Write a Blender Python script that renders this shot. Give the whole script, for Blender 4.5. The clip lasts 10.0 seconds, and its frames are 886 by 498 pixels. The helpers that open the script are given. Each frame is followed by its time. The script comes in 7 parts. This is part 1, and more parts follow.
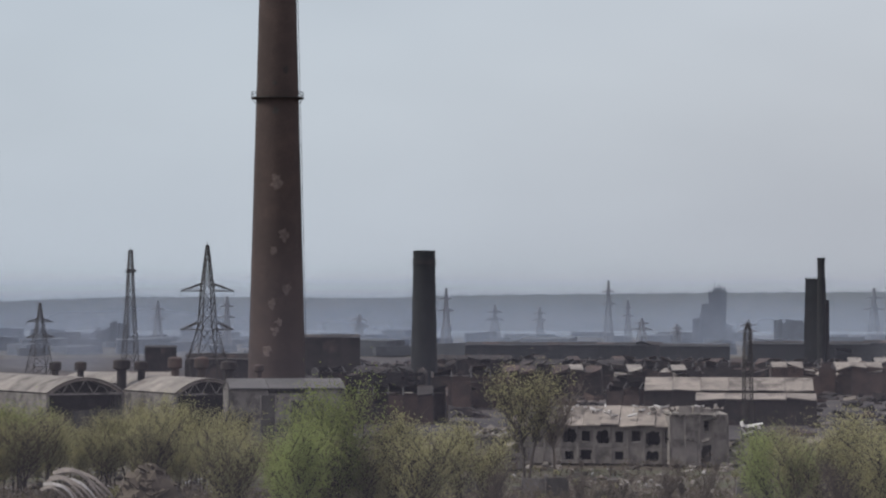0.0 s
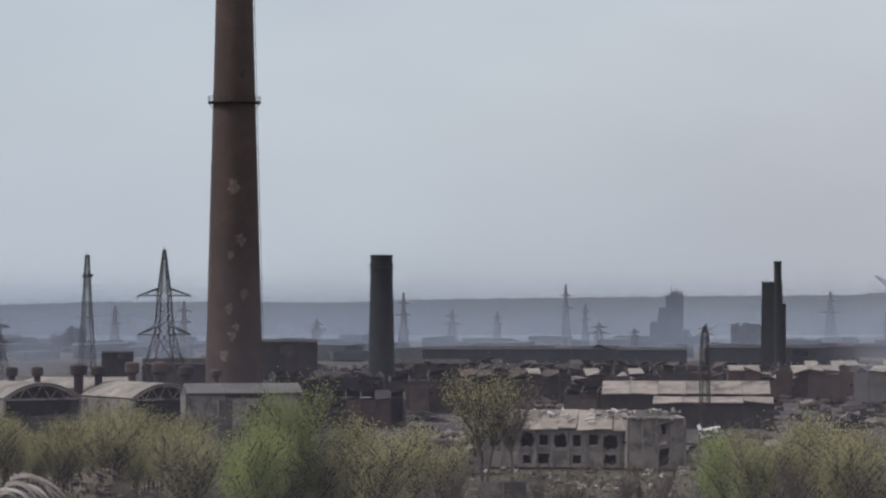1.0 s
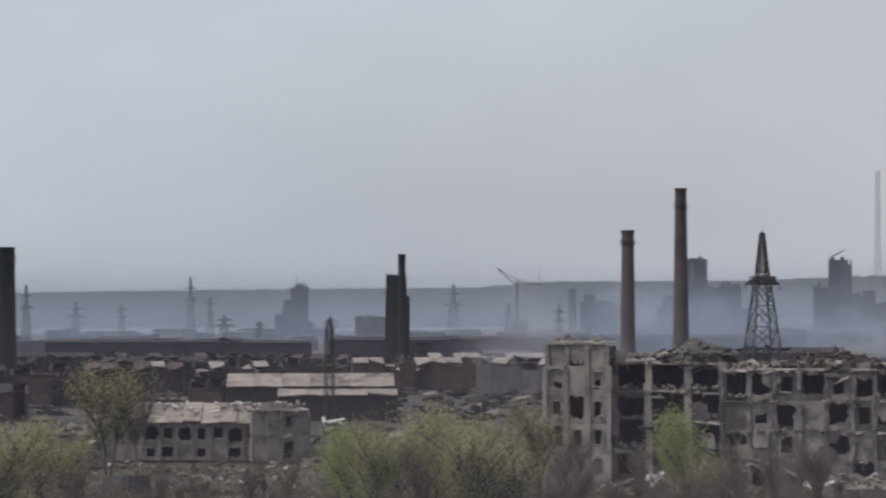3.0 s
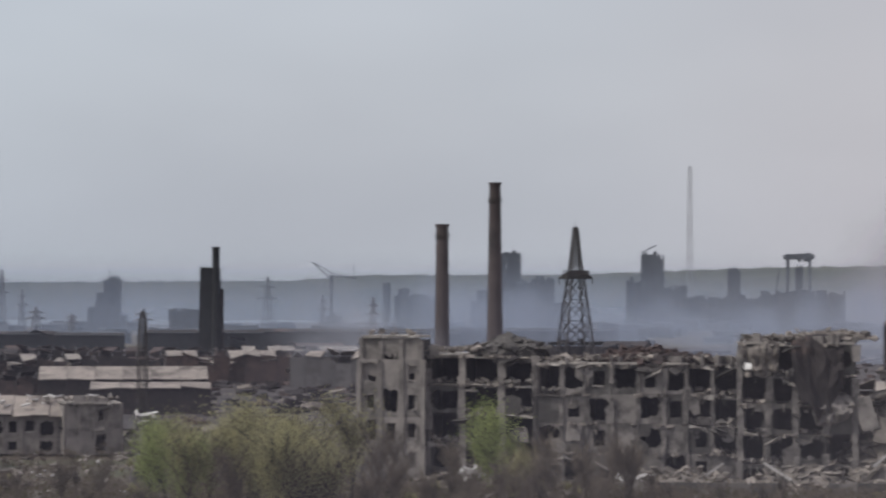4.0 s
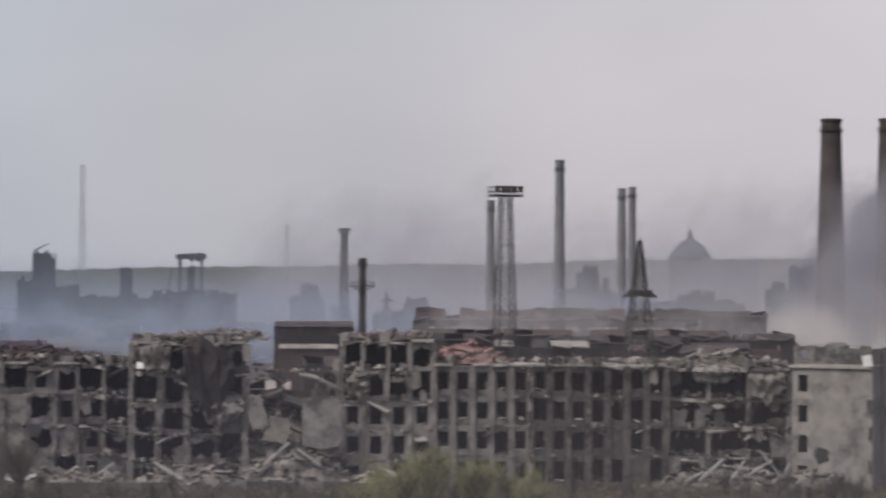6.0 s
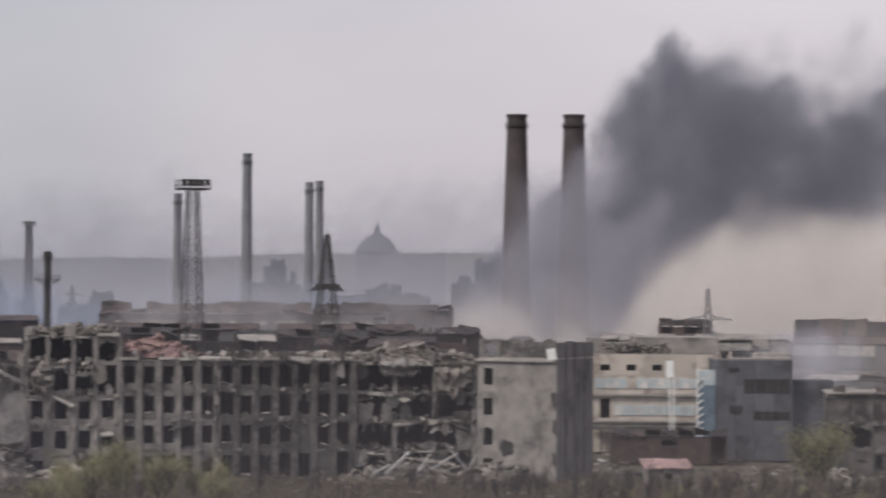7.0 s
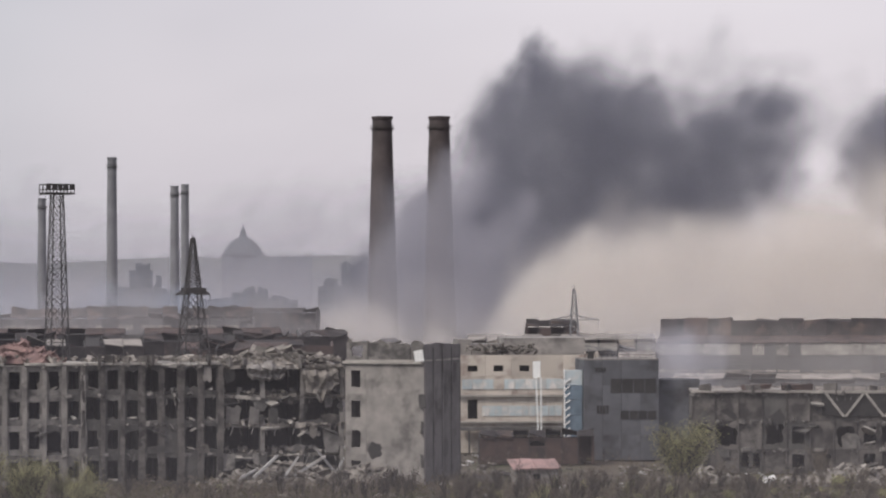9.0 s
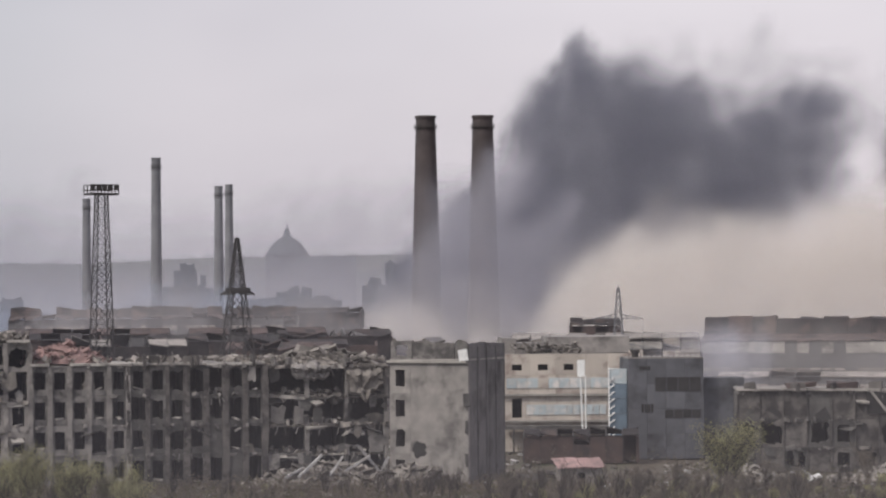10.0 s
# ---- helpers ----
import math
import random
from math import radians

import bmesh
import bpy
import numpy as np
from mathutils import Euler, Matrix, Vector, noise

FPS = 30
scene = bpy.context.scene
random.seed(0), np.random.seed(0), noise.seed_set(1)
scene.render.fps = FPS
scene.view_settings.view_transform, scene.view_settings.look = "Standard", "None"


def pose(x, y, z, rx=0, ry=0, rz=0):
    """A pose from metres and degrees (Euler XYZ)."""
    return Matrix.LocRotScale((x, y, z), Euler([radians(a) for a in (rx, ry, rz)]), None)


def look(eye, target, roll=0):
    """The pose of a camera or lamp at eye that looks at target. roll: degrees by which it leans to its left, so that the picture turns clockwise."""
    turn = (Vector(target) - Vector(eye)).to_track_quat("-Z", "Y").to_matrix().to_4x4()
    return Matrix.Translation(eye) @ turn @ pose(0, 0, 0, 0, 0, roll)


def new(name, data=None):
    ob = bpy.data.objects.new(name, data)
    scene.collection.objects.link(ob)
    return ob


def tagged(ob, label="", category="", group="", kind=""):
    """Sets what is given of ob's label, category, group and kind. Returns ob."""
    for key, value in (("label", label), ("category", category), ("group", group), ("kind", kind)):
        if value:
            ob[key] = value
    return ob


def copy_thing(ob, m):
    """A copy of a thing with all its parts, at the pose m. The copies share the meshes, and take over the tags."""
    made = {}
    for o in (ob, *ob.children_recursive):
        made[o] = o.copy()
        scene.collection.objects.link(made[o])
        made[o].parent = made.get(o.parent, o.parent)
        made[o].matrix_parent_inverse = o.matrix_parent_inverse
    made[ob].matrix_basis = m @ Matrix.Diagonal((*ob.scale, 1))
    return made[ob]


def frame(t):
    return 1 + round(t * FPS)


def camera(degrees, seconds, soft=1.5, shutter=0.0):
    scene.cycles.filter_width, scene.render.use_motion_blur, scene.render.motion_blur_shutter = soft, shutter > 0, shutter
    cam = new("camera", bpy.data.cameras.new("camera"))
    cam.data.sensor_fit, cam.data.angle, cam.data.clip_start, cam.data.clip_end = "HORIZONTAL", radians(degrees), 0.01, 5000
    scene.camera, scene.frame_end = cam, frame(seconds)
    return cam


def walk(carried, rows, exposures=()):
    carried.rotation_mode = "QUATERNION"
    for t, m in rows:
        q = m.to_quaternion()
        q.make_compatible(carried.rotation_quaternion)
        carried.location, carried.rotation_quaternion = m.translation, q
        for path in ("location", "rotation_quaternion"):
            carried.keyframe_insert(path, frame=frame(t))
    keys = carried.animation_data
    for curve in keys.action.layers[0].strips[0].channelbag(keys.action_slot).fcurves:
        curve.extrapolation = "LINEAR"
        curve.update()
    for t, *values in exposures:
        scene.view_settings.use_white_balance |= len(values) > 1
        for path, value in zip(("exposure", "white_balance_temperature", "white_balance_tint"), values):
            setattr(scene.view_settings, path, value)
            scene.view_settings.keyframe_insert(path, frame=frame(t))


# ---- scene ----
# A hand-held long-lens pan from a rooftop: the eye stays put, the view sweeps to the right.
EYE = 23.0
cam = camera(18.0, 10.0, soft=2.15, shutter=0.35)
# seconds, bearing (clockwise from +y), upward tilt, lean
ROWS = [
    (0.0, -21.185, 1.245, 0.081),
    (0.5, -20.863, 1.295, -0.024),
    (1.0, -20.310, 1.332, -0.058),
    (1.5, -19.473, 1.308, -0.110),
    (2.0, -17.443, 1.227, -0.134),
    (2.5, -15.132, 1.204, 0.020),
    (2.7, -14.024, 1.192, -0.004),
    (3.8, -9.745, 1.071, -0.047),
    (4.0, -8.844, 1.036, 0.101),
    (4.5, -6.000, 1.038, 0.053),
    (5.0, -2.973, 1.061, 0.068),
    (5.2, -1.648, 1.063, 0.126),
    (6.3, 5.454, 1.048, 0.337),
    (6.5, 6.722, 1.018, 0.319),
    (7.0, 9.953, 0.981, 0.370),
    (7.5, 12.539, 1.011, 0.041),
    (8.0, 13.364, 1.076, -0.164),
    (8.5, 13.059, 1.033, -0.104),
    (9.0, 12.690, 1.030, -0.164),
    (9.5, 12.065, 1.026, -0.245),
    (10.0, 11.792, 1.016, -0.361),]


def heading(bearing, tilt):
    b, p = radians(bearing), radians(tilt)
    return (math.sin(b) * math.cos(p), math.cos(b) * math.cos(p), EYE + math.sin(p))


walk(cam, [(t, look((0, 0, EYE), heading(b, p), r)) for t, b, p, r in ROWS], exposures=((0.0, 0.08, 6500, 10.5), (4.0, 0.04, 6500, 11.5), (5.0, 0.0, 6500, 12), (6.5, 0.02, 6500, 12), (7.5, 0.1, 6500, 12), (8.5, 0.19, 6500, 12), (10.0, 0.19, 6500, 12)))

# ---- world and sun ----
SUN_EL, SUN_BEARING = 48.0, 241.0
world = bpy.data.worlds.new("world")
scene.world = world
world.use_nodes = True
wn, wl = world.node_tree.nodes, world.node_tree.links
wn.clear()
sky = wn.new("ShaderNodeTexSky")
sky.sky_type, sky.sun_disc = "NISHITA", False
sky.sun_elevation, sky.sun_rotation = radians(SUN_EL), radians(SUN_BEARING)
sky.dust_density, sky.air_density, sky.ozone_density = 6.0, 1.2, 1.5
sky_bg = wn.new("ShaderNodeBackground")
sky_bg.inputs[1].default_value = 0.035
wl.new(sky.outputs[0], sky_bg.inputs[0])
# thin high cloud: a soft grey veil with faint, wide unevenness
coord = wn.new("ShaderNodeTexCoord")
stretch = wn.new("ShaderNodeMapping")
stretch.inputs["Scale"].default_value = (2.2, 2.2, 5.0)
veil = wn.new("ShaderNodeTexNoise")
veil.inputs["Scale"].default_value, veil.inputs["Detail"].default_value = 2.2, 3.0
ramp = wn.new("ShaderNodeValToRGB")
ramp.color_ramp.elements[0].position, ramp.color_ramp.elements[1].position = 0.3, 0.7
ramp.color_ramp.elements[0].color = (0.86, 0.86, 0.87, 1)
ramp.color_ramp.elements[1].color = (1.0, 1.0, 1.0, 1)
# cooler to the north-west, warmer where the smoke thins out to the north-east
side = wn.new("ShaderNodeSeparateXYZ")
across = wn.new("ShaderNodeMapRange")
across.inputs["From Min"].default_value, across.inputs["From Max"].default_value = -0.5, 0.5
tone = wn.new("ShaderNodeValToRGB")
tone.color_ramp.interpolation = "EASE"
stops = ((0.0, (0.53, 0.60, 0.675)), (0.36, (0.515, 0.55, 0.605)), (0.52, (0.515, 0.515, 0.555)), (0.63, (0.62, 0.59, 0.63)), (0.8, (0.72, 0.675, 0.71)))
tone.color_ramp.elements[1].position = 1.0
tone.color_ramp.elements[0].color, tone.color_ramp.elements[1].color = (*stops[0][1], 1), (*stops[-1][1], 1)
for where, c in stops[1:]:
    tone.color_ramp.elements.new(where).color = (*c, 1)
cloud = wn.new("ShaderNodeMix")
cloud.data_type, cloud.blend_type = "RGBA", "MULTIPLY"
cloud.inputs["Factor"].default_value = 1.0
wl.new(coord.outputs["Generated"], side.inputs[0])
wl.new(side.outputs["X"], across.inputs["Value"])
wl.new(across.outputs[0], tone.inputs[0])
wl.new(tone.outputs[0], cloud.inputs[6])
wl.new(ramp.outputs[0], cloud.inputs[7])
veil_bg = wn.new("ShaderNodeBackground")
veil_bg.inputs[1].default_value = 0.9
both = wn.new("ShaderNodeAddShader")
out = wn.new("ShaderNodeOutputWorld")
wl.new(coord.outputs["Generated"], stretch.inputs[0])
wl.new(stretch.outputs[0], veil.inputs["Vector"])
wl.new(veil.outputs["Fac"], ramp.inputs[0])
wl.new(cloud.outputs[2], veil_bg.inputs[0])
wl.new(sky_bg.outputs[0], both.inputs[0])
wl.new(veil_bg.outputs[0], both.inputs[1])
wl.new(both.outputs[0], out.inputs[0])

sun = new("sun", bpy.data.lights.new("sun", "SUN"))
sun.data.energy, sun.data.angle, sun.data.color = 2.2, radians(8), (1.0, 0.95, 0.88)
sb = radians(SUN_BEARING)
sun.matrix_world = look((math.sin(sb) * 300, math.cos(sb) * 300, 300 * math.tan(radians(SUN_EL))), (0, 0, 0))
scene.cycles.transparent_max_bounces = 64

# ---- materials ----


def surface(name, a, b, scale=0.5, rough=0.9, metal=0.0, bump=0.3, stain=None, stain_amount=0.5, stain_scale=0.12, fine=6.0, vary=0.15, lumps=False):
    """A weathered surface: two tones at a coarse scale, fine grain, dark stains with their own outline, a little difference from piece to piece."""
    m = bpy.data.materials.new(name)
    m.use_nodes = True
    n, l = m.node_tree.nodes, m.node_tree.links
    bsdf = n["Principled BSDF"]
    tc = n.new("ShaderNodeTexCoord")
    info = n.new("ShaderNodeObjectInfo")
    shift = n.new("ShaderNodeVectorMath")
    shift.operation = "MULTIPLY_ADD"
    shift.inputs[1].default_value = (1, 1, 1)
    spread = n.new("ShaderNodeMath")
    spread.operation = "MULTIPLY"
    spread.inputs[1].default_value = 37.0
    l.new(info.outputs["Random"], spread.inputs[0])
    l.new(tc.outputs["Object"], shift.inputs[0])
    l.new(spread.outputs[0], shift.inputs[2])

    def grain(size, detail, lo, hi):
        t = n.new("ShaderNodeTexNoise")
        t.inputs["Scale"].default_value, t.inputs["Detail"].default_value, t.inputs["Roughness"].default_value = size, detail, 0.65
        l.new(shift.outputs[0], t.inputs["Vector"])
        r = n.new("ShaderNodeMapRange")
        r.inputs["From Min"].default_value, r.inputs["From Max"].default_value = lo, hi
        l.new(t.outputs["Fac"], r.inputs["Value"])
        return r.outputs[0], t.outputs["Fac"]

    def mixed(fac, c1, c2, blend="MIX"):
        x = n.new("ShaderNodeMix")
        x.data_type, x.blend_type = "RGBA", blend
        if isinstance(fac, float):
            x.inputs["Factor"].default_value = fac
        else:
            l.new(fac, x.inputs["Factor"])
        for slot, c in ((6, c1), (7, c2)):
            if isinstance(c, tuple):
                x.inputs[slot].default_value = (*c, 1)
            else:
                l.new(c, x.inputs[slot])
        return x.outputs[2]

    coarse, _ = grain(scale, 6.0, 0.35, 0.65)
    colour = mixed(coarse, a, b)
    fin, fine_raw = grain(fine, 4.0, 0.25, 0.75)
    dim = tuple(0.55 * (p + q) / 2 for p, q in zip(a, b))
    half = n.new("ShaderNodeMath")
    half.operation = "MULTIPLY"
    half.inputs[1].default_value = 0.45
    l.new(fin, half.inputs[0])
    colour = mixed(half.outputs[0], colour, dim)
    if stain:
        s, _ = grain(stain_scale, 5.0, 0.62 - 0.25 * stain_amount, 0.78 - 0.25 * stain_amount)
        colour = mixed(s, colour, stain)
    hsv = n.new("ShaderNodeHueSaturation")
    val = n.new("ShaderNodeMapRange")
    val.inputs["To Min"].default_value, val.inputs["To Max"].default_value = 1 - vary, 1 + vary
    if lumps:
        geo = n.new("ShaderNodeNewGeometry")
        l.new(geo.outputs["Random Per Island"], val.inputs["Value"])
    else:
        l.new(info.outputs["Random"], val.inputs["Value"])
    l.new(val.outputs[0], hsv.inputs["Value"])
    l.new(colour, hsv.inputs["Color"])
    l.new(hsv.outputs[0], bsdf.inputs["Base Color"])
    bsdf.inputs["Roughness"].default_value, bsdf.inputs["Metallic"].default_value = rough, metal
    bsdf.inputs["Specular IOR Level"].default_value = 0.25
    if bump:
        bp = n.new("ShaderNodeBump")
        bp.inputs["Strength"].default_value, bp.inputs["Distance"].default_value = bump, 0.15
        l.new(fine_raw, bp.inputs["Height"])
        l.new(bp.outputs[0], bsdf.inputs["Normal"])
    return m



def leafy(name, a, b):
    """Thin leaves: part of the light comes through them."""
    m = surface(name, a, b, 0.5, bump=0, vary=0.2)
    n, l = m.node_tree.nodes, m.node_tree.links
    bsdf = n["Principled BSDF"]
    glow = n.new("ShaderNodeBsdfTranslucent")
    blend = n.new("ShaderNodeMixShader")
    blend.inputs[0].default_value = 0.55
    l.new(bsdf.inputs["Base Color"].links[0].from_socket, glow.inputs[0])
    l.new(bsdf.outputs[0], blend.inputs[1])
    l.new(glow.outputs[0], blend.inputs[2])
    l.new(blend.outputs[0], n["Material Output"].inputs[0])
    return m


CONCRETE = surface("grey concrete", (0.25, 0.232, 0.218), (0.14, 0.132, 0.126), 0.5, stain=(0.06, 0.056, 0.054), stain_amount=0.6, stain_scale=0.3)
PLASTER = surface("pale plaster", (0.29, 0.268, 0.25), (0.185, 0.173, 0.163), 0.4, stain=(0.1, 0.093, 0.088), stain_amount=0.52, stain_scale=0.28)
SOOT = surface("sooty concrete", (0.10, 0.095, 0.09), (0.05, 0.048, 0.046), 0.4, stain=(0.2, 0.19, 0.18), stain_amount=0.2)
# Near-black: shade of unlit rooms put into the colour, and real soot.
INNER = surface("near-black, soot and room shade", (0.045, 0.043, 0.042), (0.022, 0.021, 0.021), 0.4)
SLAB = surface("broken slab", (0.40, 0.375, 0.34), (0.24, 0.225, 0.21), 0.8, stain=(0.08, 0.075, 0.07), stain_amount=0.35)
DEBRIS = surface("rubble", (0.27, 0.245, 0.22), (0.12, 0.11, 0.1), 0.9, stain=(0.06, 0.055, 0.05), stain_amount=0.4, vary=0.6, lumps=True)
PALEHEAP = surface("pale rubble", (0.36, 0.335, 0.3), (0.17, 0.155, 0.14), 0.9, stain=(0.06, 0.055, 0.05), stain_amount=0.4, vary=0.65, lumps=True)
PALE = surface("bent pale sheet metal", (0.5, 0.49, 0.48), (0.34, 0.33, 0.32), 0.6, rough=0.55, stain=(0.15, 0.12, 0.1), stain_amount=0.25)
WHITE = surface("white paint", (0.82, 0.82, 0.8), (0.7, 0.7, 0.68), 0.8, rough=0.6)
BRICK_RED = surface("red brick rubble", (0.3, 0.195, 0.18), (0.17, 0.12, 0.112), 0.9, vary=0.4, lumps=True)
CHIMNEY = surface("weathered red-brown brick", (0.07, 0.051, 0.047), (0.046, 0.036, 0.035), 0.16, stain=(0.045, 0.034, 0.032), stain_amount=0.45, stain_scale=0.12, fine=2.5)
SPALL = surface("spalled brick", (0.17, 0.138, 0.127), (0.09, 0.07, 0.064), 1.4)
DARKBRICK = surface("soot-dark brick", (0.022, 0.026, 0.028), (0.014, 0.016, 0.018), 0.2, stain=(0.03, 0.03, 0.03), stain_amount=0.25)
STACK = surface("grey-brown stack concrete", (0.085, 0.07, 0.069), (0.05, 0.042, 0.042), 0.08, stain=(0.035, 0.032, 0.032), stain_amount=0.35, stain_scale=0.05, fine=1.5)
PIPE = surface("dull grey steel pipe", (0.2, 0.2, 0.21), (0.13, 0.13, 0.14), 0.1, rough=0.6)
# Steel of the farthest masts, lightened to carry distance haze in its colour.
FAINT = surface("pale grey steel, haze in the colour", (0.3, 0.3, 0.32), (0.22, 0.22, 0.24), 0.1, rough=0.6)
STEEL = surface("dark rusty steel", (0.055, 0.05, 0.048), (0.03, 0.028, 0.028), 0.6, rough=0.7)
RUST = surface("rusted roof sheet", (0.095, 0.064, 0.056), (0.045, 0.035, 0.034), 0.3, stain=(0.03, 0.027, 0.027), stain_amount=0.4, rough=0.8)
BURNT = surface("burnt dark sheet", (0.04, 0.034, 0.034), (0.02, 0.018, 0.019), 0.3, stain=(0.09, 0.065, 0.055), stain_amount=0.3)
ROOF = surface("grey roof felt", (0.30, 0.275, 0.25), (0.19, 0.175, 0.165), 0.2, stain=(0.07, 0.06, 0.056), stain_amount=0.35, stain_scale=0.15)
DUSTY = surface("dusty pale roof", (0.32, 0.285, 0.255), (0.2, 0.18, 0.165), 0.25, stain=(0.08, 0.07, 0.065), stain_amount=0.45, stain_scale=0.2)
HALLWALL = surface("grey hall cladding", (0.14, 0.135, 0.137), (0.09, 0.088, 0.092), 0.08, stain=(0.05, 0.046, 0.046), stain_amount=0.3)
HAZY = surface("grey works cladding", (0.1, 0.112, 0.128), (0.055, 0.062, 0.072), 0.05)
TAN = surface("cream brick facade", (0.52, 0.46, 0.40), (0.42, 0.38, 0.335), 0.3, stain=(0.24, 0.19, 0.165), stain_amount=0.45, stain_scale=0.3)
BLUE = surface("pale blue panel", (0.46, 0.52, 0.54), (0.35, 0.4, 0.42), 0.5, rough=0.6, stain=(0.56, 0.53, 0.5), stain_amount=0.6, stain_scale=0.5)
DEEPBLUE = surface("faded blue sheet", (0.17, 0.23, 0.285), (0.1, 0.135, 0.17), 0.4, rough=0.6)
GREYBLOCK = surface("dark grey render", (0.125, 0.127, 0.14), (0.085, 0.087, 0.097), 0.2, stain=(0.035, 0.035, 0.038), stain_amount=0.42, stain_scale=0.14)
PINK = surface("faded pink roof", (0.37, 0.235, 0.225), (0.24, 0.165, 0.155), 0.8, stain=(0.16, 0.12, 0.11), stain_amount=0.45, stain_scale=0.6)
SMOKED = surface("smoke-stained render", (0.15, 0.136, 0.126), (0.085, 0.078, 0.074), 0.5, stain=(0.035, 0.032, 0.031), stain_amount=0.7, stain_scale=0.3)
WOODBARK = surface("grey-brown bark", (0.075, 0.064, 0.055), (0.04, 0.034, 0.03), 2.0)
LEAF_GREEN = leafy("fresh green leaves", (0.31, 0.36, 0.13), (0.235, 0.28, 0.105))
LEAF_OLIVE = leafy("olive spring leaves", (0.42, 0.405, 0.205), (0.32, 0.305, 0.165))
BARK_GREY = surface("pale grey-brown twigs", (0.17, 0.145, 0.12), (0.1, 0.085, 0.07), 2.0)
LEAF_WEED = leafy("dull weeds", (0.13, 0.122, 0.07), (0.08, 0.074, 0.045))
LEAF_DRY = leafy("dry twigs", (0.2, 0.165, 0.135), (0.12, 0.1, 0.082))
EARTH = surface("bare earth and dry grass", (0.11, 0.09, 0.073), (0.06, 0.053, 0.04), 0.03, stain=(0.06, 0.065, 0.035), stain_amount=0.45, stain_scale=0.045, fine=0.6, bump=0.5)
CINDER = surface("black cinder yard", (0.06, 0.052, 0.052), (0.035, 0.031, 0.032), 0.05, stain=(0.12, 0.1, 0.09), stain_amount=0.35, stain_scale=0.06, fine=0.5, bump=0.5)
WOODS = surface("far wooded slope", (0.055, 0.065, 0.05), (0.095, 0.095, 0.075), 0.004, stain=(0.035, 0.045, 0.035), stain_amount=0.5, stain_scale=0.012, fine=0.05)


def water():
    m = bpy.data.materials.new("pale river water")
    m.use_nodes = True
    b = m.node_tree.nodes["Principled BSDF"]
    b.inputs["Base Color"].default_value = (0.14, 0.165, 0.18, 1)
    b.inputs["Roughness"].default_value = 0.45
    t = m.node_tree.nodes.new("ShaderNodeTexNoise")
    t.inputs["Scale"].default_value = 0.3
    bp = m.node_tree.nodes.new("ShaderNodeBump")
    bp.inputs["Strength"].default_value = 0.2
    m.node_tree.links.new(t.outputs["Fac"], bp.inputs["Height"])
    m.node_tree.links.new(bp.outputs[0], b.inputs["Normal"])
    return m


WATER = water()


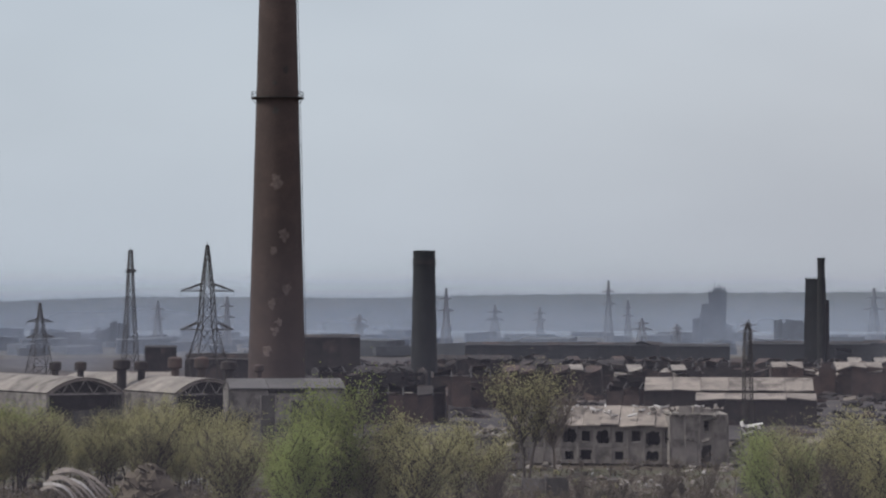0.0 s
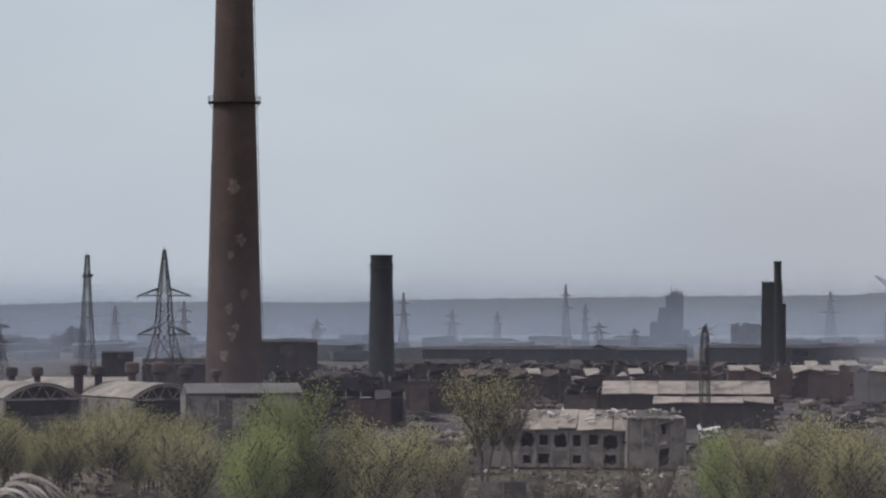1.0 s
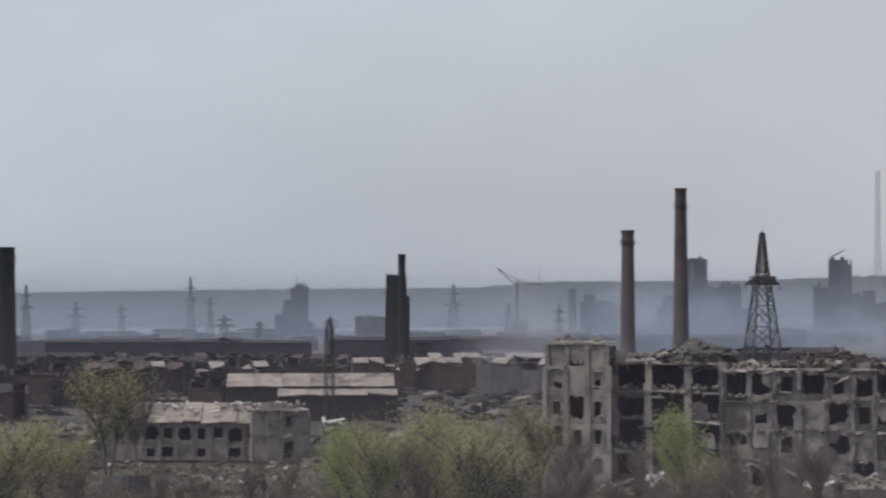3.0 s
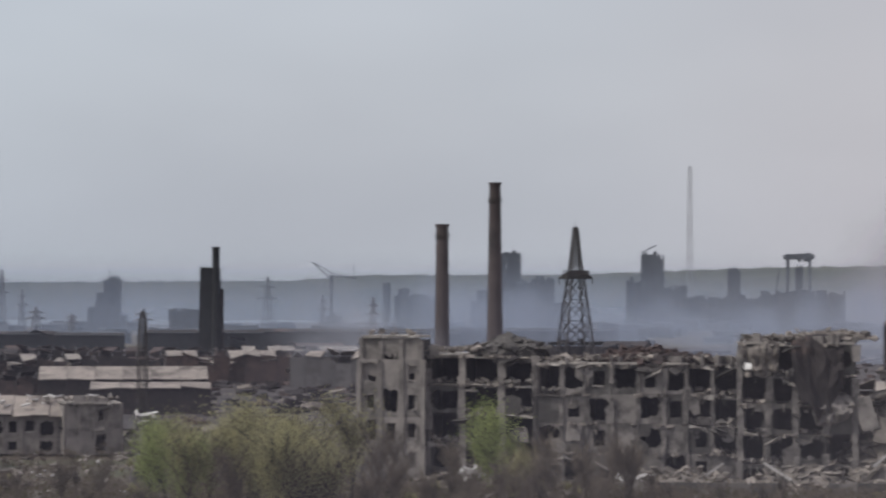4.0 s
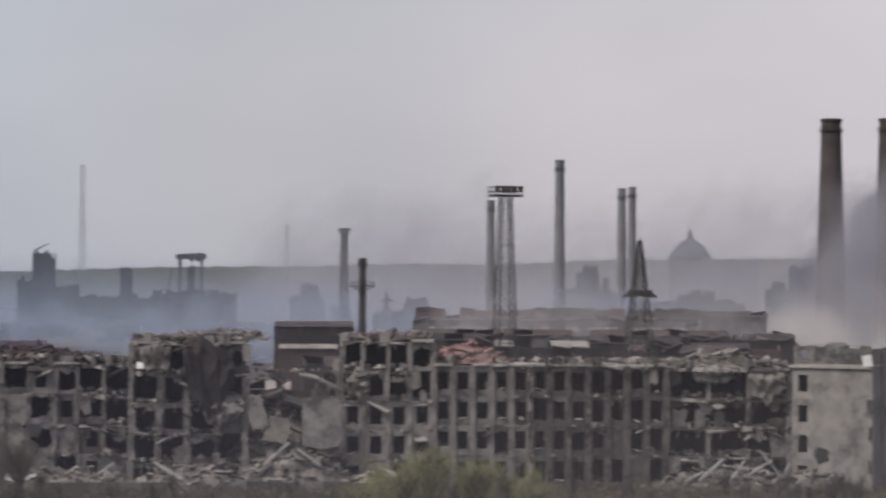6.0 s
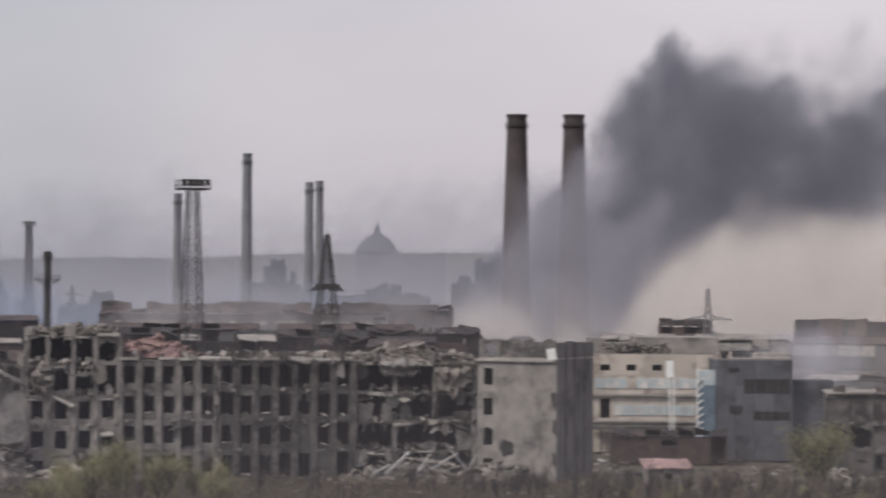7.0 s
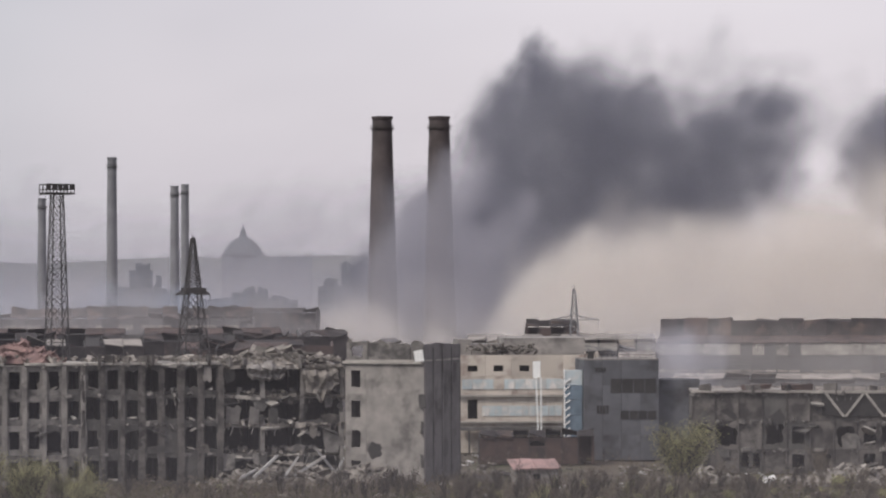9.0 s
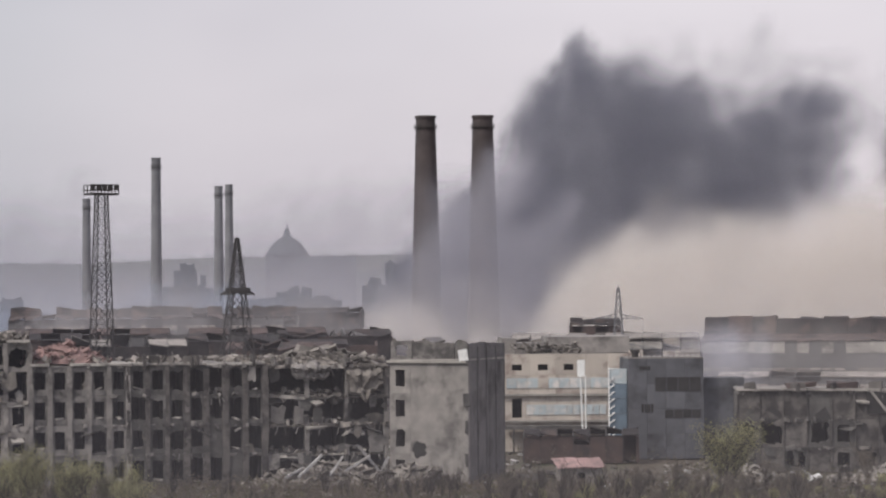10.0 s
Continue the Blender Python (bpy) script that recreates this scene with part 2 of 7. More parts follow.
def airborne(name, colour, amount, attribute=None, noise_scale=0.004, height=None, swing=0.4, east=None, reach=1.0):
    """Smoke or haze: a share of scattering dust, the rest clear air. The share comes from a density attribute, or from the height above ground."""
    m = bpy.data.materials.new(name)
    m.use_nodes = True
    n, l = m.node_tree.nodes, m.node_tree.links
    n.clear()
    o = n.new("ShaderNodeOutputMaterial")
    mixer = n.new("ShaderNodeMixShader")
    clear = n.new("ShaderNodeBsdfTransparent")
    front, back, dust = n.new("ShaderNodeBsdfDiffuse"), n.new("ShaderNodeBsdfTranslucent"), n.new("ShaderNodeMixShader")
    front.inputs[0].default_value = back.inputs[0].default_value = (*colour, 1)
    dust.inputs[0].default_value = 0.4
    if east:
        # the haze turns from blue to lilac-grey towards the fires in the east
        where = n.new("ShaderNodeTexCoord")
        split = n.new("ShaderNodeSeparateXYZ")
        along = n.new("ShaderNodeMapRange")
        along.interpolation_type = "SMOOTHSTEP"
        along.inputs["From Min"].default_value, along.inputs["From Max"].default_value = -0.12 * reach, 0.14 * reach
        hue = n.new("ShaderNodeMix")
        hue.data_type = "RGBA"
        hue.inputs[6].default_value, hue.inputs[7].default_value = (*colour, 1), (*east, 1)
        l.new(where.outputs["Object"], split.inputs[0])
        l.new(split.outputs["X"], along.inputs["Value"])
        l.new(along.outputs[0], hue.inputs["Factor"])
        l.new(hue.outputs[2], front.inputs[0])
        l.new(hue.outputs[2], back.inputs[0])
    l.new(front.outputs[0], dust.inputs[1])
    l.new(back.outputs[0], dust.inputs[2])
    tc = n.new("ShaderNodeTexCoord")
    t = n.new("ShaderNodeTexNoise")
    t.inputs["Scale"].default_value, t.inputs["Detail"].default_value, t.inputs["Roughness"].default_value = noise_scale, 5.0, 0.6
    l.new(tc.outputs["Object"], t.inputs["Vector"])
    r = n.new("ShaderNodeMapRange")
    r.inputs["From Min"].default_value, r.inputs["From Max"].default_value = 0.3, 0.7
    r.inputs["To Min"].default_value, r.inputs["To Max"].default_value = amount * (1 - swing), amount * (1 + swing)
    l.new(t.outputs["Fac"], r.inputs["Value"])
    times = n.new("ShaderNodeMath")
    times.operation, times.use_clamp = "MULTIPLY", True
    l.new(r.outputs[0], times.inputs[0])
    if attribute:
        at = n.new("ShaderNodeAttribute")
        at.attribute_name = attribute
        l.new(at.outputs["Fac"], times.inputs[1])
    else:
        sep = n.new("ShaderNodeSeparateXYZ")
        l.new(tc.outputs["Object"], sep.inputs[0])
        f = n.new("ShaderNodeMapRange")
        f.interpolation_type = "SMOOTHSTEP"
        f.inputs["From Min"].default_value, f.inputs["From Max"].default_value = height[0], height[1]
        f.inputs["To Min"].default_value, f.inputs["To Max"].default_value = 1.0, 0.0
        l.new(sep.outputs["Z"], f.inputs["Value"])
        l.new(f.outputs[0], times.inputs[1])
    l.new(times.outputs[0], mixer.inputs[0])
    l.new(clear.outputs[0], mixer.inputs[1])
    l.new(dust.outputs[0], mixer.inputs[2])
    l.new(mixer.outputs[0], o.inputs[0])
    return m


# ---- building blocks ----
rng = random.Random(7)


def spot(bearing, distance):
    b = radians(bearing)
    return distance * math.sin(b), distance * math.cos(b)


def mesh_of(name, bm, material, smooth=False):
    me = bpy.data.meshes.new(name)
    bm.to_mesh(me)
    bm.free()
    me.materials.append(material)
    if smooth:
        me.polygons.foreach_set("use_smooth", [True] * len(me.polygons))
    return me


def part(name, bm, material, parent, label="", smooth=False):
    """Links a bmesh as one mesh object under a thing or a part."""
    ob = new(name, mesh_of(name, bm, material, smooth))
    ob.parent = parent
    if label:
        ob["label"] = label
    return ob


def solo(name, bm, material, label, category, at=(0, 0, 0), turn=0.0, group="", kind="", smooth=False):
    ob = new(name, mesh_of(name, bm, material, smooth))
    ob.matrix_basis = pose(*at, 0, 0, turn)
    return tagged(ob, label, category, group, kind)


def thing(name, label, category, x, y, z=0.0, turn=0.0, group="", kind=""):
    e = new(name)
    e.empty_display_size = 1.0
    e.matrix_basis = pose(x, y, z, 0, 0, turn)
    return tagged(e, label, category, group, kind)


def facing(name, label, category, bearing, distance, z=0.0, turn=0.0, group="", kind=""):
    x, y = spot(bearing, distance)
    return thing(name, label, category, x, y, z, turn - bearing, group, kind)


def quad(bm, vs):
    return bm.faces.new(vs)


def box(bm, x0, x1, y0, y1, z0, z1, jag=0.0):
    c = [(x0, y0, z0), (x1, y0, z0), (x1, y1, z0), (x0, y1, z0), (x0, y0, z1), (x1, y0, z1), (x1, y1, z1), (x0, y1, z1)]
    v = [bm.verts.new((p[0] + rng.uniform(-jag, jag), p[1] + rng.uniform(-jag, jag), p[2] + rng.uniform(-jag, jag))) for p in c]
    for f in ((3, 2, 1, 0), (4, 5, 6, 7), (0, 1, 5, 4), (1, 2, 6, 5), (2, 3, 7, 6), (3, 0, 4, 7)):
        bm.faces.new([v[i] for i in f])
    return v


def bar(bm, p, q, r, sides=4, r2=None, capped=True):
    p, q = Vector(p), Vector(q)
    d = (q - p).normalized()
    u = d.orthogonal().normalized()
    w = d.cross(u)
    r2 = r if r2 is None else r2
    rings = [[bm.verts.new(c + (u * math.cos(a) + w * math.sin(a)) * rr) for a in (2 * math.pi * i / sides for i in range(sides))] for c, rr in ((p, r), (q, r2))]
    for i in range(sides):
        j = (i + 1) % sides
        bm.faces.new((rings[0][i], rings[0][j], rings[1][j], rings[1][i]))
    if capped:
        bm.faces.new(rings[0][::-1])
        bm.faces.new(rings[1])


def lathe(bm, profile, sides=40, wobble=0.0):
    """A body of revolution from (radius, height) pairs, closed below and above."""
    rings = []
    for r, z in profile:
        rings.append([bm.verts.new(((r + rng.uniform(-wobble, wobble)) * math.cos(a), (r + rng.uniform(-wobble, wobble)) * math.sin(a), z)) for a in (2 * math.pi * i / sides for i in range(sides))])
    for lo, hi in zip(rings, rings[1:]):
        for i in range(sides):
            j = (i + 1) % sides
            bm.faces.new((lo[i], lo[j], hi[j], hi[i]))
    bm.faces.new(rings[0][::-1])
    bm.faces.new(rings[-1])


def chunk(bm, x, y, z, sx, sy, sz, tilt=0.6):
    """One broken lump, slab or beam at any slant."""
    v = box(bm, -sx / 2, sx / 2, -sy / 2, sy / 2, -sz / 2, sz / 2, 0.12 * min(sx, sy, sz) + 0.02)
    m = pose(x, y, z, math.degrees(rng.uniform(-tilt, tilt)), math.degrees(rng.uniform(-tilt, tilt)), rng.uniform(0, 360))
    for p in v:
        p.co = m @ p.co


def fbm(x, y, z=0.0, octaves=4):
    return noise.fractal(Vector((x, y, z)), 1.0, 2.0, octaves)


# ---- the ground, the river, the far slope, the air ----
def ground_sheet():
    bm = bmesh.new()
    ys = [-600, -200, 0, 100] + [180 + 12 * i for i in range(30)] + [560, 620, 700, 800, 950, 1150, 1400, 1700, 2100, 2600, 3200, 4000, 4700]
    rows = []
    for y in ys:
        reach = 500 + 0.75 * max(y, 0)
        row = []
        for i in range(61):
            x = reach * (i / 30 - 1)
            near = 1.0 if 180 < y < 560 else 0.0
            row.append(bm.verts.new((x, y, near * (0.35 * fbm(x * 0.05, y * 0.05) - 0.2) - 0.05)))
        rows.append(row)
    for a, b in zip(rows, rows[1:]):
        for i in range(60):
            bm.faces.new((a[i], a[i + 1], b[i + 1], b[i]))
    solo("ground", bm, EARTH, "dusty grey-brown earth with scrubby dry grass", "ground", kind="structure", smooth=True)


ground_sheet()


def works_yard():
    bm = bmesh.new()
    rows = []
    for d in (500, 620, 760, 900, 1050, 1200, 1340):
        rows.append([bm.verts.new((*spot(-36 + 66 * i / 60, d + 14 * fbm(i * 0.5, d)), 0.12)) for i in range(61)])
    for a, b in zip(rows, rows[1:]):
        for i in range(60):
            bm.faces.new((a[i], a[i + 1], b[i + 1], b[i]))
    solo("yard", bm, CINDER, "black cinder yard of the works", "yard", kind="structure", smooth=True)


works_yard()


def river():
    bm = bmesh.new()
    near, far = [], []
    for i in range(61):
        b = -40 + 30.5 * i / 60
        near.append(bm.verts.new((*spot(b, 2350 + 60 * fbm(i * 0.2, 3) + max(0, i - 45) * 40), 0.1)))
        far.append(bm.verts.new((*spot(b, 3050 + 50 * fbm(i * 0.2, 8)), 0.1)))
    for i in range(60):
        bm.faces.new((near[i], near[i + 1], far[i + 1], far[i]))
    solo("water", bm, WATER, "pale still river water in haze", "water", kind="structure")


river()

# bearing and height of the far slope's skyline
RIDGE = [(-45, 30), (-30, 34), (-27.5, 40), (-22.3, 39), (-20.7, 43), (-15, 47), (-12, 48), (-10.6, 56), (-6.5, 57), (-4.7, 61), (-2.3, 67), (1, 70), (3, 74), (4.6, 73), (6.7, 80), (10, 83), (20, 84), (45, 70)]


def skyline(b):
    return float(np.interp(b, [p[0] for p in RIDGE], [p[1] for p in RIDGE]))


def far_slope():
    bm = bmesh.new()
    rows = []
    for d, share in ((3080, 0.0), (3250, 0.3), (3450, 0.62), (3650, 0.88), (3800, 1.0), (4200, 0.9)):
        row = []
        for i in range(901):
            b = -45 + 90 * i / 900
            top = skyline(b) * share
            rough = 0.0 if share == 0 else 2.2 * fbm(b * 6, d * 0.01) + 1.3 * fbm(b * 40, d * 0.01, 5, 2)
            row.append(bm.verts.new((*spot(b, d), top + rough * share - (0.5 if share == 0 else 0))))
        rows.append(row)
    for lo, hi in zip(rows, rows[1:]):
        for i in range(900):
            bm.faces.new((lo[i], lo[i + 1], hi[i + 1], hi[i]))
    solo("far_slope", bm, WOODS, "long low wooded slope across the river in haze", "hillside", kind="structure", smooth=True)


far_slope()


def haze_bank(distance, colour, amount, height, scale=0.003):
    bm = bmesh.new()
    lo, mid, hi = [], [], []
    for i in range(91):
        b = -45 + 90 * i / 90
        d = distance * (1 + 0.012 * fbm(i * 0.25, distance))
        x, y = spot(b, d)
        lo.append(bm.verts.new((x, y, 0.0)))
        mid.append(bm.verts.new((x * 1.004, y * 1.004, height * 0.5)))
        hi.append(bm.verts.new((x, y, height)))
    for i in range(90):
        bm.faces.new((lo[i], lo[i + 1], mid[i + 1], mid[i]))
        bm.faces.new((mid[i], mid[i + 1], hi[i + 1], hi[i]))
    grey = 0.32 * colour[0] + 0.36 * colour[1] + 0.32 * colour[2]
    m = airborne("haze", colour, amount, None, scale, (height * 0.15, height), 0.4, (grey * 1.08, grey * 1.03, grey * 1.12), distance)
    solo("haze_bank", bm, m, "thin blue-grey haze drifting over the works", "haze", group="haze over the works", kind="stuff", smooth=True)


for bank in ((240, (0.62, 0.61, 0.76), 0.078, 34), (465, (0.62, 0.62, 0.74), 0.03, 50), (760, (0.60, 0.63, 0.75), 0.025, 60), (1135, (0.60, 0.66, 0.80), 0.04, 110), (1400, (0.45, 0.54, 0.69), 0.28, 56), (1820, (0.45, 0.54, 0.69), 0.32, 56), (2280, (0.46, 0.55, 0.70), 0.3, 60), (3070, (0.5, 0.59, 0.73), 0.3, 66)):
    haze_bank(*bank)


def smoke_cloud(name, label, bearing, distance, colour, amount, puffs, span, rise, layers, gap, seed, cell=3.0, noise_scale=0.03, swing=0.5, curls=7, ripple=0.85):
    """Smoke as layer behind layer of thin dust, each layer a bulging sheet whose density comes from a swarm of puffs."""
    r = np.random.RandomState(seed)
    swarm = []
    for x, z, size, power in puffs:
        swarm.append((x, z, size * 0.9, power))
        swarm.append((x, z, size * 1.4, power * 0.22))
        for k in range(curls):
            a, q = r.uniform(0, 2 * math.pi), r.uniform(0.55, 0.98) * size
            swarm.append((x + q * math.cos(a), max(4.0, z + q * math.sin(a)), size * r.uniform(0.22, 0.42), power * r.uniform(0.25, 0.6)))
    px = np.array(swarm, dtype=float)
    nx, nz = int((span[1] - span[0]) / cell) + 1, int((rise[1] - rise[0]) / cell) + 1
    verts, faces, dens = [], [], []
    for k in range(layers):
        depth = (k - (layers - 1) / 2) * gap
        jit = px + np.c_[r.uniform(-0.16, 0.16, len(px)) * px[:, 2], r.uniform(-0.16, 0.16, len(px)) * px[:, 2], r.uniform(-0.14, 0.1, len(px)) * px[:, 2], np.zeros(len(px))]
        first = len(verts)
        for j in range(nz):
            for i in range(nx):
                x, z = span[0] + i * cell, rise[0] + j * cell
                wx = 9 * noise.noise(Vector((x * 0.03, z * 0.03, seed + k * 0.1)))
                wz = 9 * noise.noise(Vector((x * 0.03, z * 0.03, seed + 40 + k * 0.1)))
                fine = noise.fractal(Vector((x * 0.07, z * 0.07, seed + 80 + k * 0.13)), 0.9, 2.1, 4)
                q = ((x + wx - jit[:, 0]) ** 2 + (z + wz - jit[:, 1]) ** 2) / jit[:, 2] ** 2
                d = float((jit[:, 3] * np.exp(-2.2 * q)).sum())
                d = max(0.0, 1.2 * d * (1 + ripple * fine) - 0.08)
                d = 1 - math.exp(-2.0 * d * d / (d + 0.12))
                edge = min(1.0, (x - span[0]) / 12, (span[1] - x) / 12, (rise[1] - z) / 12)
                verts.append((x, depth + 0.8 * wx / 9, max(0.02, z)))
                dens.append(d * max(0.0, edge))
        for j in range(nz - 1):
            for i in range(nx - 1):
                a = first + j * nx + i
                four = (a, a + 1, a + nx + 1, a + nx)
                if max(dens[f] for f in four) > 0.004:
                    faces.append(four)
    me = bpy.data.meshes.new(name)
    me.from_pydata(verts, [], faces)
    at = me.attributes.new("dust_share", "FLOAT", "POINT")
    at.data.foreach_set("value", dens)
    me.polygons.foreach_set("use_smooth", [True] * len(me.polygons))
    me.materials.append(airborne(name, colour, amount, "dust_share", noise_scale, None, swing))
    ob = new(name, me)
    x, y = spot(bearing, distance)
    ob.matrix_basis = pose(x, y, 0, 0, 0, -bearing)
    return tagged(ob, label, "smoke", kind="stuff")


# puffs: across, height, radius, strength (metres from the cloud's own base)
BLACK = [(-58, 18, 18, .5), (-42, 26, 20, .65), (-27, 36, 22, .8), (-16, 50, 24, .9), (-8, 68, 24, 1), (0, 88, 20, 1), (-2, 104, 15, .9), (-2, 117, 10, .7), (-2, 127, 6, .4), (-14, 90, 16, .7), (12, 104, 12, .7), (24, 98, 14, .8), (40, 98, 13, .5),
         (18, 86, 24, 1), (36, 82, 24, 1), (54, 80, 22, .8), (72, 88, 20, .6), (90, 93, 18, .42), (104, 95, 15, .26), (82, 76, 18, .42), (60, 66, 20, .8), (76, 62, 18, .5), (98, 72, 17, .35), (54, 50, 18, .7), (40, 62, 22, .9), (12, 58, 26, 1), (-46, 58, 9, .7), (-48, 44, 12, .7), (-34, 50, 14, .7), (142, 90, 17, .7), (152, 76, 18, .7), (138, 72, 16, .4), (-8, 36, 22, .6), (-24, 20, 20, .6), (-70, 30, 12, .35)]
smoke_cloud("smoke_plume", "thick dark grey smoke plume rolling up behind two tall stacks", 14.63, 1150, (0.165, 0.17, 0.215), 0.165, BLACK, (-110, 190), (0, 150), 14, 5.0, 3, 2.9, 0.03, 0.45, 9, 0.75)
THINNED = [(20, 122, 22, .22), (48, 116, 26, .26), (76, 116, 26, .26), (104, 110, 26, .24), (128, 104, 26, .2), (150, 96, 28, .24), (110, 84, 24, .2), (90, 66, 22, .2), (-14, 104, 18, .16)]
smoke_cloud("smoke_plume", "thin pale grey smoke fraying off the dark plume", 14.63, 1220, (0.4, 0.4, 0.44), 0.15, THINNED, (-70, 200), (30, 165), 6, 12.0, 53, 3.6, 0.02, 0.6, 5, 0.8)
DUST = [(-66, 10, 10, .5), (-55, 13, 12, .55), (-42, 12, 11, .5), (-28, 12, 9, .4), (-6, 14, 10, .7), (4, 21, 13, .9), (14, 29, 14, 1), (28, 31, 14, 1), (46, 34, 16, 1), (64, 35, 17, .95), (84, 38, 19, .9), (108, 41, 21, .8), (132, 42, 23, .7), (20, 15, 14, .9), (44, 18, 16, .9), (70, 18, 18, .9), (100, 18, 20, .9), (130, 18, 20, .9), (0, 30, 14, .12), (24, 44, 14, .12), (100, 56, 24, .12), (136, 58, 24, .16)]
smoke_cloud("dust_cloud", "pale beige dust cloud drifting low over the halls", 14.63, 860, (0.80, 0.75, 0.70), 0.165, DUST, (-100, 170), (0, 100), 13, 4.0, 11, 2.8, 0.025, 0.45, 7, 0.8)
VEIL = [(-37, 11, 11, .5), (-25, 17, 14, .6), (-14, 21, 15, .6), (-2, 25, 16, .6), (10, 25, 16, .65), (19, 29, 15, .65), (23, 17, 14, .6), (8, 38, 14, .45), (-12, 34, 12, .4), (-50, 12, 10, .3), (30, 40, 14, .4), (-4, 44, 16, .4), (10, 48, 18, .75), (-3, 54, 7, .9), (-2, 47, 8, .7), (14, 60, 13, .4), (-14, 60, 14, .12)]
smoke_cloud("smoke_veil", "thin lilac-grey smoke lying round the feet of two tall stacks", 12.3, 950, (0.47, 0.46, 0.51), 0.15, VEIL, (-75, 60), (0, 84), 8, 3.0, 17, 2.2, 0.02, 0.4, 4)
EASTERN = [(x, 48 + 10 * math.sin(x * 0.02), 75, .55) for x in range(-330, 560, 70)]
smoke_cloud("ground_haze", "lilac-grey smoke haze hanging before the far slope", 8.5, 2360, (0.54, 0.53, 0.58), 0.165, EASTERN, (-480, 640), (0, 170), 6, 12.0, 47, 14.0, 0.004, 0.4, 2, 0.3)
VALLEY = [(x, 24 + 6 * math.sin(x * 0.05), 34, .5) for x in range(-150, 170, 36)]
smoke_cloud("ground_haze", "lilac-grey haze lying among the far works blocks", 6.6, 1360, (0.5, 0.5, 0.56), 0.15, VALLEY, (-220, 240), (0, 80), 4, 10.0, 71, 8.0, 0.008, 0.4, 2, 0.4)
FOG = [(x, 9 + 3 * math.sin(x), 17 + 4 * math.cos(x * 0.3), .5) for x in range(-165, 150, 18)]
smoke_cloud("ground_haze", "low blue-grey smoke haze lying over the yards", 0.3, 1020, (0.46, 0.53, 0.66), 0.165, FOG, (-200, 180), (0, 44), 7, 6.0, 31, 3.0, 0.012, 0.4, 2)
DRIFT = [(-14, 10, 12, .4), (-2, 15, 13, .5), (10, 13, 12, .45), (22, 9, 10, .3), (-6, 26, 9, .25)]
smoke_cloud("smoke_drift", "pale smoke drifting up between wrecked sheds", -10.9, 840, (0.62, 0.65, 0.72), 0.15, DRIFT, (-42, 50), (0, 46), 5, 5.0, 37, 2.0, 0.03, 0.5, 4)
DRIFT_WEST = [(-30, 8, 14, .4), (-10, 10, 15, .5), (12, 9, 15, .45), (32, 8, 13, .4), (52, 9, 13, .35)]
smoke_cloud("smoke_drift", "pale blue smoke lying behind the barrel-roofed halls", -28.0, 1050, (0.55, 0.61, 0.71), 0.15, DRIFT_WEST, (-70, 90), (0, 36), 5, 6.0, 41, 2.6, 0.02, 0.5, 3)
WISP = [(-8, 9, 8, .6), (-3, 15, 7, .7), (3, 17, 6, .6), (8, 12, 7, .4)]
SETTLED = [(x, 10 + 2 * math.sin(x * 0.4), 11 + 2 * math.cos(x), .45) for x in range(-60, 80, 11)]
smoke_cloud("dust_haze", "thin beige dust hanging before the long halls", 18.5, 610, (0.62, 0.58, 0.56), 0.1, SETTLED, (-85, 105), (0, 34), 4, 6.0, 29, 2.0, 0.02, 0.5, 3)
DUSTFRONT = [(x, 9 + 3 * math.cos(x * 0.7), 13 + 2 * math.sin(x), .5) for x in range(-72, 34, 9)]
smoke_cloud("dust_haze", "pale dust rolling over the roofs at the foot of the stacks", 10.4, 660, (0.58, 0.55, 0.56), 0.14, DUSTFRONT, (-100, 60), (0, 40), 5, 4.0, 61, 2.4, 0.03, 0.6, 4)
smoke_cloud("smoke_wisp", "small pale smoke wisp behind the grey block", 17.0, 520, (0.68, 0.68, 0.76), 0.13, WISP, (-24, 44), (0, 34), 7, 1.5, 23, 1.4, 0.06)


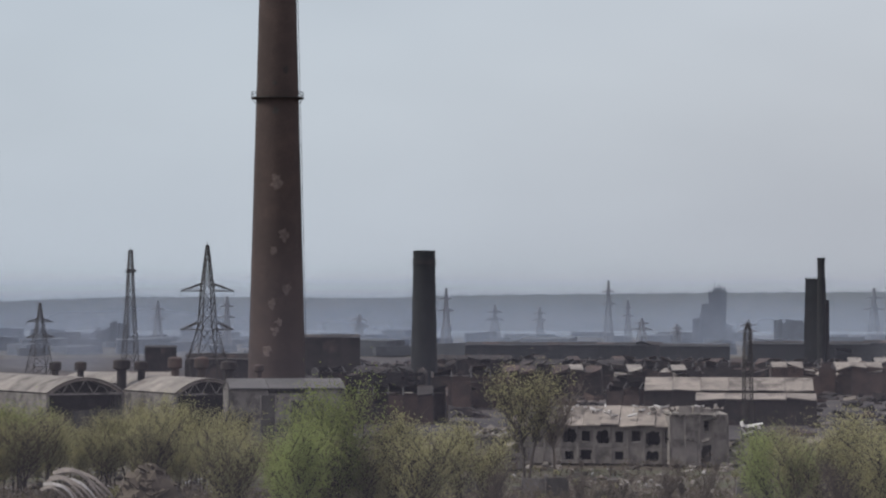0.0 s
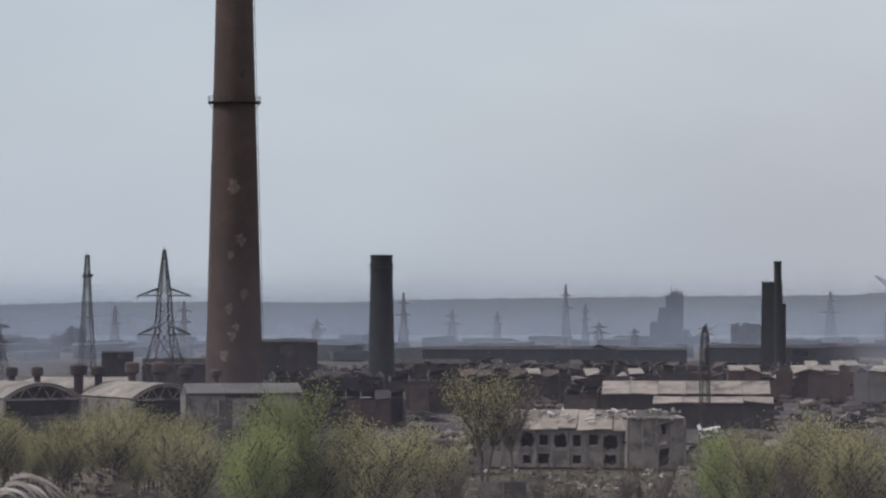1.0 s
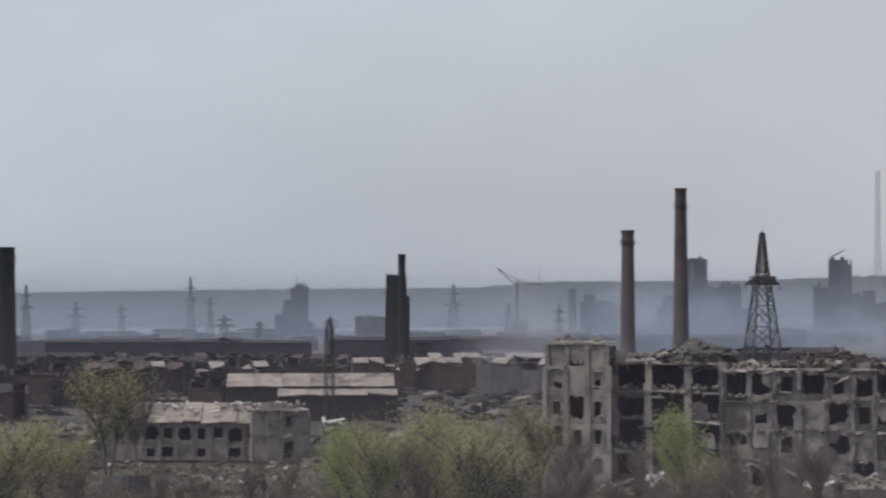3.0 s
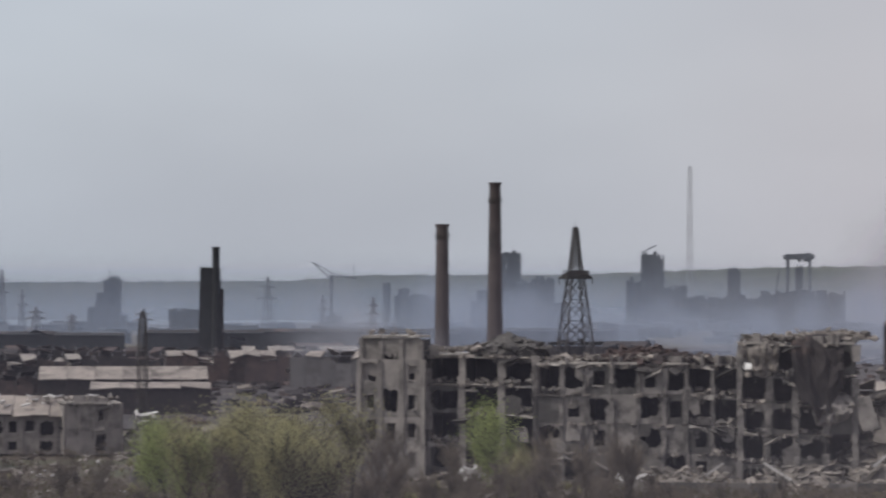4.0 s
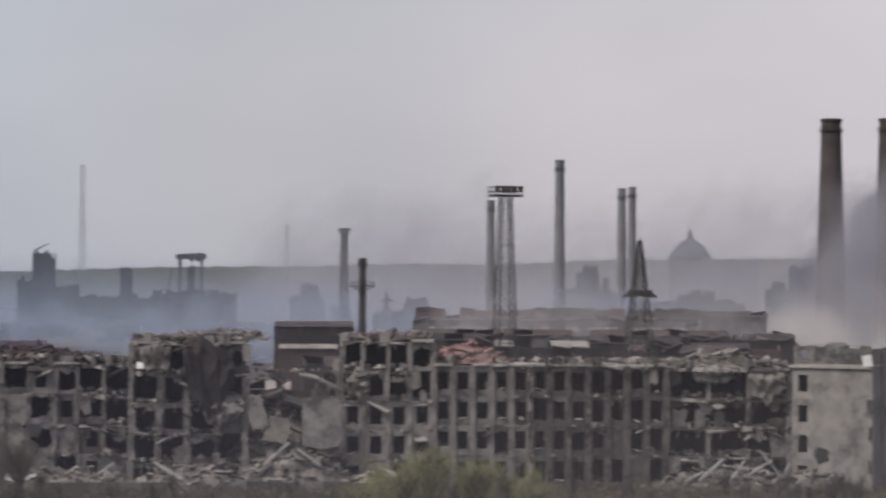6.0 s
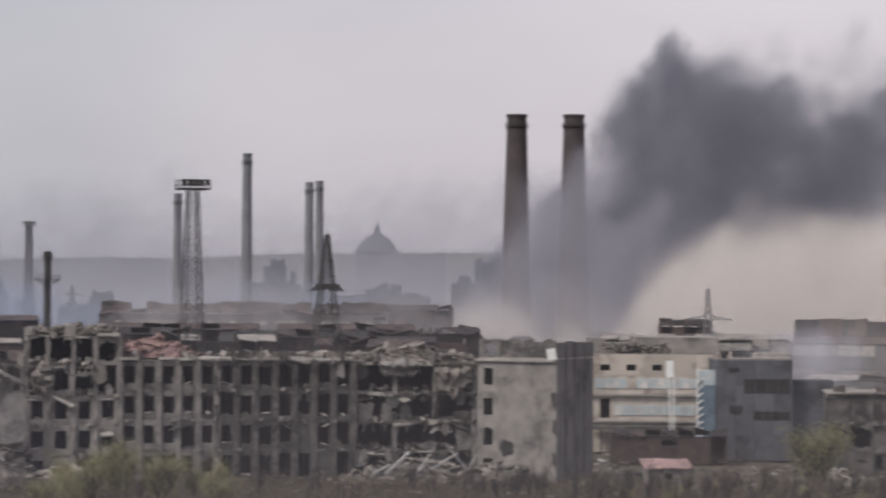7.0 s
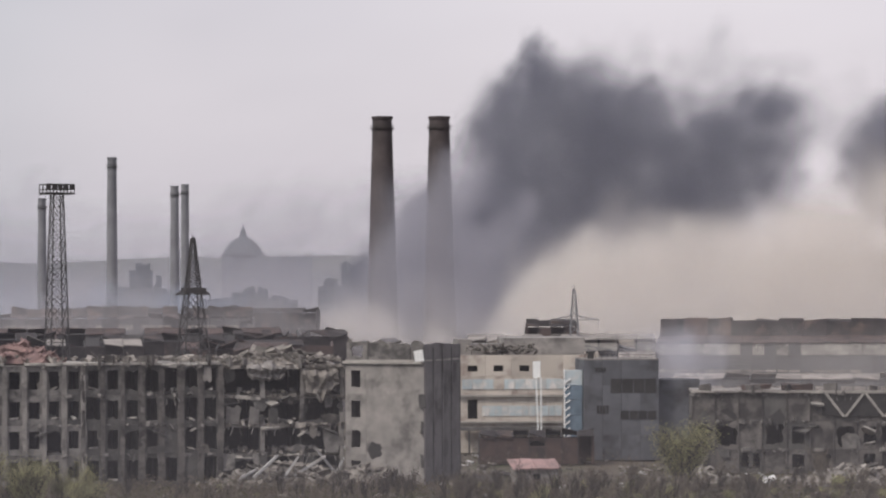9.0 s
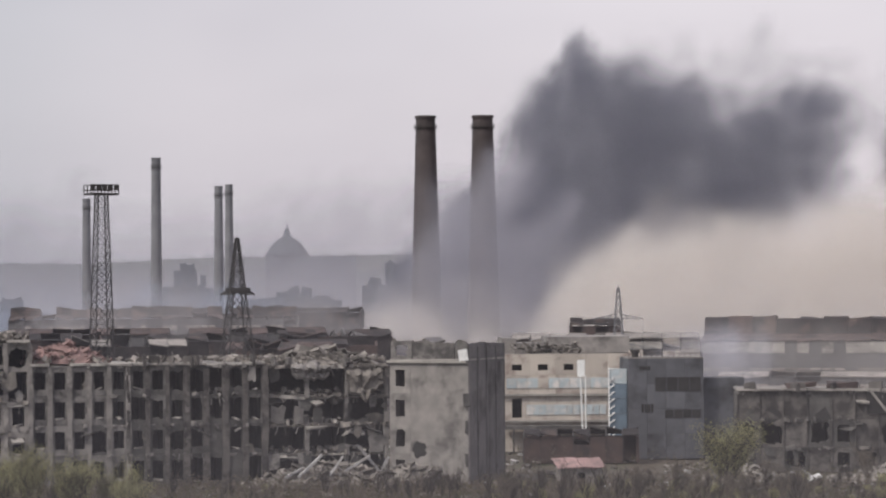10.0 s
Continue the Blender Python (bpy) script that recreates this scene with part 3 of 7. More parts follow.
# ---- chimneys, stacks and pipes ----
def chimney(bearing, distance, height, base, top, material, label, rings=(), cap=0.0, scars=(), group="", ladder=False, name="chimney", sides=44):
    c = facing(name, label, "chimney", bearing, distance, group=group)
    bm = bmesh.new()
    prof = []
    for i in range(25):
        f = i / 24
        prof.append((base + (top - base) * f, height * f))
    if cap:
        prof += [(top + cap, height - 0.02), (top + cap, height + 0.9), (top - 0.5, height + 0.9), (top - 0.6, height - 3)]
    else:
        prof += [(top - 0.5, height), (top - 0.6, height - 3)]
    lathe(bm, prof, sides, 0.02)
    part("shaft", bm, material, c, smooth=False)

    def radius(z):
        return base + (top - base) * z / height

    for z, out in rings:
        r = radius(z)
        g = part("gallery", ring_mesh(r - 0.05, r + out, z, z + 0.25), STEEL, c, "rusty steel gallery round the shaft")
        bm = bmesh.new()
        for i in range(20):
            a = 2 * math.pi * i / 20
            p = ((r + out - 0.1) * math.cos(a), (r + out - 0.1) * math.sin(a))
            b = 2 * math.pi * (i + 1) / 20
            q = ((r + out - 0.1) * math.cos(b), (r + out - 0.1) * math.sin(b))
            bar(bm, (*p, z + 0.2), (*p, z + 1.3), 0.06)
            bar(bm, (*p, z + 1.3), (*q, z + 1.3), 0.05)
            bar(bm, (*p, z + 0.75), (*q, z + 0.75), 0.04)
            if i % 2 == 0:
                bar(bm, (r * math.cos(a), r * math.sin(a), z - 1.0), (*p, z), 0.07)
        part("railing", bm, STEEL, g)
    if ladder:
        bm = bmesh.new()
        a = radians(-8)
        for s in (-0.25, 0.25):
            bar(bm, ((base + 0.3) * math.cos(a), (base + 0.3) * math.sin(a) + s, 1), ((top + 0.3) * math.cos(a), (top + 0.3) * math.sin(a) + s, height), 0.07)
        for i in range(int(height / 0.6)):
            z = 1 + i * 0.6
            r = radius(z) + 0.3
            bar(bm, (r * math.cos(a), r * math.sin(a) - 0.25, z), (r * math.cos(a), r * math.sin(a) + 0.25, z), 0.04)
        part("ladder", bm, STEEL, c)
    for ang, z, size in scars:
        bm = bmesh.new()
        r = radius(z)
        a0 = radians(-90 + ang)
        centre = bm.verts.new(((r + 0.09) * math.cos(a0), (r + 0.09) * math.sin(a0), z))
        rim = []
        for k in range(14):
            t = 2 * math.pi * k / 14
            s = size * rng.uniform(0.45, 1.2)
            a = a0 + s * math.cos(t) / r
            zz = z + s * 1.2 * math.sin(t)
            rr = radius(zz) + 0.05
            rim.append(bm.verts.new((rr * math.cos(a), rr * math.sin(a), zz)))
        for k in range(14):
            bm.faces.new((centre, rim[k], rim[(k + 1) % 14]))
        part("scar", bm, SPALL if size > 0.75 else STEEL, c, "shell scar in the brickwork")
    return c


def ring_mesh(r0, r1, z0, z1, sides=36):
    bm = bmesh.new()
    loops = []
    for r, z in ((r0, z0), (r1, z0), (r1, z1), (r0, z1)):
        loops.append([bm.verts.new((r * math.cos(2 * math.pi * i / sides), r * math.sin(2 * math.pi * i / sides), z)) for i in range(sides)])
    for k in range(4):
        a, b = loops[k], loops[(k + 1) % 4]
        for i in range(sides):
            j = (i + 1) % sides
            bm.faces.new((a[i], a[j], b[j], b[i]))
    return bm


chimney(-24.58, 550, 92, 5.9, 3.45, CHIMNEY, "tall shell-scarred red-brown brick chimney with a steel gallery", rings=((64.4, 1.0),), ladder=True,
        scars=((-2, 48, 1.3), (16, 37.5, 1.2), (20, 27, 1.2), (-8, 34.5, .8), (-12, 24, 1.1), (-3, 19, .95), (-6, 67.2, .55), (-4, 61.8, .7), (24, 70, .7), (5, 20.5, .9), (-22, 15, 1.0)))
chimney(-21.57, 800, 39, 3.95, 3.1, DARKBRICK, "short soot-black brick chimney", rings=((36.2, 0.35),), cap=0.12)
chimney(-8.86, 900, 46.4, 2.5, 1.95, STACK, "slender brown stack with a flared head", rings=((43, 0.5),), cap=0.3, group="slender stacks")
chimney(-7.78, 1000, 64, 3.0, 2.0, STACK, "tall slender brown stack with a flared head", rings=((58, 0.5),), cap=0.3, group="slender stacks")
chimney(11.45, 1000, 87.5, 6.0, 3.45, STACK, "tall tapering grey-brown stack wrapped in smoke", rings=((84, 0.6),), cap=0.35, group="two tall stacks")
chimney(12.62, 1000, 87.5, 6.2, 3.6, STACK, "tall tapering grey-brown stack wrapped in smoke", rings=((84, 0.6),), cap=0.35, group="two tall stacks")
for b, d, h, r in ((4.53, 1200, 65.5, 1.75), (5.94, 1200, 83, 2.1), (7.21, 1200, 70.9, 1.85), (7.42, 1250, 73.6, 1.8)):
    chimney(b, d, h, r * 1.25, r * 0.92, PIPE, "thin grey steel pipe stack in haze", rings=((h - 3.5, 0.35),), cap=0.15, group="thin pipe stacks", name="pipe_stack", sides=24)
chimney(1.91, 700, 33.7, 1.0, 0.85, STEEL, "dark pipe mast with a crossarm", rings=((32, 0.4), (26.5, 2.2)), name="pipe_mast", sides=20)
chimney(-10.0, 2000, 35, 3.4, 2.8, HAZY, "squat stack far off in haze", name="works_stack", sides=20)


# ---- lattice towers ----
def lattice(bearing, distance, levels, label, arms=(), thick=0.22, name="lattice_tower", turn=20.0, group="", deck=None, spike=0.0, material=None):
    """levels: (height, width) from the ground up; arms: (height, reach, rise); deck: (height, reach, depth)."""
    material = material or STEEL
    t = facing(name, label, "lattice tower", bearing, distance, turn=turn, group=group)
    corners = ((-1, -1), (1, -1), (1, 1), (-1, 1))
    for cx, cy in corners:
        bm = bmesh.new()
        for (z0, w0), (z1, w1) in zip(levels, levels[1:]):
            bar(bm, (cx * w0 / 2, cy * w0 / 2, z0), (cx * w1 / 2, cy * w1 / 2, z1), thick)
        part("leg", bm, material, t)
    rest = bmesh.new()

    def brace(p, q):
        if distance < 1100:
            one = bmesh.new()
            bar(one, p, q, thick * 0.6)
            part("brace", one, material, t)
        else:
            bar(rest, p, q, thick * 0.6)

    for (z0, w0), (z1, w1) in zip(levels, levels[1:]):
        n = max(1, round((z1 - z0) / max(1.2, 0.95 * (w0 + w1) / 2)))
        for k in range(n):
            za, zb = z0 + (z1 - z0) * k / n, z0 + (z1 - z0) * (k + 1) / n
            wa, wb = w0 + (w1 - w0) * k / n, w0 + (w1 - w0) * (k + 1) / n
            for i in range(4):
                a, b = corners[i], corners[(i + 1) % 4]
                brace((a[0] * wa / 2, a[1] * wa / 2, za), (b[0] * wb / 2, b[1] * wb / 2, zb))
                brace((b[0] * wa / 2, b[1] * wa / 2, za), (a[0] * wb / 2, a[1] * wb / 2, zb))
                brace((a[0] * wb / 2, a[1] * wb / 2, zb), (b[0] * wb / 2, b[1] * wb / 2, zb))
    if distance < 1100:
        rest.free()
    else:
        tagged(part("bracing", rest, material, t), kind="stuff")
    for z, reach, rise in arms:
        w = float(np.interp(z, [l[0] for l in levels], [l[1] for l in levels])) / 2
        for s in (-1, 1):
            bm = bmesh.new()
            c, sn = math.cos(radians(-turn)), math.sin(radians(-turn))
            tip = (s * reach * c, s * reach * sn, z)
            for y in (-1, 1):
                bar(bm, (s * w, y * w, z), tip, thick * 1.05)
                bar(bm, (s * w, y * w, z + rise), tip, thick * 1.05)
                for f in (0.3, 0.6):
                    p = Vector((s * w, y * w, z)).lerp(Vector(tip), f)
                    q = Vector((s * w, y * w, z + rise)).lerp(Vector(tip), f - 0.15)
                    bar(bm, p, q, thick * 0.5)
            bar(bm, tip, (tip[0], tip[1], z - 1.3), thick * 0.4)
            part("crossarm", bm, material, t)
    if deck:
        z, reach, depth = deck
        bm = bmesh.new()
        box(bm, -reach, reach, -reach * 0.7, reach * 0.7, z, z + 0.35)
        deck_ob = part("platform", bm, material, t)
        bm = bmesh.new()
        for i in range(9):
            x = -reach + 2 * reach * i / 8
            for y in (-reach * 0.7, reach * 0.7):
                bar(bm, (x, y, z), (x, y, z + depth), 0.12)
        for y in (-reach * 0.7, reach * 0.7):
            for zz in (z + depth, z + depth * 0.5):
                bar(bm, (-reach, y, zz), (reach, y, zz), 0.12)
        for i in range(5):
            box(bm, -reach + i * reach * 0.42, -reach + i * reach * 0.42 + 0.9, -reach * 0.75, -reach * 0.62, z + depth * 0.45, z + depth)
        part("railing", bm, material, deck_ob)
    if spike:
        bm = bmesh.new()
        bar(bm, (0, 0, levels[-1][0] - 0.5), (0, 0, levels[-1][0] + spike), thick * 0.7, 5, 0.05)
        part("spike", bm, material, t)
    return t


lattice(-26.0, 700, [(0, 10), (11, 7.4), (18.6, 3.7), (28.4, 2.6), (39, 0.5)], "dark steel power pylon with two broad crossarms", arms=((18, 6.6, 2.0), (27.6, 6.6, 1.9)), thick=0.17, name="power_pylon", spike=1.0)
lattice(-29.38, 900, [(0, 8), (14, 3.4), (20, 1.6), (25, 0.4)], "dark power pylon with crossarms in haze", arms=((14, 4.4, 1), (19, 4.2, 1)), thick=0.15, name="power_pylon")
lattice(-27.56, 1000, [(0, 5.2), (18, 3.4), (31, 2.2), (44, 1.1)], "slim lattice mast with small decks", thick=0.18, name="lattice_mast", deck=(36, 1.4, 1.2), spike=1.0)
lattice(-6.13, 600, [(0, 8.0), (14, 6.0), (27.5, 2.9), (30, 2.2), (38.5, 0.7)], "dark lattice tower with a bulky waist deck", arms=((27.6, 3.6, 1.2),), thick=0.21, deck=(27.6, 2.3, 1.6), spike=1.2)
lattice(4.83, 560, [(0, 4.6), (22, 3.3), (44, 2.0)], "tall dark floodlight tower with a lamp platform", thick=0.135, name="floodlight_tower", deck=(44, 2.9, 2.0))
lattice(7.58, 500, [(0, 7.0), (13, 4.8), (24, 2.4), (25, 2.3), (34, 0.5)], "dark steel power pylon with a short crossarm", arms=((24, 3.0, 1.0),), thick=0.15, name="power_pylon", deck=(24.2, 1.7, 0.9), spike=0.9)
lattice(15.37, 480, [(0, 3.6), (14, 1.8), (20, 1.1), (24.6, 0.4)], "thin grey power pylon with wide crossarms", arms=((19.4, 4.2, 0.7), (14.2, 6.6, 1.0)), thick=0.085, name="power_pylon", turn=8, spike=0.7, material=PIPE)
lattice(-14.97, 450, [(0, 1.5), (16, 1.2), (19.5, 0.9), (21, 0.3)], "thin leaning lattice mast among the wrecked sheds", thick=0.085, name="lattice_mast")
lattice(1.53, 1400, [(0, 5.4), (20, 3.4), (57, 2.2)], "hazy lattice tower with a broad head", thick=0.3, name="floodlight_tower", deck=(57, 2.8, 2.0))
for b, d, h, w in ((-21.12, 1700, 36, 5.5), (-20.12, 1900, 26, 7), (-17.8, 2000, 44, 6), (-17.12, 1700, 18, 7), (-14.95, 1600, 17.5, 6.5), (-12.43, 1900, 38, 8), (-10.27, 1500, 24, 4.5), (-22.9, 1800, 20, 7), (-27.0, 1700, 28, 6), (-25.6, 1500, 30, 5), (-19.2, 2000, 25, 6), (-17.4, 2000, 30, 5), (-11.3, 1900, 26, 5), (2.4, 1500, 28, 6), (-16.4, 1750, 14, 5)):
    lattice(b, d, [(0, w), (h * 0.6, w * 0.45), (h, 0.8)], "far power pylon faint in haze", arms=((h * 0.62, w * 0.9, 1.2), (h * 0.82, w * 0.7, 1.0)), thick=0.26, name="power_pylon", group="far pylons", material=PIPE)
for b, h in ((-3.8, 166), (0.36, 104)):
    lattice(b, 3000, [(0, 6), (h * 0.5, 5), (h, 3)], "very tall thin mast faint in haze", thick=0.14, name="radio_mast", group="far masts", material=FAINT)


# ---- works halls and sheds ----
def shed(bearing, distance, length, depth, height, wall, roof, label, turn=0.0, monitor=0.0, bay=6.0, missing=0.0, bands=(), ruin=0.25, rise=1.5, group="", name="works_hall", lean=0.0):
    """A long hall whose long side faces the eye: wall bays, roof sheets bay by bay (some fallen), a ridge lantern, strip windows."""
    t = facing(name, label, "industrial hall", bearing, distance, turn=turn, group=group)
    n = max(2, round(length / bay))
    step = length / n
    bm = bmesh.new()
    box(bm, -length / 2 + 0.1, length / 2 - 0.1, depth - 0.4, depth, 0, height)
    part("back_wall", bm, wall, t)
    for s in (-1, 1):
        bm = bmesh.new()
        x = s * (length / 2 - 0.2)
        v = [bm.verts.new((x + dx, y, z)) for dx in (-0.2, 0.2) for y, z in ((0.3, 0), (depth - 0.4, 0), (depth - 0.4, height), (depth / 2, height + rise), (0.3, height))]
        bm.faces.new(v[4::-1])
        bm.faces.new(v[5:])
        for i in range(5):
            j = (i + 1) % 5
            bm.faces.new((v[i], v[j], v[5 + j], v[5 + i]))
        part("gable_wall", bm, wall, t)
    for i in range(n):
        x0, x1 = -length / 2 + i * step, -length / 2 + (i + 1) * step
        if rng.random() > missing * 0.35:
            bm = bmesh.new()
            box(bm, x0 + 0.04, x1 - 0.04, 0, 0.3, 0, height - (rng.uniform(0, 0.35) * height if rng.random() < missing else 0), 0.02)
            part("wall_bay", bm, wall, t)
        bm = bmesh.new()
        bar(bm, (x0, 0.4, 0), (x0, 0.4, height), 0.22)
        bar(bm, (x0, 0.4, height), (x0, depth / 2, height + rise), 0.18)
        bar(bm, (x0, depth / 2, height + rise), (x0, depth - 0.5, height), 0.18)
        bar(bm, (x0, 0.4, height), (x0, depth - 0.5, height), 0.14)
        part("roof_truss", bm, STEEL, t)
        for side in (0, 1):
            if rng.random() < missing:
                if rng.random() < 0.6:
                    bm = bmesh.new()
                    chunk(bm, (x0 + x1) / 2, depth * (0.3 + 0.4 * side), height * rng.uniform(0.5, 0.95), step * 0.9, depth * 0.45, 0.15, 0.4)
                    part("fallen_roof_sheet", bm, roof, t, "collapsed roof sheet hanging askew")
                continue
            bm = bmesh.new()
            ya, yb = (-0.4, depth / 2) if side == 0 else (depth / 2, depth + 0.4)
            za, zb = (height + 0.2, height + rise + 0.2) if side == 0 else (height + rise + 0.2, height + 0.2)
            sag = rng.uniform(-lean, lean) * 0.6
            vs = [(x0 + 0.05, ya, za + sag), (x1 - 0.05, ya, za - sag * 0.5), (x1 - 0.05, yb, zb), (x0 + 0.05, yb, zb)]
            lo = [bm.verts.new(p) for p in vs]
            hi = [bm.verts.new((p[0], p[1], p[2] + 0.18)) for p in vs]
            bm.faces.new(lo[::-1])
            bm.faces.new(hi)
            for k in range(4):
                bm.faces.new((lo[k], lo[(k + 1) % 4], hi[(k + 1) % 4], hi[k]))
            part("roof_sheet", bm, roof, t)
    if monitor:
        m = n
        for i in range(m):
            if rng.random() < missing * 0.25:
                continue
            x0, x1 = -length / 2 + i * length / m + 0.02, -length / 2 + (i + 1) * length / m - 0.02
            bm = bmesh.new()
            v = box(bm, x0, x1, depth * 0.3, depth * 0.7, height + rise * 0.6, height + rise + monitor * (0.8 + 0.2 * fbm(i * 0.4, length)), 0.05)
            for p in v[4:]:
                p.co.y += 0.1 * depth * (1 if p.co.y < depth / 2 else -1)
                p.co.z += rng.uniform(-ruin, ruin * 0.8)
            part("roof_lantern", bm, RUST if rng.random() < 0.08 else BURNT, t, "dark burnt roof lantern")
    for z0, z1, material in bands:
        pane = length / (2 * n)
        for i in range(2 * n):
            gap = 0.02 if material is SLAB else 0.15
            if rng.random() < (0.12 + missing * 0.5) * (0.25 if material is SLAB else 1.0):
                continue
            bm = bmesh.new()
            x0 = -length / 2 + i * pane
            box(bm, x0 + gap, x0 + pane - gap, -0.12, 0.0, z0, z1)
            part("window_strip", bm, material, t)
    return t


def round_shed(bearing, distance, span, depth, eave, arch, label, turn):
    """A barrel-roofed hall whose open end shows a bowed truss."""
    t = facing("barrel_hall", label, "industrial hall", bearing, distance, turn=turn, group="barrel-roofed halls")
    n = 14

    def bow(i, extra=0.0):
        a = math.pi * i / n
        u = -math.cos(a)
        return u * (span / 2 + extra), eave + extra + arch * (1 - u * u)

    slices = 7
    for k in range(slices):
        bm = bmesh.new()
        y0, y1 = depth * k / slices, depth * (k + 1) / slices - 0.05
        for i in range(n):
            if rng.random() < 0.03:
                continue
            (xa, za), (xb, zb) = bow(i, 0.3), bow(i + 1, 0.3)
            (xc, zc), (xd, zd) = bow(i + 1, 0.12), bow(i, 0.12)
            front = [bm.verts.new((x, y0, z)) for x, z in ((xa, za), (xb, zb), (xc, zc), (xd, zd))]
            rear = [bm.verts.new((x, y1, z)) for x, z in ((xa, za), (xb, zb), (xc, zc), (xd, zd))]
            bm.faces.new(front)
            bm.faces.new(rear[::-1])
            for q in range(4):
                r = (q + 1) % 4
                bm.faces.new((front[r], front[q], rear[q], rear[r]))
        part("roof_sheet", bm, ROOF, t, "grey curved roof sheet")
    for y in (0.3, depth * 0.5, depth - 0.3):
        bm = bmesh.new()
        for i in range(n):
            (xa, za), (xb, zb) = bow(i, -0.15), bow(i + 1, -0.15)
            bar(bm, (xa, y, za), (xb, y, zb), 0.22)
        part("bowed_chord", bm, DUSTY if y < 1 else STEEL, t, "pale bowed truss chord")
        bm = bmesh.new()
        bar(bm, (-span / 2, y, eave), (span / 2, y, eave), 0.24)
        part("tie_beam", bm, CONCRETE, t)
        for i in range(1, n, 2):
            x, z = bow(i, -0.15)
            for j in (-1, 1):
                xe = bow(min(n, max(0, i + j)))[0]
                bm = bmesh.new()
                bar(bm, (x, y, z), (xe, y, eave), 0.12)
                part("truss_strut", bm, CONCRETE, t)
    for s in (-1, 1):
        bm = bmesh.new()
        box(bm, s * span / 2 - 0.3, s * span / 2 + 0.3, 0, depth, 0, eave, 0.02)
        part("side_wall", bm, CONCRETE, t)
    # Added close behind the truss: a near-black sheet for the hall's inner shade.
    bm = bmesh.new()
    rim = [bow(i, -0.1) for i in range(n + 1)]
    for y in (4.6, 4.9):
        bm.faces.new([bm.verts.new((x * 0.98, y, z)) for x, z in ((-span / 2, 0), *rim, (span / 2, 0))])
    part("end_wall", bm, INNER, t, "near-black sheet added inside for the hall's shade")
    # Broken wall pieces below the arch, darker than the side walls.
    for i in range(3):
        bm = bmesh.new()
        x = -span / 2 + span * (i + 0.5) / 3
        box(bm, x - span / 6 + 0.2, x + span / 6 - 0.2, 0.1, 0.5, 0, eave * rng.uniform(0.35, 0.8), 0.15)
        part("front_wall", bm, SOOT, t, "broken dark front wall")
    return t


round_shed(-28.45, 500, 14.5, 60, 8.0, 2.7, "barrel-roofed hall with a bowed truss in its open end", 24)
round_shed(-25.95, 500, 12.8, 60, 7.9, 2.6, "barrel-roofed hall with a bowed truss in its torn-open end", 24)
shed(-30.6, 520, 30, 40, 8.6, PLASTER, DUSTY, "low pale-roofed shed beside the barrel halls", turn=0, missing=0.1, group="low sheds")
shed(-27.2, 560, 22, 30, 8.4, CONCRETE, DUSTY, "low dusty-roofed shed between barrel halls", missing=0.1, group="low sheds")


def roof_vent(bearing, distance, z, r, h, material):
    t = facing("roof_vent", "dark rusted mushroom roof ventilator on a shed roof", "ventilator", bearing, distance, z, group="roof ventilators")
    bm = bmesh.new()
    lathe(bm, [(r * 0.55, -3.0), (r * 0.55, h * 0.45), (r * 0.7, h * 0.5)], 16)
    part("stem", bm, material, t)
    bm = bmesh.new()
    lathe(bm, [(r * 0.75, h * 0.42), (r, h * 0.5), (r, h * 0.92), (r * 0.85, h), (r * 0.3, h * 1.05)], 16)
    part("hood", bm, material, t)


for b, r, h, m in ((-29.07, 1.1, 2.8, BURNT), (-28.56, 1.1, 2.8, BURNT), (-27.73, 1.6, 3.2, BURNT), (-27.33, 1.3, 2.9, BURNT), (-26.65, 1.35, 3.6, RUST), (-26.11, 1.35, 3.6, RUST), (-25.56, 1.5, 2.9, BURNT), (-24.95, 1.0, 2.2, RUST)):
    roof_vent(b, 520, 10.5, r, h, m)

# the grey shed wall before the tall chimney's foot
shed(-24.35, 480, 20, 14, 9.2, CONCRETE, HALLWALL, "grey concrete shed before the tall chimney's foot", turn=6, group="low sheds", missing=0.1)
shed(-22.3, 560, 24, 16, 5.8, RUST, BURNT, "rust-brown shed with a torn roof", missing=0.5, bay=3.0, lean=1.4, group="wrecked sheds")
# far dark line of halls
for b, d, w, h, m in ((-18.7, 1300, 92, 7.3, 1.2), (-16.04, 1290, 32, 7.0, 0.8), (-13.73, 1250, 54, 8.6, 1.0), (-10.9, 1300, 80, 8.6, 1.0), (-7.2, 1320, 90, 9.0, 1.0)):
    shed(b, d, w, 40, h - 1, DARKBRICK, DARKBRICK, "long burnt-out dark hall", monitor=m, bay=8, missing=0.15, rise=0.6, group="far burnt halls")
shed(-23.45, 950, 19, 14, 13.4, BURNT, BURNT, "blocky grey works building with a sloping conveyor", rise=0.8, group="works blocks")
shed(-26.94, 900, 10, 12, 10.5, BURNT, BURNT, "dark blocky works building", rise=0.5, group="works blocks")
shed(-25.6, 880, 26, 12, 7.0, BURNT, BURNT, "dark low works building", rise=0.5, monitor=2.0, group="works blocks")

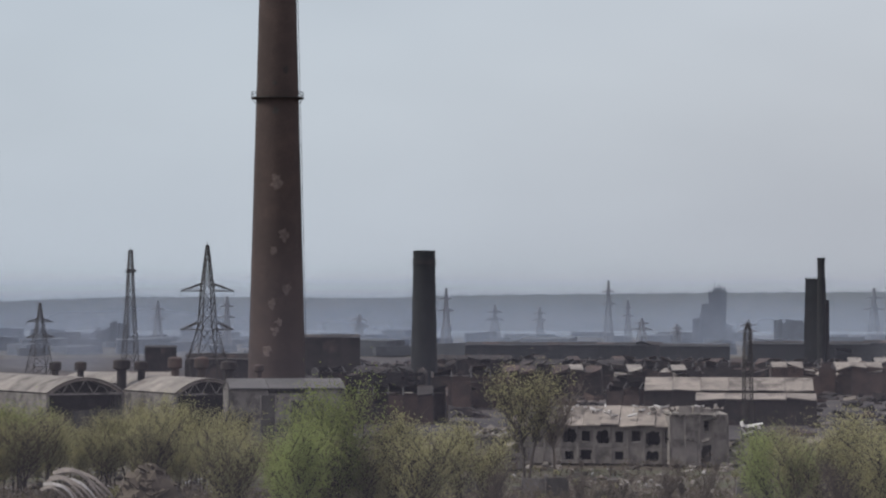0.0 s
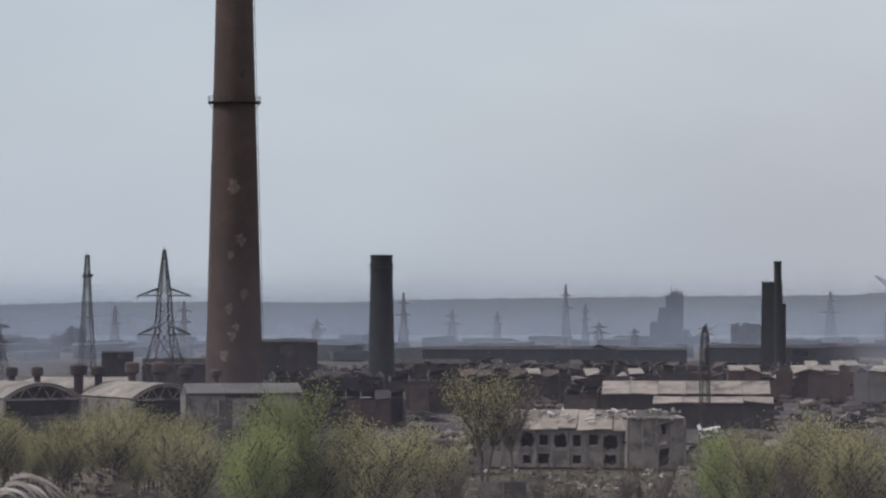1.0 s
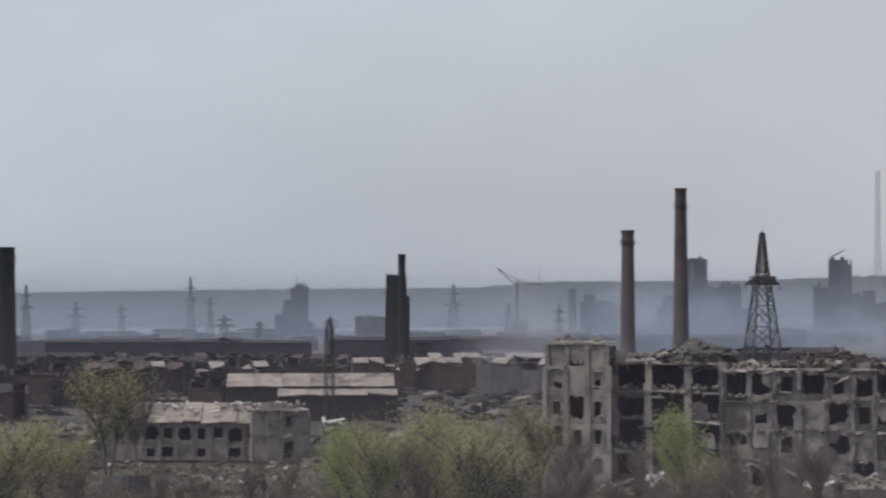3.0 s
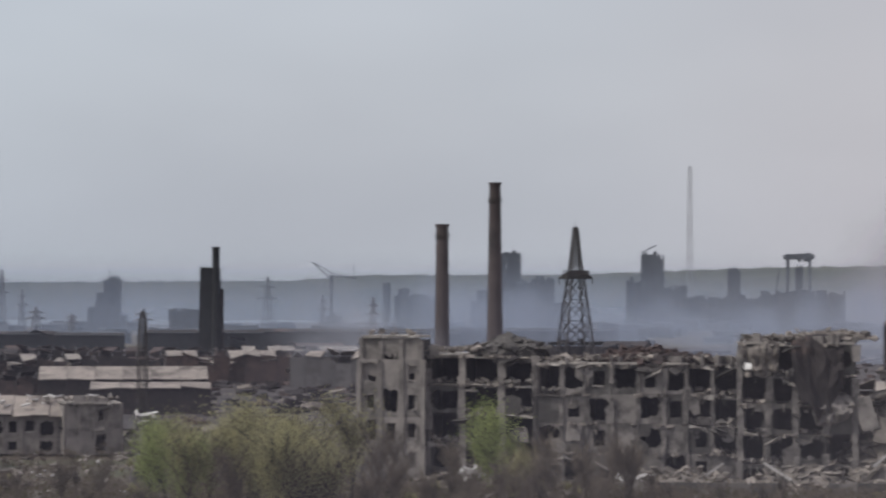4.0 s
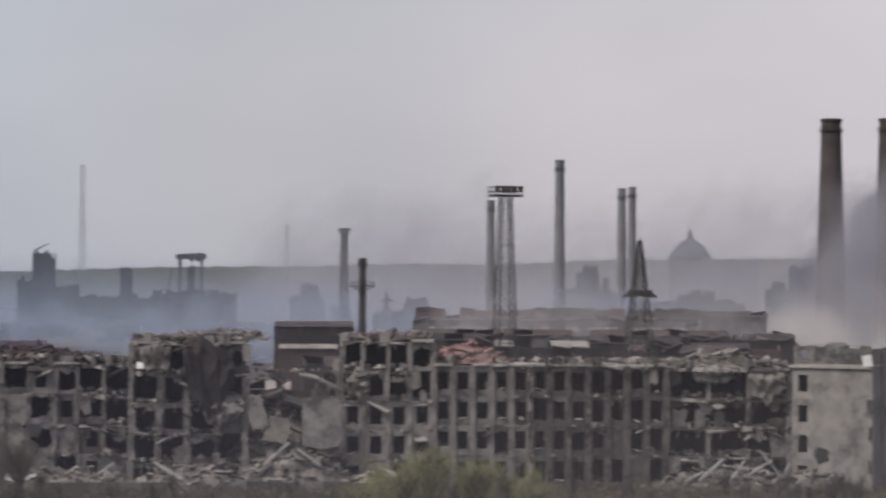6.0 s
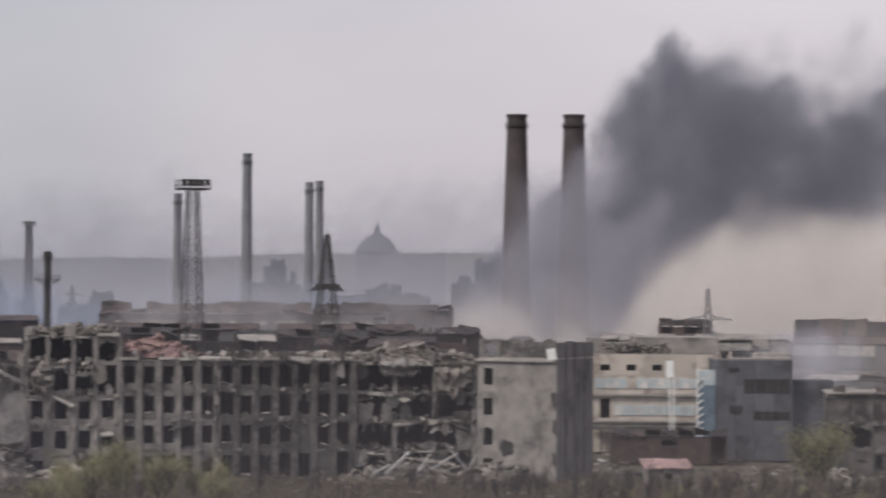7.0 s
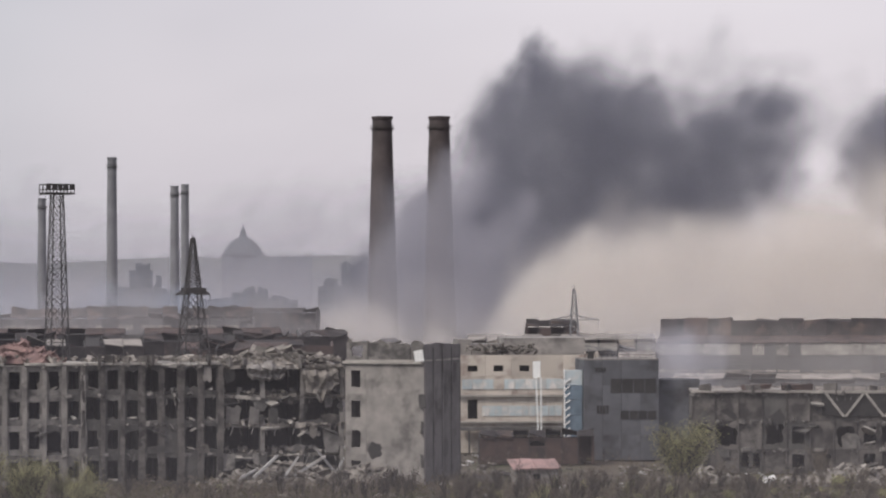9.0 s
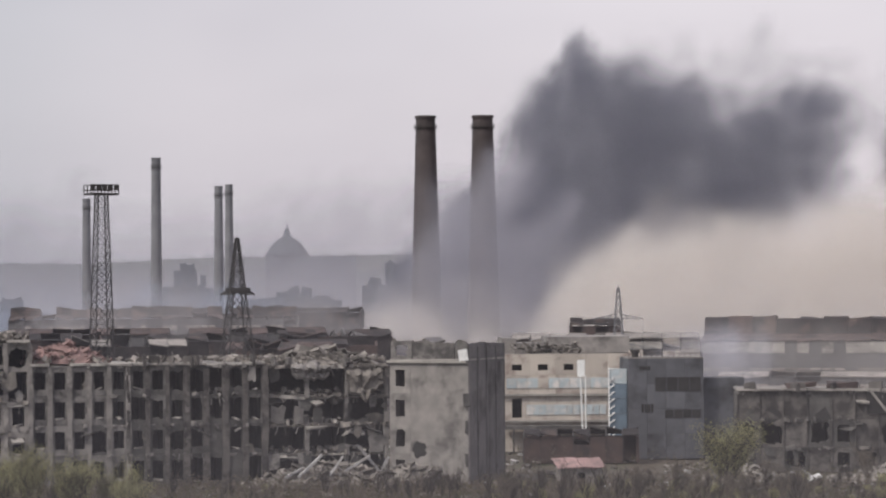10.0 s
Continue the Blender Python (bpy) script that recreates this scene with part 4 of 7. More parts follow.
# wrecked low sheds strewn between the ruins and the far halls
for b, d, w, dep, h, wall, roof, miss in (
        (-20.6, 640, 18, 14, 7.5, RUST, BURNT, .5), (-19.3, 720, 34, 18, 7.0, BURNT, RUST, .55), (-17.4, 760, 40, 18, 6.5, BURNT, ROOF, .6), (-16.5, 640, 30, 16, 5.0, RUST, BURNT, .55),
        (-18.6, 860, 40, 20, 6.0, BURNT, BURNT, .5), (-15.6, 880, 46, 20, 5.2, BURNT, RUST, .6), (-20.2, 980, 40, 20, 5.5, BURNT, BURNT, .4), (-17.2, 1020, 50, 20, 4.5, BURNT, RUST, .5),
        (-13.2, 760, 34, 18, 7.4, RUST, DUSTY, .35), (-12.0, 860, 44, 18, 7.0, RUST, ROOF, .4), (-14.6, 980, 50, 20, 4.5, BURNT, RUST, .5), (-10.4, 720, 40, 18, 8.0, HALLWALL, DUSTY, .35),
        (-10.6, 980, 60, 20, 6.0, BURNT, RUST, .4), (-8.4, 640, 30, 16, 9.0, RUST, RUST, .4), (-6.5, 800, 50, 20, 9.5, BURNT, BURNT, .3), (-22.6, 760, 30, 16, 6.0, BURNT, BURNT, .4), (-3.5, 560, 46, 14, 10.0, RUST, RUST, .4), (-8.6, 460, 22, 14, 9.0, CONCRETE, RUST, .4), (0.2, 430, 12, 8, 9.0, RUST, DUSTY, .3), (1.6, 470, 14, 10, 12.0, BURNT, RUST, .3),
        (3.6, 600, 26, 12, 14.5, RUST, BURNT, .4), (5.4, 590, 24, 12, 13.2, BURNT, ROOF, .4), (7.0, 600, 26, 12, 14.0, BURNT, BURNT, .4), (8.4, 580, 22, 12, 12.6, RUST, RUST, .4), (9.6, 640, 26, 14, 14.5, BURNT, BURNT, .45), (10.8, 680, 24, 14, 12.0, BURNT, BURNT, .4), (8.0, 820, 60, 20, 19.0, BURNT, BURNT, .3)):
    shed(b, d, w, dep, h, wall, roof, "wrecked low shed with its roof torn open", turn=rng.uniform(-9, 9), missing=min(0.7, miss + 0.12), rise=1.2, lean=1.7, bay=4.0, group="wrecked sheds", name="wrecked_shed")
shed(-15.35, 600, 36, 18, 5.6, BURNT, DUSTY, "low shed with a broad dusty pale roof", missing=0.04, rise=2.5, lean=0.4, group="pale-roofed sheds")
shed(-14.8, 560, 24, 9, 5.0, BURNT, DUSTY, "low shed with a narrow pale roof", missing=0.08, rise=1.0, lean=0.8, group="pale-roofed sheds")
# right of the middle: low brown sheds and the long halls behind the ruin
shed(0.93, 620, 17.5, 10, 17.2, BURNT, RUST, "dark red flat-roofed works block", rise=0.8, group="works blocks")
shed(0.81, 520, 11, 8, 13.8, RUST, DUSTY, "rusty small block with a pale roof behind the ruin", rise=0.7, group="works blocks")
shed(3.2, 480, 26, 10, 13.0, RUST, RUST, "rust-brown shed behind the ruin", rise=0.8, missing=0.2, group="low sheds")
shed(5.9, 740, 76, 24, 18.0, HALLWALL, RUST, "long hall with a burnt roof lantern and pale eaves", monitor=2.6, rise=1.0, lean=1.4, missing=0.42, bay=4.0, ruin=0.7, bands=((15.2, 16.4, DUSTY),), group="long halls")
shed(6.4, 640, 76, 20, 15.0, HALLWALL, RUST, "long grey hall with pale patched wall", rise=1.2, missing=0.35, lean=1.2, bay=4.5, bands=((9.6, 12.2, DUSTY), (4, 6, BURNT)), group="long halls")
shed(9.2, 600, 26, 14, 13.0, RUST, BURNT, "dark hall half sunk in dust", rise=1.0, missing=0.35, group="long halls")
shed(23.4, 700, 156, 26, 11.7, HALLWALL, RUST, "very long hall with burnt roof lantern and pale eave", monitor=4.6, rise=2.4, missing=0.06, lean=0.6, ruin=0.5, bands=((8.9, 11.7, SLAB), (4.6, 5.2, DUSTY)), group="long halls")
shed(22.6, 655, 120, 12, 4.0, HALLWALL, DUSTY, "low lean-to with a dusty roof along the long hall", rise=1.0, missing=0.12, lean=0.7, bands=((1.4, 2.6, DUSTY),), group="long halls")


def hazy_block(bearing, distance, pieces, label, frames=()):
    """A works silhouette far off: stepped blocks, bins, gantries."""
    t = facing("works_block", label, "industrial building", bearing, distance, group="hazy works blocks")
    for x0, x1, z0, z1 in pieces:
        bm = bmesh.new()
        near, cut = rng.uniform(0, 4), x0
        while cut < x1 - 0.5:
            nxt = min(x1, cut + rng.uniform(1.5, 5.0))
            box(bm, cut, nxt, near, near + rng.uniform(12, 18), z0, z0 + (z1 - z0) * (1 - rng.choice((0, 0, 0.02, 0.04, 0.08))), 0.3)
            cut = nxt
        part("block", bm, HAZY, t)
        bm = bmesh.new()
        for k in range(3):
            x = x0 + (x1 - x0) * rng.uniform(0.1, 0.8)
            box(bm, x, x + (x1 - x0) * 0.12, 3, 6, z1 * 0.9, z1 + rng.uniform(0.4, 1.4))
        part("roof_gear", bm, HAZY, t)
    for p, q, r in frames:
        bm = bmesh.new()
        bar(bm, p, q, r)
        part("gantry_beam", bm, HAZY, t)


hazy_block(-27.91, 1700, ((-10, 2, 0, 11), (-2, 10, 0, 15), (8, 14, 0, 7)), "hazy stepped works block", (((-22, 5, 0), (-8, 5, 12), 0.8),))
hazy_block(-15.64, 1900, ((-9, 0, 0, 27), (-1, 8, 0, 38), (-15, -8, 0, 17), (8, 12, 0, 12), (-4, 0, 26, 36)), "hazy furnace block with a tall hoist tower", (((-15, 4, 4), (-8, 4, 24), 0.6), ((0, 4, 38), (0, 4, 43), 0.4), ((3, 4, 38), (3, 4, 41), 0.4)))
hazy_block(-14.14, 1700, ((-9, 9, 0, 17),), "hazy flat-topped works block")
hazy_block(-9.3, 2000, ((-19, 19, 0, 26), (-16, -8, 26, 31)), "hazy broad works block")
hazy_block(-7.3, 2000, ((-34, 34, 0, 22), (-18, 10, 20, 36), (10, 26, 18, 39), (-30, -22, 20, 30), (-16, 2, 36, 57)), "hazy mass of furnace blocks and bins", (((-12, 6, 36), (-12, 6, 52), 1.0),))
hazy_block(-11.07, 2000, ((-5, 6, 0, 12), (-3, -1, 0, 40)), "hazy loading crane with a slanting boom", (((-16, 2, 50), (-3, 2, 38), 0.45), ((-16, 2, 50), (-2, 2, 42), 0.35), ((-3, 2, 40), (16, 2, 38), 0.5), ((-3, 2, 42), (12, 2, 39), 0.4), ((14, 2, 38), (14, 2, 48), 0.35)))
hazy_block(-4.53, 2200, ((-10, 8, 0, 60), (-22, -8, 0, 40), (8, 26, 0, 34)), "hazy tall bin block with sheds", (((-10, 2, 60), (2, 2, 66), 0.6),))
hazy_block(-2.9, 2200, ((-5, 5, 0, 48), (-40, 30, 0, 26)), "hazy round bin over long sheds")
hazy_block(-1.59, 2200, ((-30, 36, 0, 30), (-10, -7.5, 28, 58), (7.5, 10, 28, 58), (-3, 3, 28, 50), (-12, 12, 55, 59)), "hazy open hoist frame over sheds", (((-18, 3, 30), (-15, 3, 48), 0.8),))
hazy_block(0.9, 1900, ((-16, 8, 0, 26), (-8, 4, 24, 34), (12, 26, 0, 20)), "hazy works sheds and hoppers")
hazy_block(3.1, 1500, ((-9, 4, 0, 24), (-26, 20, 0, 17)), "hazy works sheds and hoppers")
hazy_block(6.6, 1500, ((-8, 4, 0, 42), (-14, 14, 0, 30), (6, 9, 30, 36)), "hazy furnace block between pipe stacks")
hazy_block(8.7, 1700, ((-10, 12, 0, 30), (-30, 30, 0, 24)), "hazy works block half lost in smoke")
hazy_block(10.6, 1450, ((-12, 14, 0, 33), (0, 14, 28, 42)), "hazy works block behind the tall stacks")


def domed_hall(bearing, distance):
    t = facing("domed_hall", "far domed building with a spire, faint in haze", "domed building", bearing, distance)
    bm = bmesh.new()
    box(bm, -20, 64, 0, 30, 0, 63, 0.2)
    part("wing", bm, HAZY, t)
    bm = bmesh.new()
    lathe(bm, [(19, 62), (18.6, 67), (16.5, 71), (13.5, 75), (9.5, 78.5), (5, 81), (3, 83), (2.6, 88), (1.0, 89.5), (0.4, 94)], 32)
    d = part("dome", bm, HAZY, t, smooth=True)
    d.location = (0, 16, 0)
    bm = bmesh.new()
    box(bm, -20, 20, 2, 32, 60, 66)
    part("drum_base", bm, HAZY, t)


domed_hall(8.6, 2600)


def duo_tower():
    t = facing("quench_tower", "soot-black square tower with a thin flue on its corner", "industrial tower", -13.6, 1100)
    bm = bmesh.new()
    v = box(bm, -4.7, 4.7, -4, 5, 0, 35.2)
    for p in v[4:]:
        p.co.x *= 0.84
        p.co.y *= 0.86
    part("shaft", bm, DARKBRICK, t)
    bm = bmesh.new()
    lathe(bm, [(1.5, 0), (1.45, 42.6), (1.65, 42.6), (1.65, 43.4), (1.0, 43.4), (1.0, 41)], 18)
    f = part("flue", bm, DARKBRICK, t)
    f.location = (2.2, -4.6, 0)
    bm = bmesh.new()
    for i in range(5):
        box(bm, -4.2 + 1.6 * i, -3.2 + 1.6 * i, -3.6, -3.2, 35.1, 35.6)
    part("parapet", bm, DARKBRICK, t)
    bm = bmesh.new()
    box(bm, 4.2, 5.3, -2, 3, 0, 27)
    part("side_duct", bm, BURNT, t)


duo_tower()


# ---- the bombed-out blocks ----
def holed_panel(x0, x1, z0, z1, y, thick, ow, oh, jag, dz=0.0):
    """A wall panel with an opening knocked through it: square-shouldered where whole, ragged where struck."""
    bm = bmesh.new()
    cx, cz = (x0 + x1) / 2, (z0 + z1) / 2 + dz
    n = 20
    loops = []
    inner, outer = [], []
    for k in range(n):
        a = 2 * math.pi * (k + 0.5) / n
        c, s = math.cos(a), math.sin(a)
        e = 1 / max(abs(c), abs(s))
        outer.append((min(x1, max(x0, cx + c * e * (x1 - x0) / 2)), min(z1, max(z0, (z0 + z1) / 2 + s * e * (z1 - z0) / 2))))
        soft = (abs(c) ** 7 + abs(s) ** 7) ** (-1 / 7)
        j = 1 + rng.uniform(-jag, jag)
        inner.append((cx + c * soft * ow / 2 * j, cz + s * soft * oh / 2 * j))
    corners = {(-1, -1): (x0, z0), (1, -1): (x1, z0), (1, 1): (x1, z1), (-1, 1): (x0, z1)}
    for sx, sz in corners:
        best = min(range(n), key=lambda k: (outer[k][0] - corners[sx, sz][0]) ** 2 + (outer[k][1] - corners[sx, sz][1]) ** 2)
        outer[best] = corners[sx, sz]
    if jag < 0.1:
        for sx in (-1, 1):
            for sz in (-1, 1):
                tx, tz = cx + sx * ow / 2, cz + sz * oh / 2
                best = min(range(n), key=lambda k: (inner[k][0] - tx) ** 2 + (inner[k][1] - tz) ** 2)
                inner[best] = (tx, tz)
    for yy in (y, y + thick):
        loops.append([bm.verts.new((p[0], yy, p[1])) for p in outer])
        loops.append([bm.verts.new((p[0], yy, p[1])) for p in inner])
    for k in range(n):
        j = (k + 1) % n
        bm.faces.new((loops[0][k], loops[0][j], loops[1][j], loops[1][k]))
        bm.faces.new((loops[3][k], loops[3][j], loops[2][j], loops[2][k]))
        bm.faces.new((loops[1][k], loops[1][j], loops[3][j], loops[3][k]))
        bm.faces.new((loops[0][j], loops[0][k], loops[2][k], loops[2][j]))
    return bm


def wing(label, x0, x1, y, depth, top, rows, wall, turn=0.0, pier=0.3, pier_mat=None, win=(0.62, 0.68), floor_h=3.65, sooty=(), name="ruined_block", at=None, roof=True, group="ruined blocks", debris=1.0, first=0.0):
    """A wing of the ruin. rows from the top floor down, a letter a bay: w window, h ragged hole, b blank wall, o wall gone, . floor gone too."""
    wide = x1 - x0
    if at is None:
        t = thing(name, label, "ruined building", (x0 + x1) / 2, y, 0, turn, group=group)
    else:
        t = facing(name, label, "ruined building", at[0], at[1], 0, turn, group=group)
    cols = max(len(r) for r in rows)
    bay = wide / cols
    pier_mat = pier_mat or wall
    nr = len(rows)
    for ri, row in enumerate(rows):
        z1 = top - ri * floor_h
        z0 = max(0.0, z1 - floor_h) if ri < nr - 1 else 0.0
        if z1 <= 0.5:
            break
        for ci in range(cols):
            s = row[ci] if ci < len(row) else "."
            xa, xb = -wide / 2 + ci * bay, -wide / 2 + (ci + 1) * bay
            m = SOOT if (ci, ri) in sooty else wall
            if s == "w":
                part("wall_panel", holed_panel(xa + 0.02, xb - 0.02, z0 + 0.02, z1 - 0.02, 0.12, 0.4, bay * win[0] * rng.uniform(0.94, 1.05), (z1 - z0) * win[1] * rng.uniform(0.95, 1.04), 0.05), m, t)
                if rng.random() < 0.4:
                    bm = bmesh.new()
                    chunk(bm, (xa + xb) / 2, 0.25, z0 + (z1 - z0) * (1 - win[1]) / 2 + 0.12, bay * 0.5, 0.35, 0.18, 0.25)
                    part("broken_sill", bm, SLAB, t, "broken pale window sill")
            elif s == "h":
                part("wall_panel", holed_panel(xa + 0.02, xb - 0.02, z0 + 0.02, z1 - 0.02, 0.12, 0.4, bay * rng.uniform(0.68, 0.86), (z1 - z0) * rng.uniform(0.6, 0.82), 0.17, rng.uniform(-0.25, 0.25)), m, t, "wall panel with a ragged shell hole")
            elif s == "b":
                bm = bmesh.new()
                box(bm, xa + 0.02, xb - 0.02, 0.12, 0.5, z0 + 0.02, z1 - 0.02, 0.02)
                part("wall_panel", bm, m, t)
            if s in "whbo":
                bm = bmesh.new()
                v = box(bm, xa + 0.03, xb - 0.03, 0.5 if s in "whb" else 0.1, depth, z0 - 0.28, z0, 0.02)
                if s == "o":
                    for p in v[:2] + v[4:6]:
                        p.co.y += rng.uniform(-0.5, 0.6)
                        p.co.z -= rng.choice((0, 0, 0.15, 0.4))
                # Slabs of closed bays are coloured near-black for indoor shade.
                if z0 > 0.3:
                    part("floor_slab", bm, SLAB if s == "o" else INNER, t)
                else:
                    bm.free()
                if ri == 0 and roof:
                    bm = bmesh.new()
                    v = box(bm, xa + 0.03, xb - 0.03, -0.25, depth, z1, z1 + 0.3, 0.05)
                    if s == "o" or rng.random() < 0.3:
                        for p in v[:2] + v[4:6]:
                            p.co.z -= rng.uniform(0, 0.7)
                            p.co.y += rng.uniform(0, 0.9)
                    part("roof_slab", bm, SLAB, t)
                # Back wall and most partitions carry the room's shade in their colour.
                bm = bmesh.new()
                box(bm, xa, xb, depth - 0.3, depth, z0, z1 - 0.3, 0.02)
                part("back_wall", bm, INNER, t, "back wall in near-black room shade")
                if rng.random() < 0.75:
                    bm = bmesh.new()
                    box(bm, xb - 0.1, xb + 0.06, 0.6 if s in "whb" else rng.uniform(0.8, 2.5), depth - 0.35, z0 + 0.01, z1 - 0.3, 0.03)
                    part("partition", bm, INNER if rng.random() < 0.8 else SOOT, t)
            if s == "o" and debris and z0 > 0.3:
                bm = bmesh.new()
                for k in range(rng.randint(8, 16)):
                    chunk(bm, rng.uniform(xa + 0.2, xb - 0.2), rng.uniform(-0.1, 2.4), z0 + rng.uniform(0.0, 0.7), rng.uniform(0.2, 1.0), rng.uniform(0.2, 0.6), rng.uniform(0.12, 0.5))
                for k in range(rng.randint(2, 5)):
                    x = rng.uniform(xa, xb)
                    bar(bm, (x, 0.3, z0), (x + rng.uniform(-0.8, 0.8), rng.uniform(-0.5, 0.0), z0 - rng.uniform(0.3, 1.5)), 0.05, 3)
                ob = part("rubble_spill", bm, DEBRIS if rng.random() < 0.6 else SLAB, t, "rubble and bent bars spilling off the floor edge")
                ob["kind"] = "stuff"
    heights = []
    for ci in range(cols + 1):
        hi = top
        for ri in range(nr):
            near = [rows[ri][k] for k in (ci - 1, ci) if 0 <= k < len(rows[ri])]
            if all(s in ".O" for s in near):
                hi = top - (ri + 1) * floor_h
            else:
                break
        heights.append(hi)
    for ci in range(cols + 1):
        if heights[ci] < 1:
            continue
        x = -wide / 2 + ci * bay
        bm = bmesh.new()
        w = pier * rng.uniform(0.85, 1.15)
        foot, lean = 0.0, 0.0
        while foot < heights[ci] - 0.6:
            head = min(heights[ci] - 0.05, foot + floor_h * rng.uniform(0.35, 0.7))
            worn = 0.1 if debris >= 1.5 else 0.04
            if debris < 1.5 or foot < 4 or rng.random() > 0.1:
                box(bm, x + lean - w * rng.uniform(0.7, 1.05), x + lean + w * rng.uniform(0.7, 1.05), -0.12, 0.6, foot, head, worn)
            lean += rng.uniform(-worn, worn)
            foot = head - 0.02
        part("pier", bm, pier_mat, t, "pale full-height pier" if pier_mat is PLASTER else "")
    for s in (-1, 1):
        bm = bmesh.new()
        x = s * (wide / 2 - 0.2)
        box(bm, x - 0.17, x + 0.17, 0.62, depth - 0.32, 0, (heights[0] if s < 0 else heights[-1]) - 0.35, 0.02)
        part("end_wall", bm, wall, t)
    if debris >= 0.8:
        bm = bmesh.new()
        for k in range(int(wide * 2.0 * debris)):
            x, z = rng.uniform(-wide / 2, wide / 2), top - floor_h * rng.randint(0, nr - 1) - 0.1 + rng.gauss(0, 0.1)
            size = rng.uniform(0.3, 1.3)
            chunk(bm, x, rng.uniform(-0.15, 0.25), min(top, z), size, 0.35, size * rng.uniform(0.2, 0.5), 0.3)
        for k in range(int(wide * debris)):
            x, z = rng.uniform(-wide / 2, wide / 2), rng.uniform(4, top)
            edge = top - floor_h * rng.randint(0, nr - 1)
            bar(bm, (x, 0, edge), (x + rng.uniform(-0.5, 0.5), -0.3, edge - rng.uniform(0.3, 1.4)), 0.045, 3)
        ob = part("torn_facing", bm, CONCRETE if debris < 1.5 else DEBRIS, t, "torn facing and bent bars hanging from the front")
        ob["kind"] = "stuff"
        for k in range(int(wide * 0.42 * debris)):
            hang = rng.random() < 0.5
            h, w = rng.uniform(0.9, 2.6), rng.uniform(0.8, 2.6)
            x, edge = rng.uniform(-wide / 2 + 0.8, wide / 2 - 0.8), top - floor_h * rng.randint(0 if hang else 1, nr - 1)
            part("wall_remnant", remnant(x, rng.uniform(-0.25, 0.5), edge - h / 2 if hang else edge + h / 2, w, h, 0.28, hang), rng.choice((wall, pier_mat, SOOT, CONCRETE, DEBRIS)), t, "ragged leftover of the front wall")
        for k in range(int(wide / 5 * debris)):
            bm = bmesh.new()
            x, z = rng.uniform(-wide / 2 + 1, wide / 2 - 1), top - floor_h * rng.randint(0, nr - 2) - rng.uniform(0.3, 1.4)
            chunk(bm, x, rng.uniform(-0.3, 0.6), z, rng.uniform(1.4, 3.0), rng.uniform(0.8, 1.8), 0.22, 0.55)
            part("hanging_slab", bm, SLAB if k % 2 else SOOT, t, "broken slab hanging askew")
        bm = bmesh.new()
        for k in range(int(wide / 2.2)):
            if rng.random() < 0.55:
                x = -wide / 2 + rng.random() * wide
                chunk(bm, x, 0.3, top + 0.5, rng.uniform(0.6, 2.2), 0.35, rng.uniform(0.5, 1.7), 0.12)
        ob = part("broken_parapet", bm, pier_mat, t, "jagged stumps of the parapet")
        ob["kind"] = "stuff"
    if debris and roof:
        bm = bmesh.new()
        for k in range(int(wide * 4.6 * debris)):
            x = rng.uniform(-wide / 2, wide / 2)
            ci = min(cols - 1, int((x + wide / 2) / bay))
            if rows[0][ci] == ".":
                continue
            big = rng.random() < 0.22
            size = rng.uniform(0.7, 1.7) if big else rng.uniform(0.2, 0.8)
            chunk(bm, x, rng.uniform(0.2, depth * 0.7), top + 0.4 + rng.uniform(0, 0.55), size, size * rng.uniform(0.3, 0.8), rng.uniform(0.12, 0.45), 0.5)
        for k in range(int(wide * 0.5)):
            x = rng.uniform(-wide / 2, wide / 2)
            bar(bm, (x, 1, top + 0.3), (x + rng.uniform(-1.2, 1.2), rng.uniform(0.2, 2), top + rng.uniform(0.6, 1.7)), 0.07, 3)
        ob = part("roof_rubble", bm, DEBRIS, t, "broken slabs and splintered beams on the roof")
        ob["kind"] = "stuff"
    return t


def remnant(x, y, z, w, h, thick, hang):
    """A ragged leftover of wall: an uneven outline, hanging from an edge or standing on one."""
    bm = bmesh.new()
    n = 12
    front, rear = [], []
    lean = rng.uniform(-0.12, 0.25)
    for k in range(n):
        a = 2 * math.pi * (k + rng.uniform(-0.3, 0.3)) / n
        c, q = math.cos(a), math.sin(a)
        e = (abs(c) ** 5 + abs(q) ** 5) ** -0.2 * rng.uniform(0.62, 1.08)
        px, pz = c * e * w / 2, q * e * h / 2
        if (pz > 0) == hang:
            pz = math.copysign(h / 2, pz)
        dy = lean * (h / 2 - pz if hang else pz + h / 2)
        front.append(bm.verts.new((x + px, y - dy, z + pz)))
        rear.append(bm.verts.new((x + px, y - dy + thick, z + pz)))
    bm.faces.new(front)
    bm.faces.new(rear[::-1])
    for k in range(n):
        j = (k + 1) % n
        bm.faces.new((front[j], front[k], rear[k], rear[j]))
    return bm


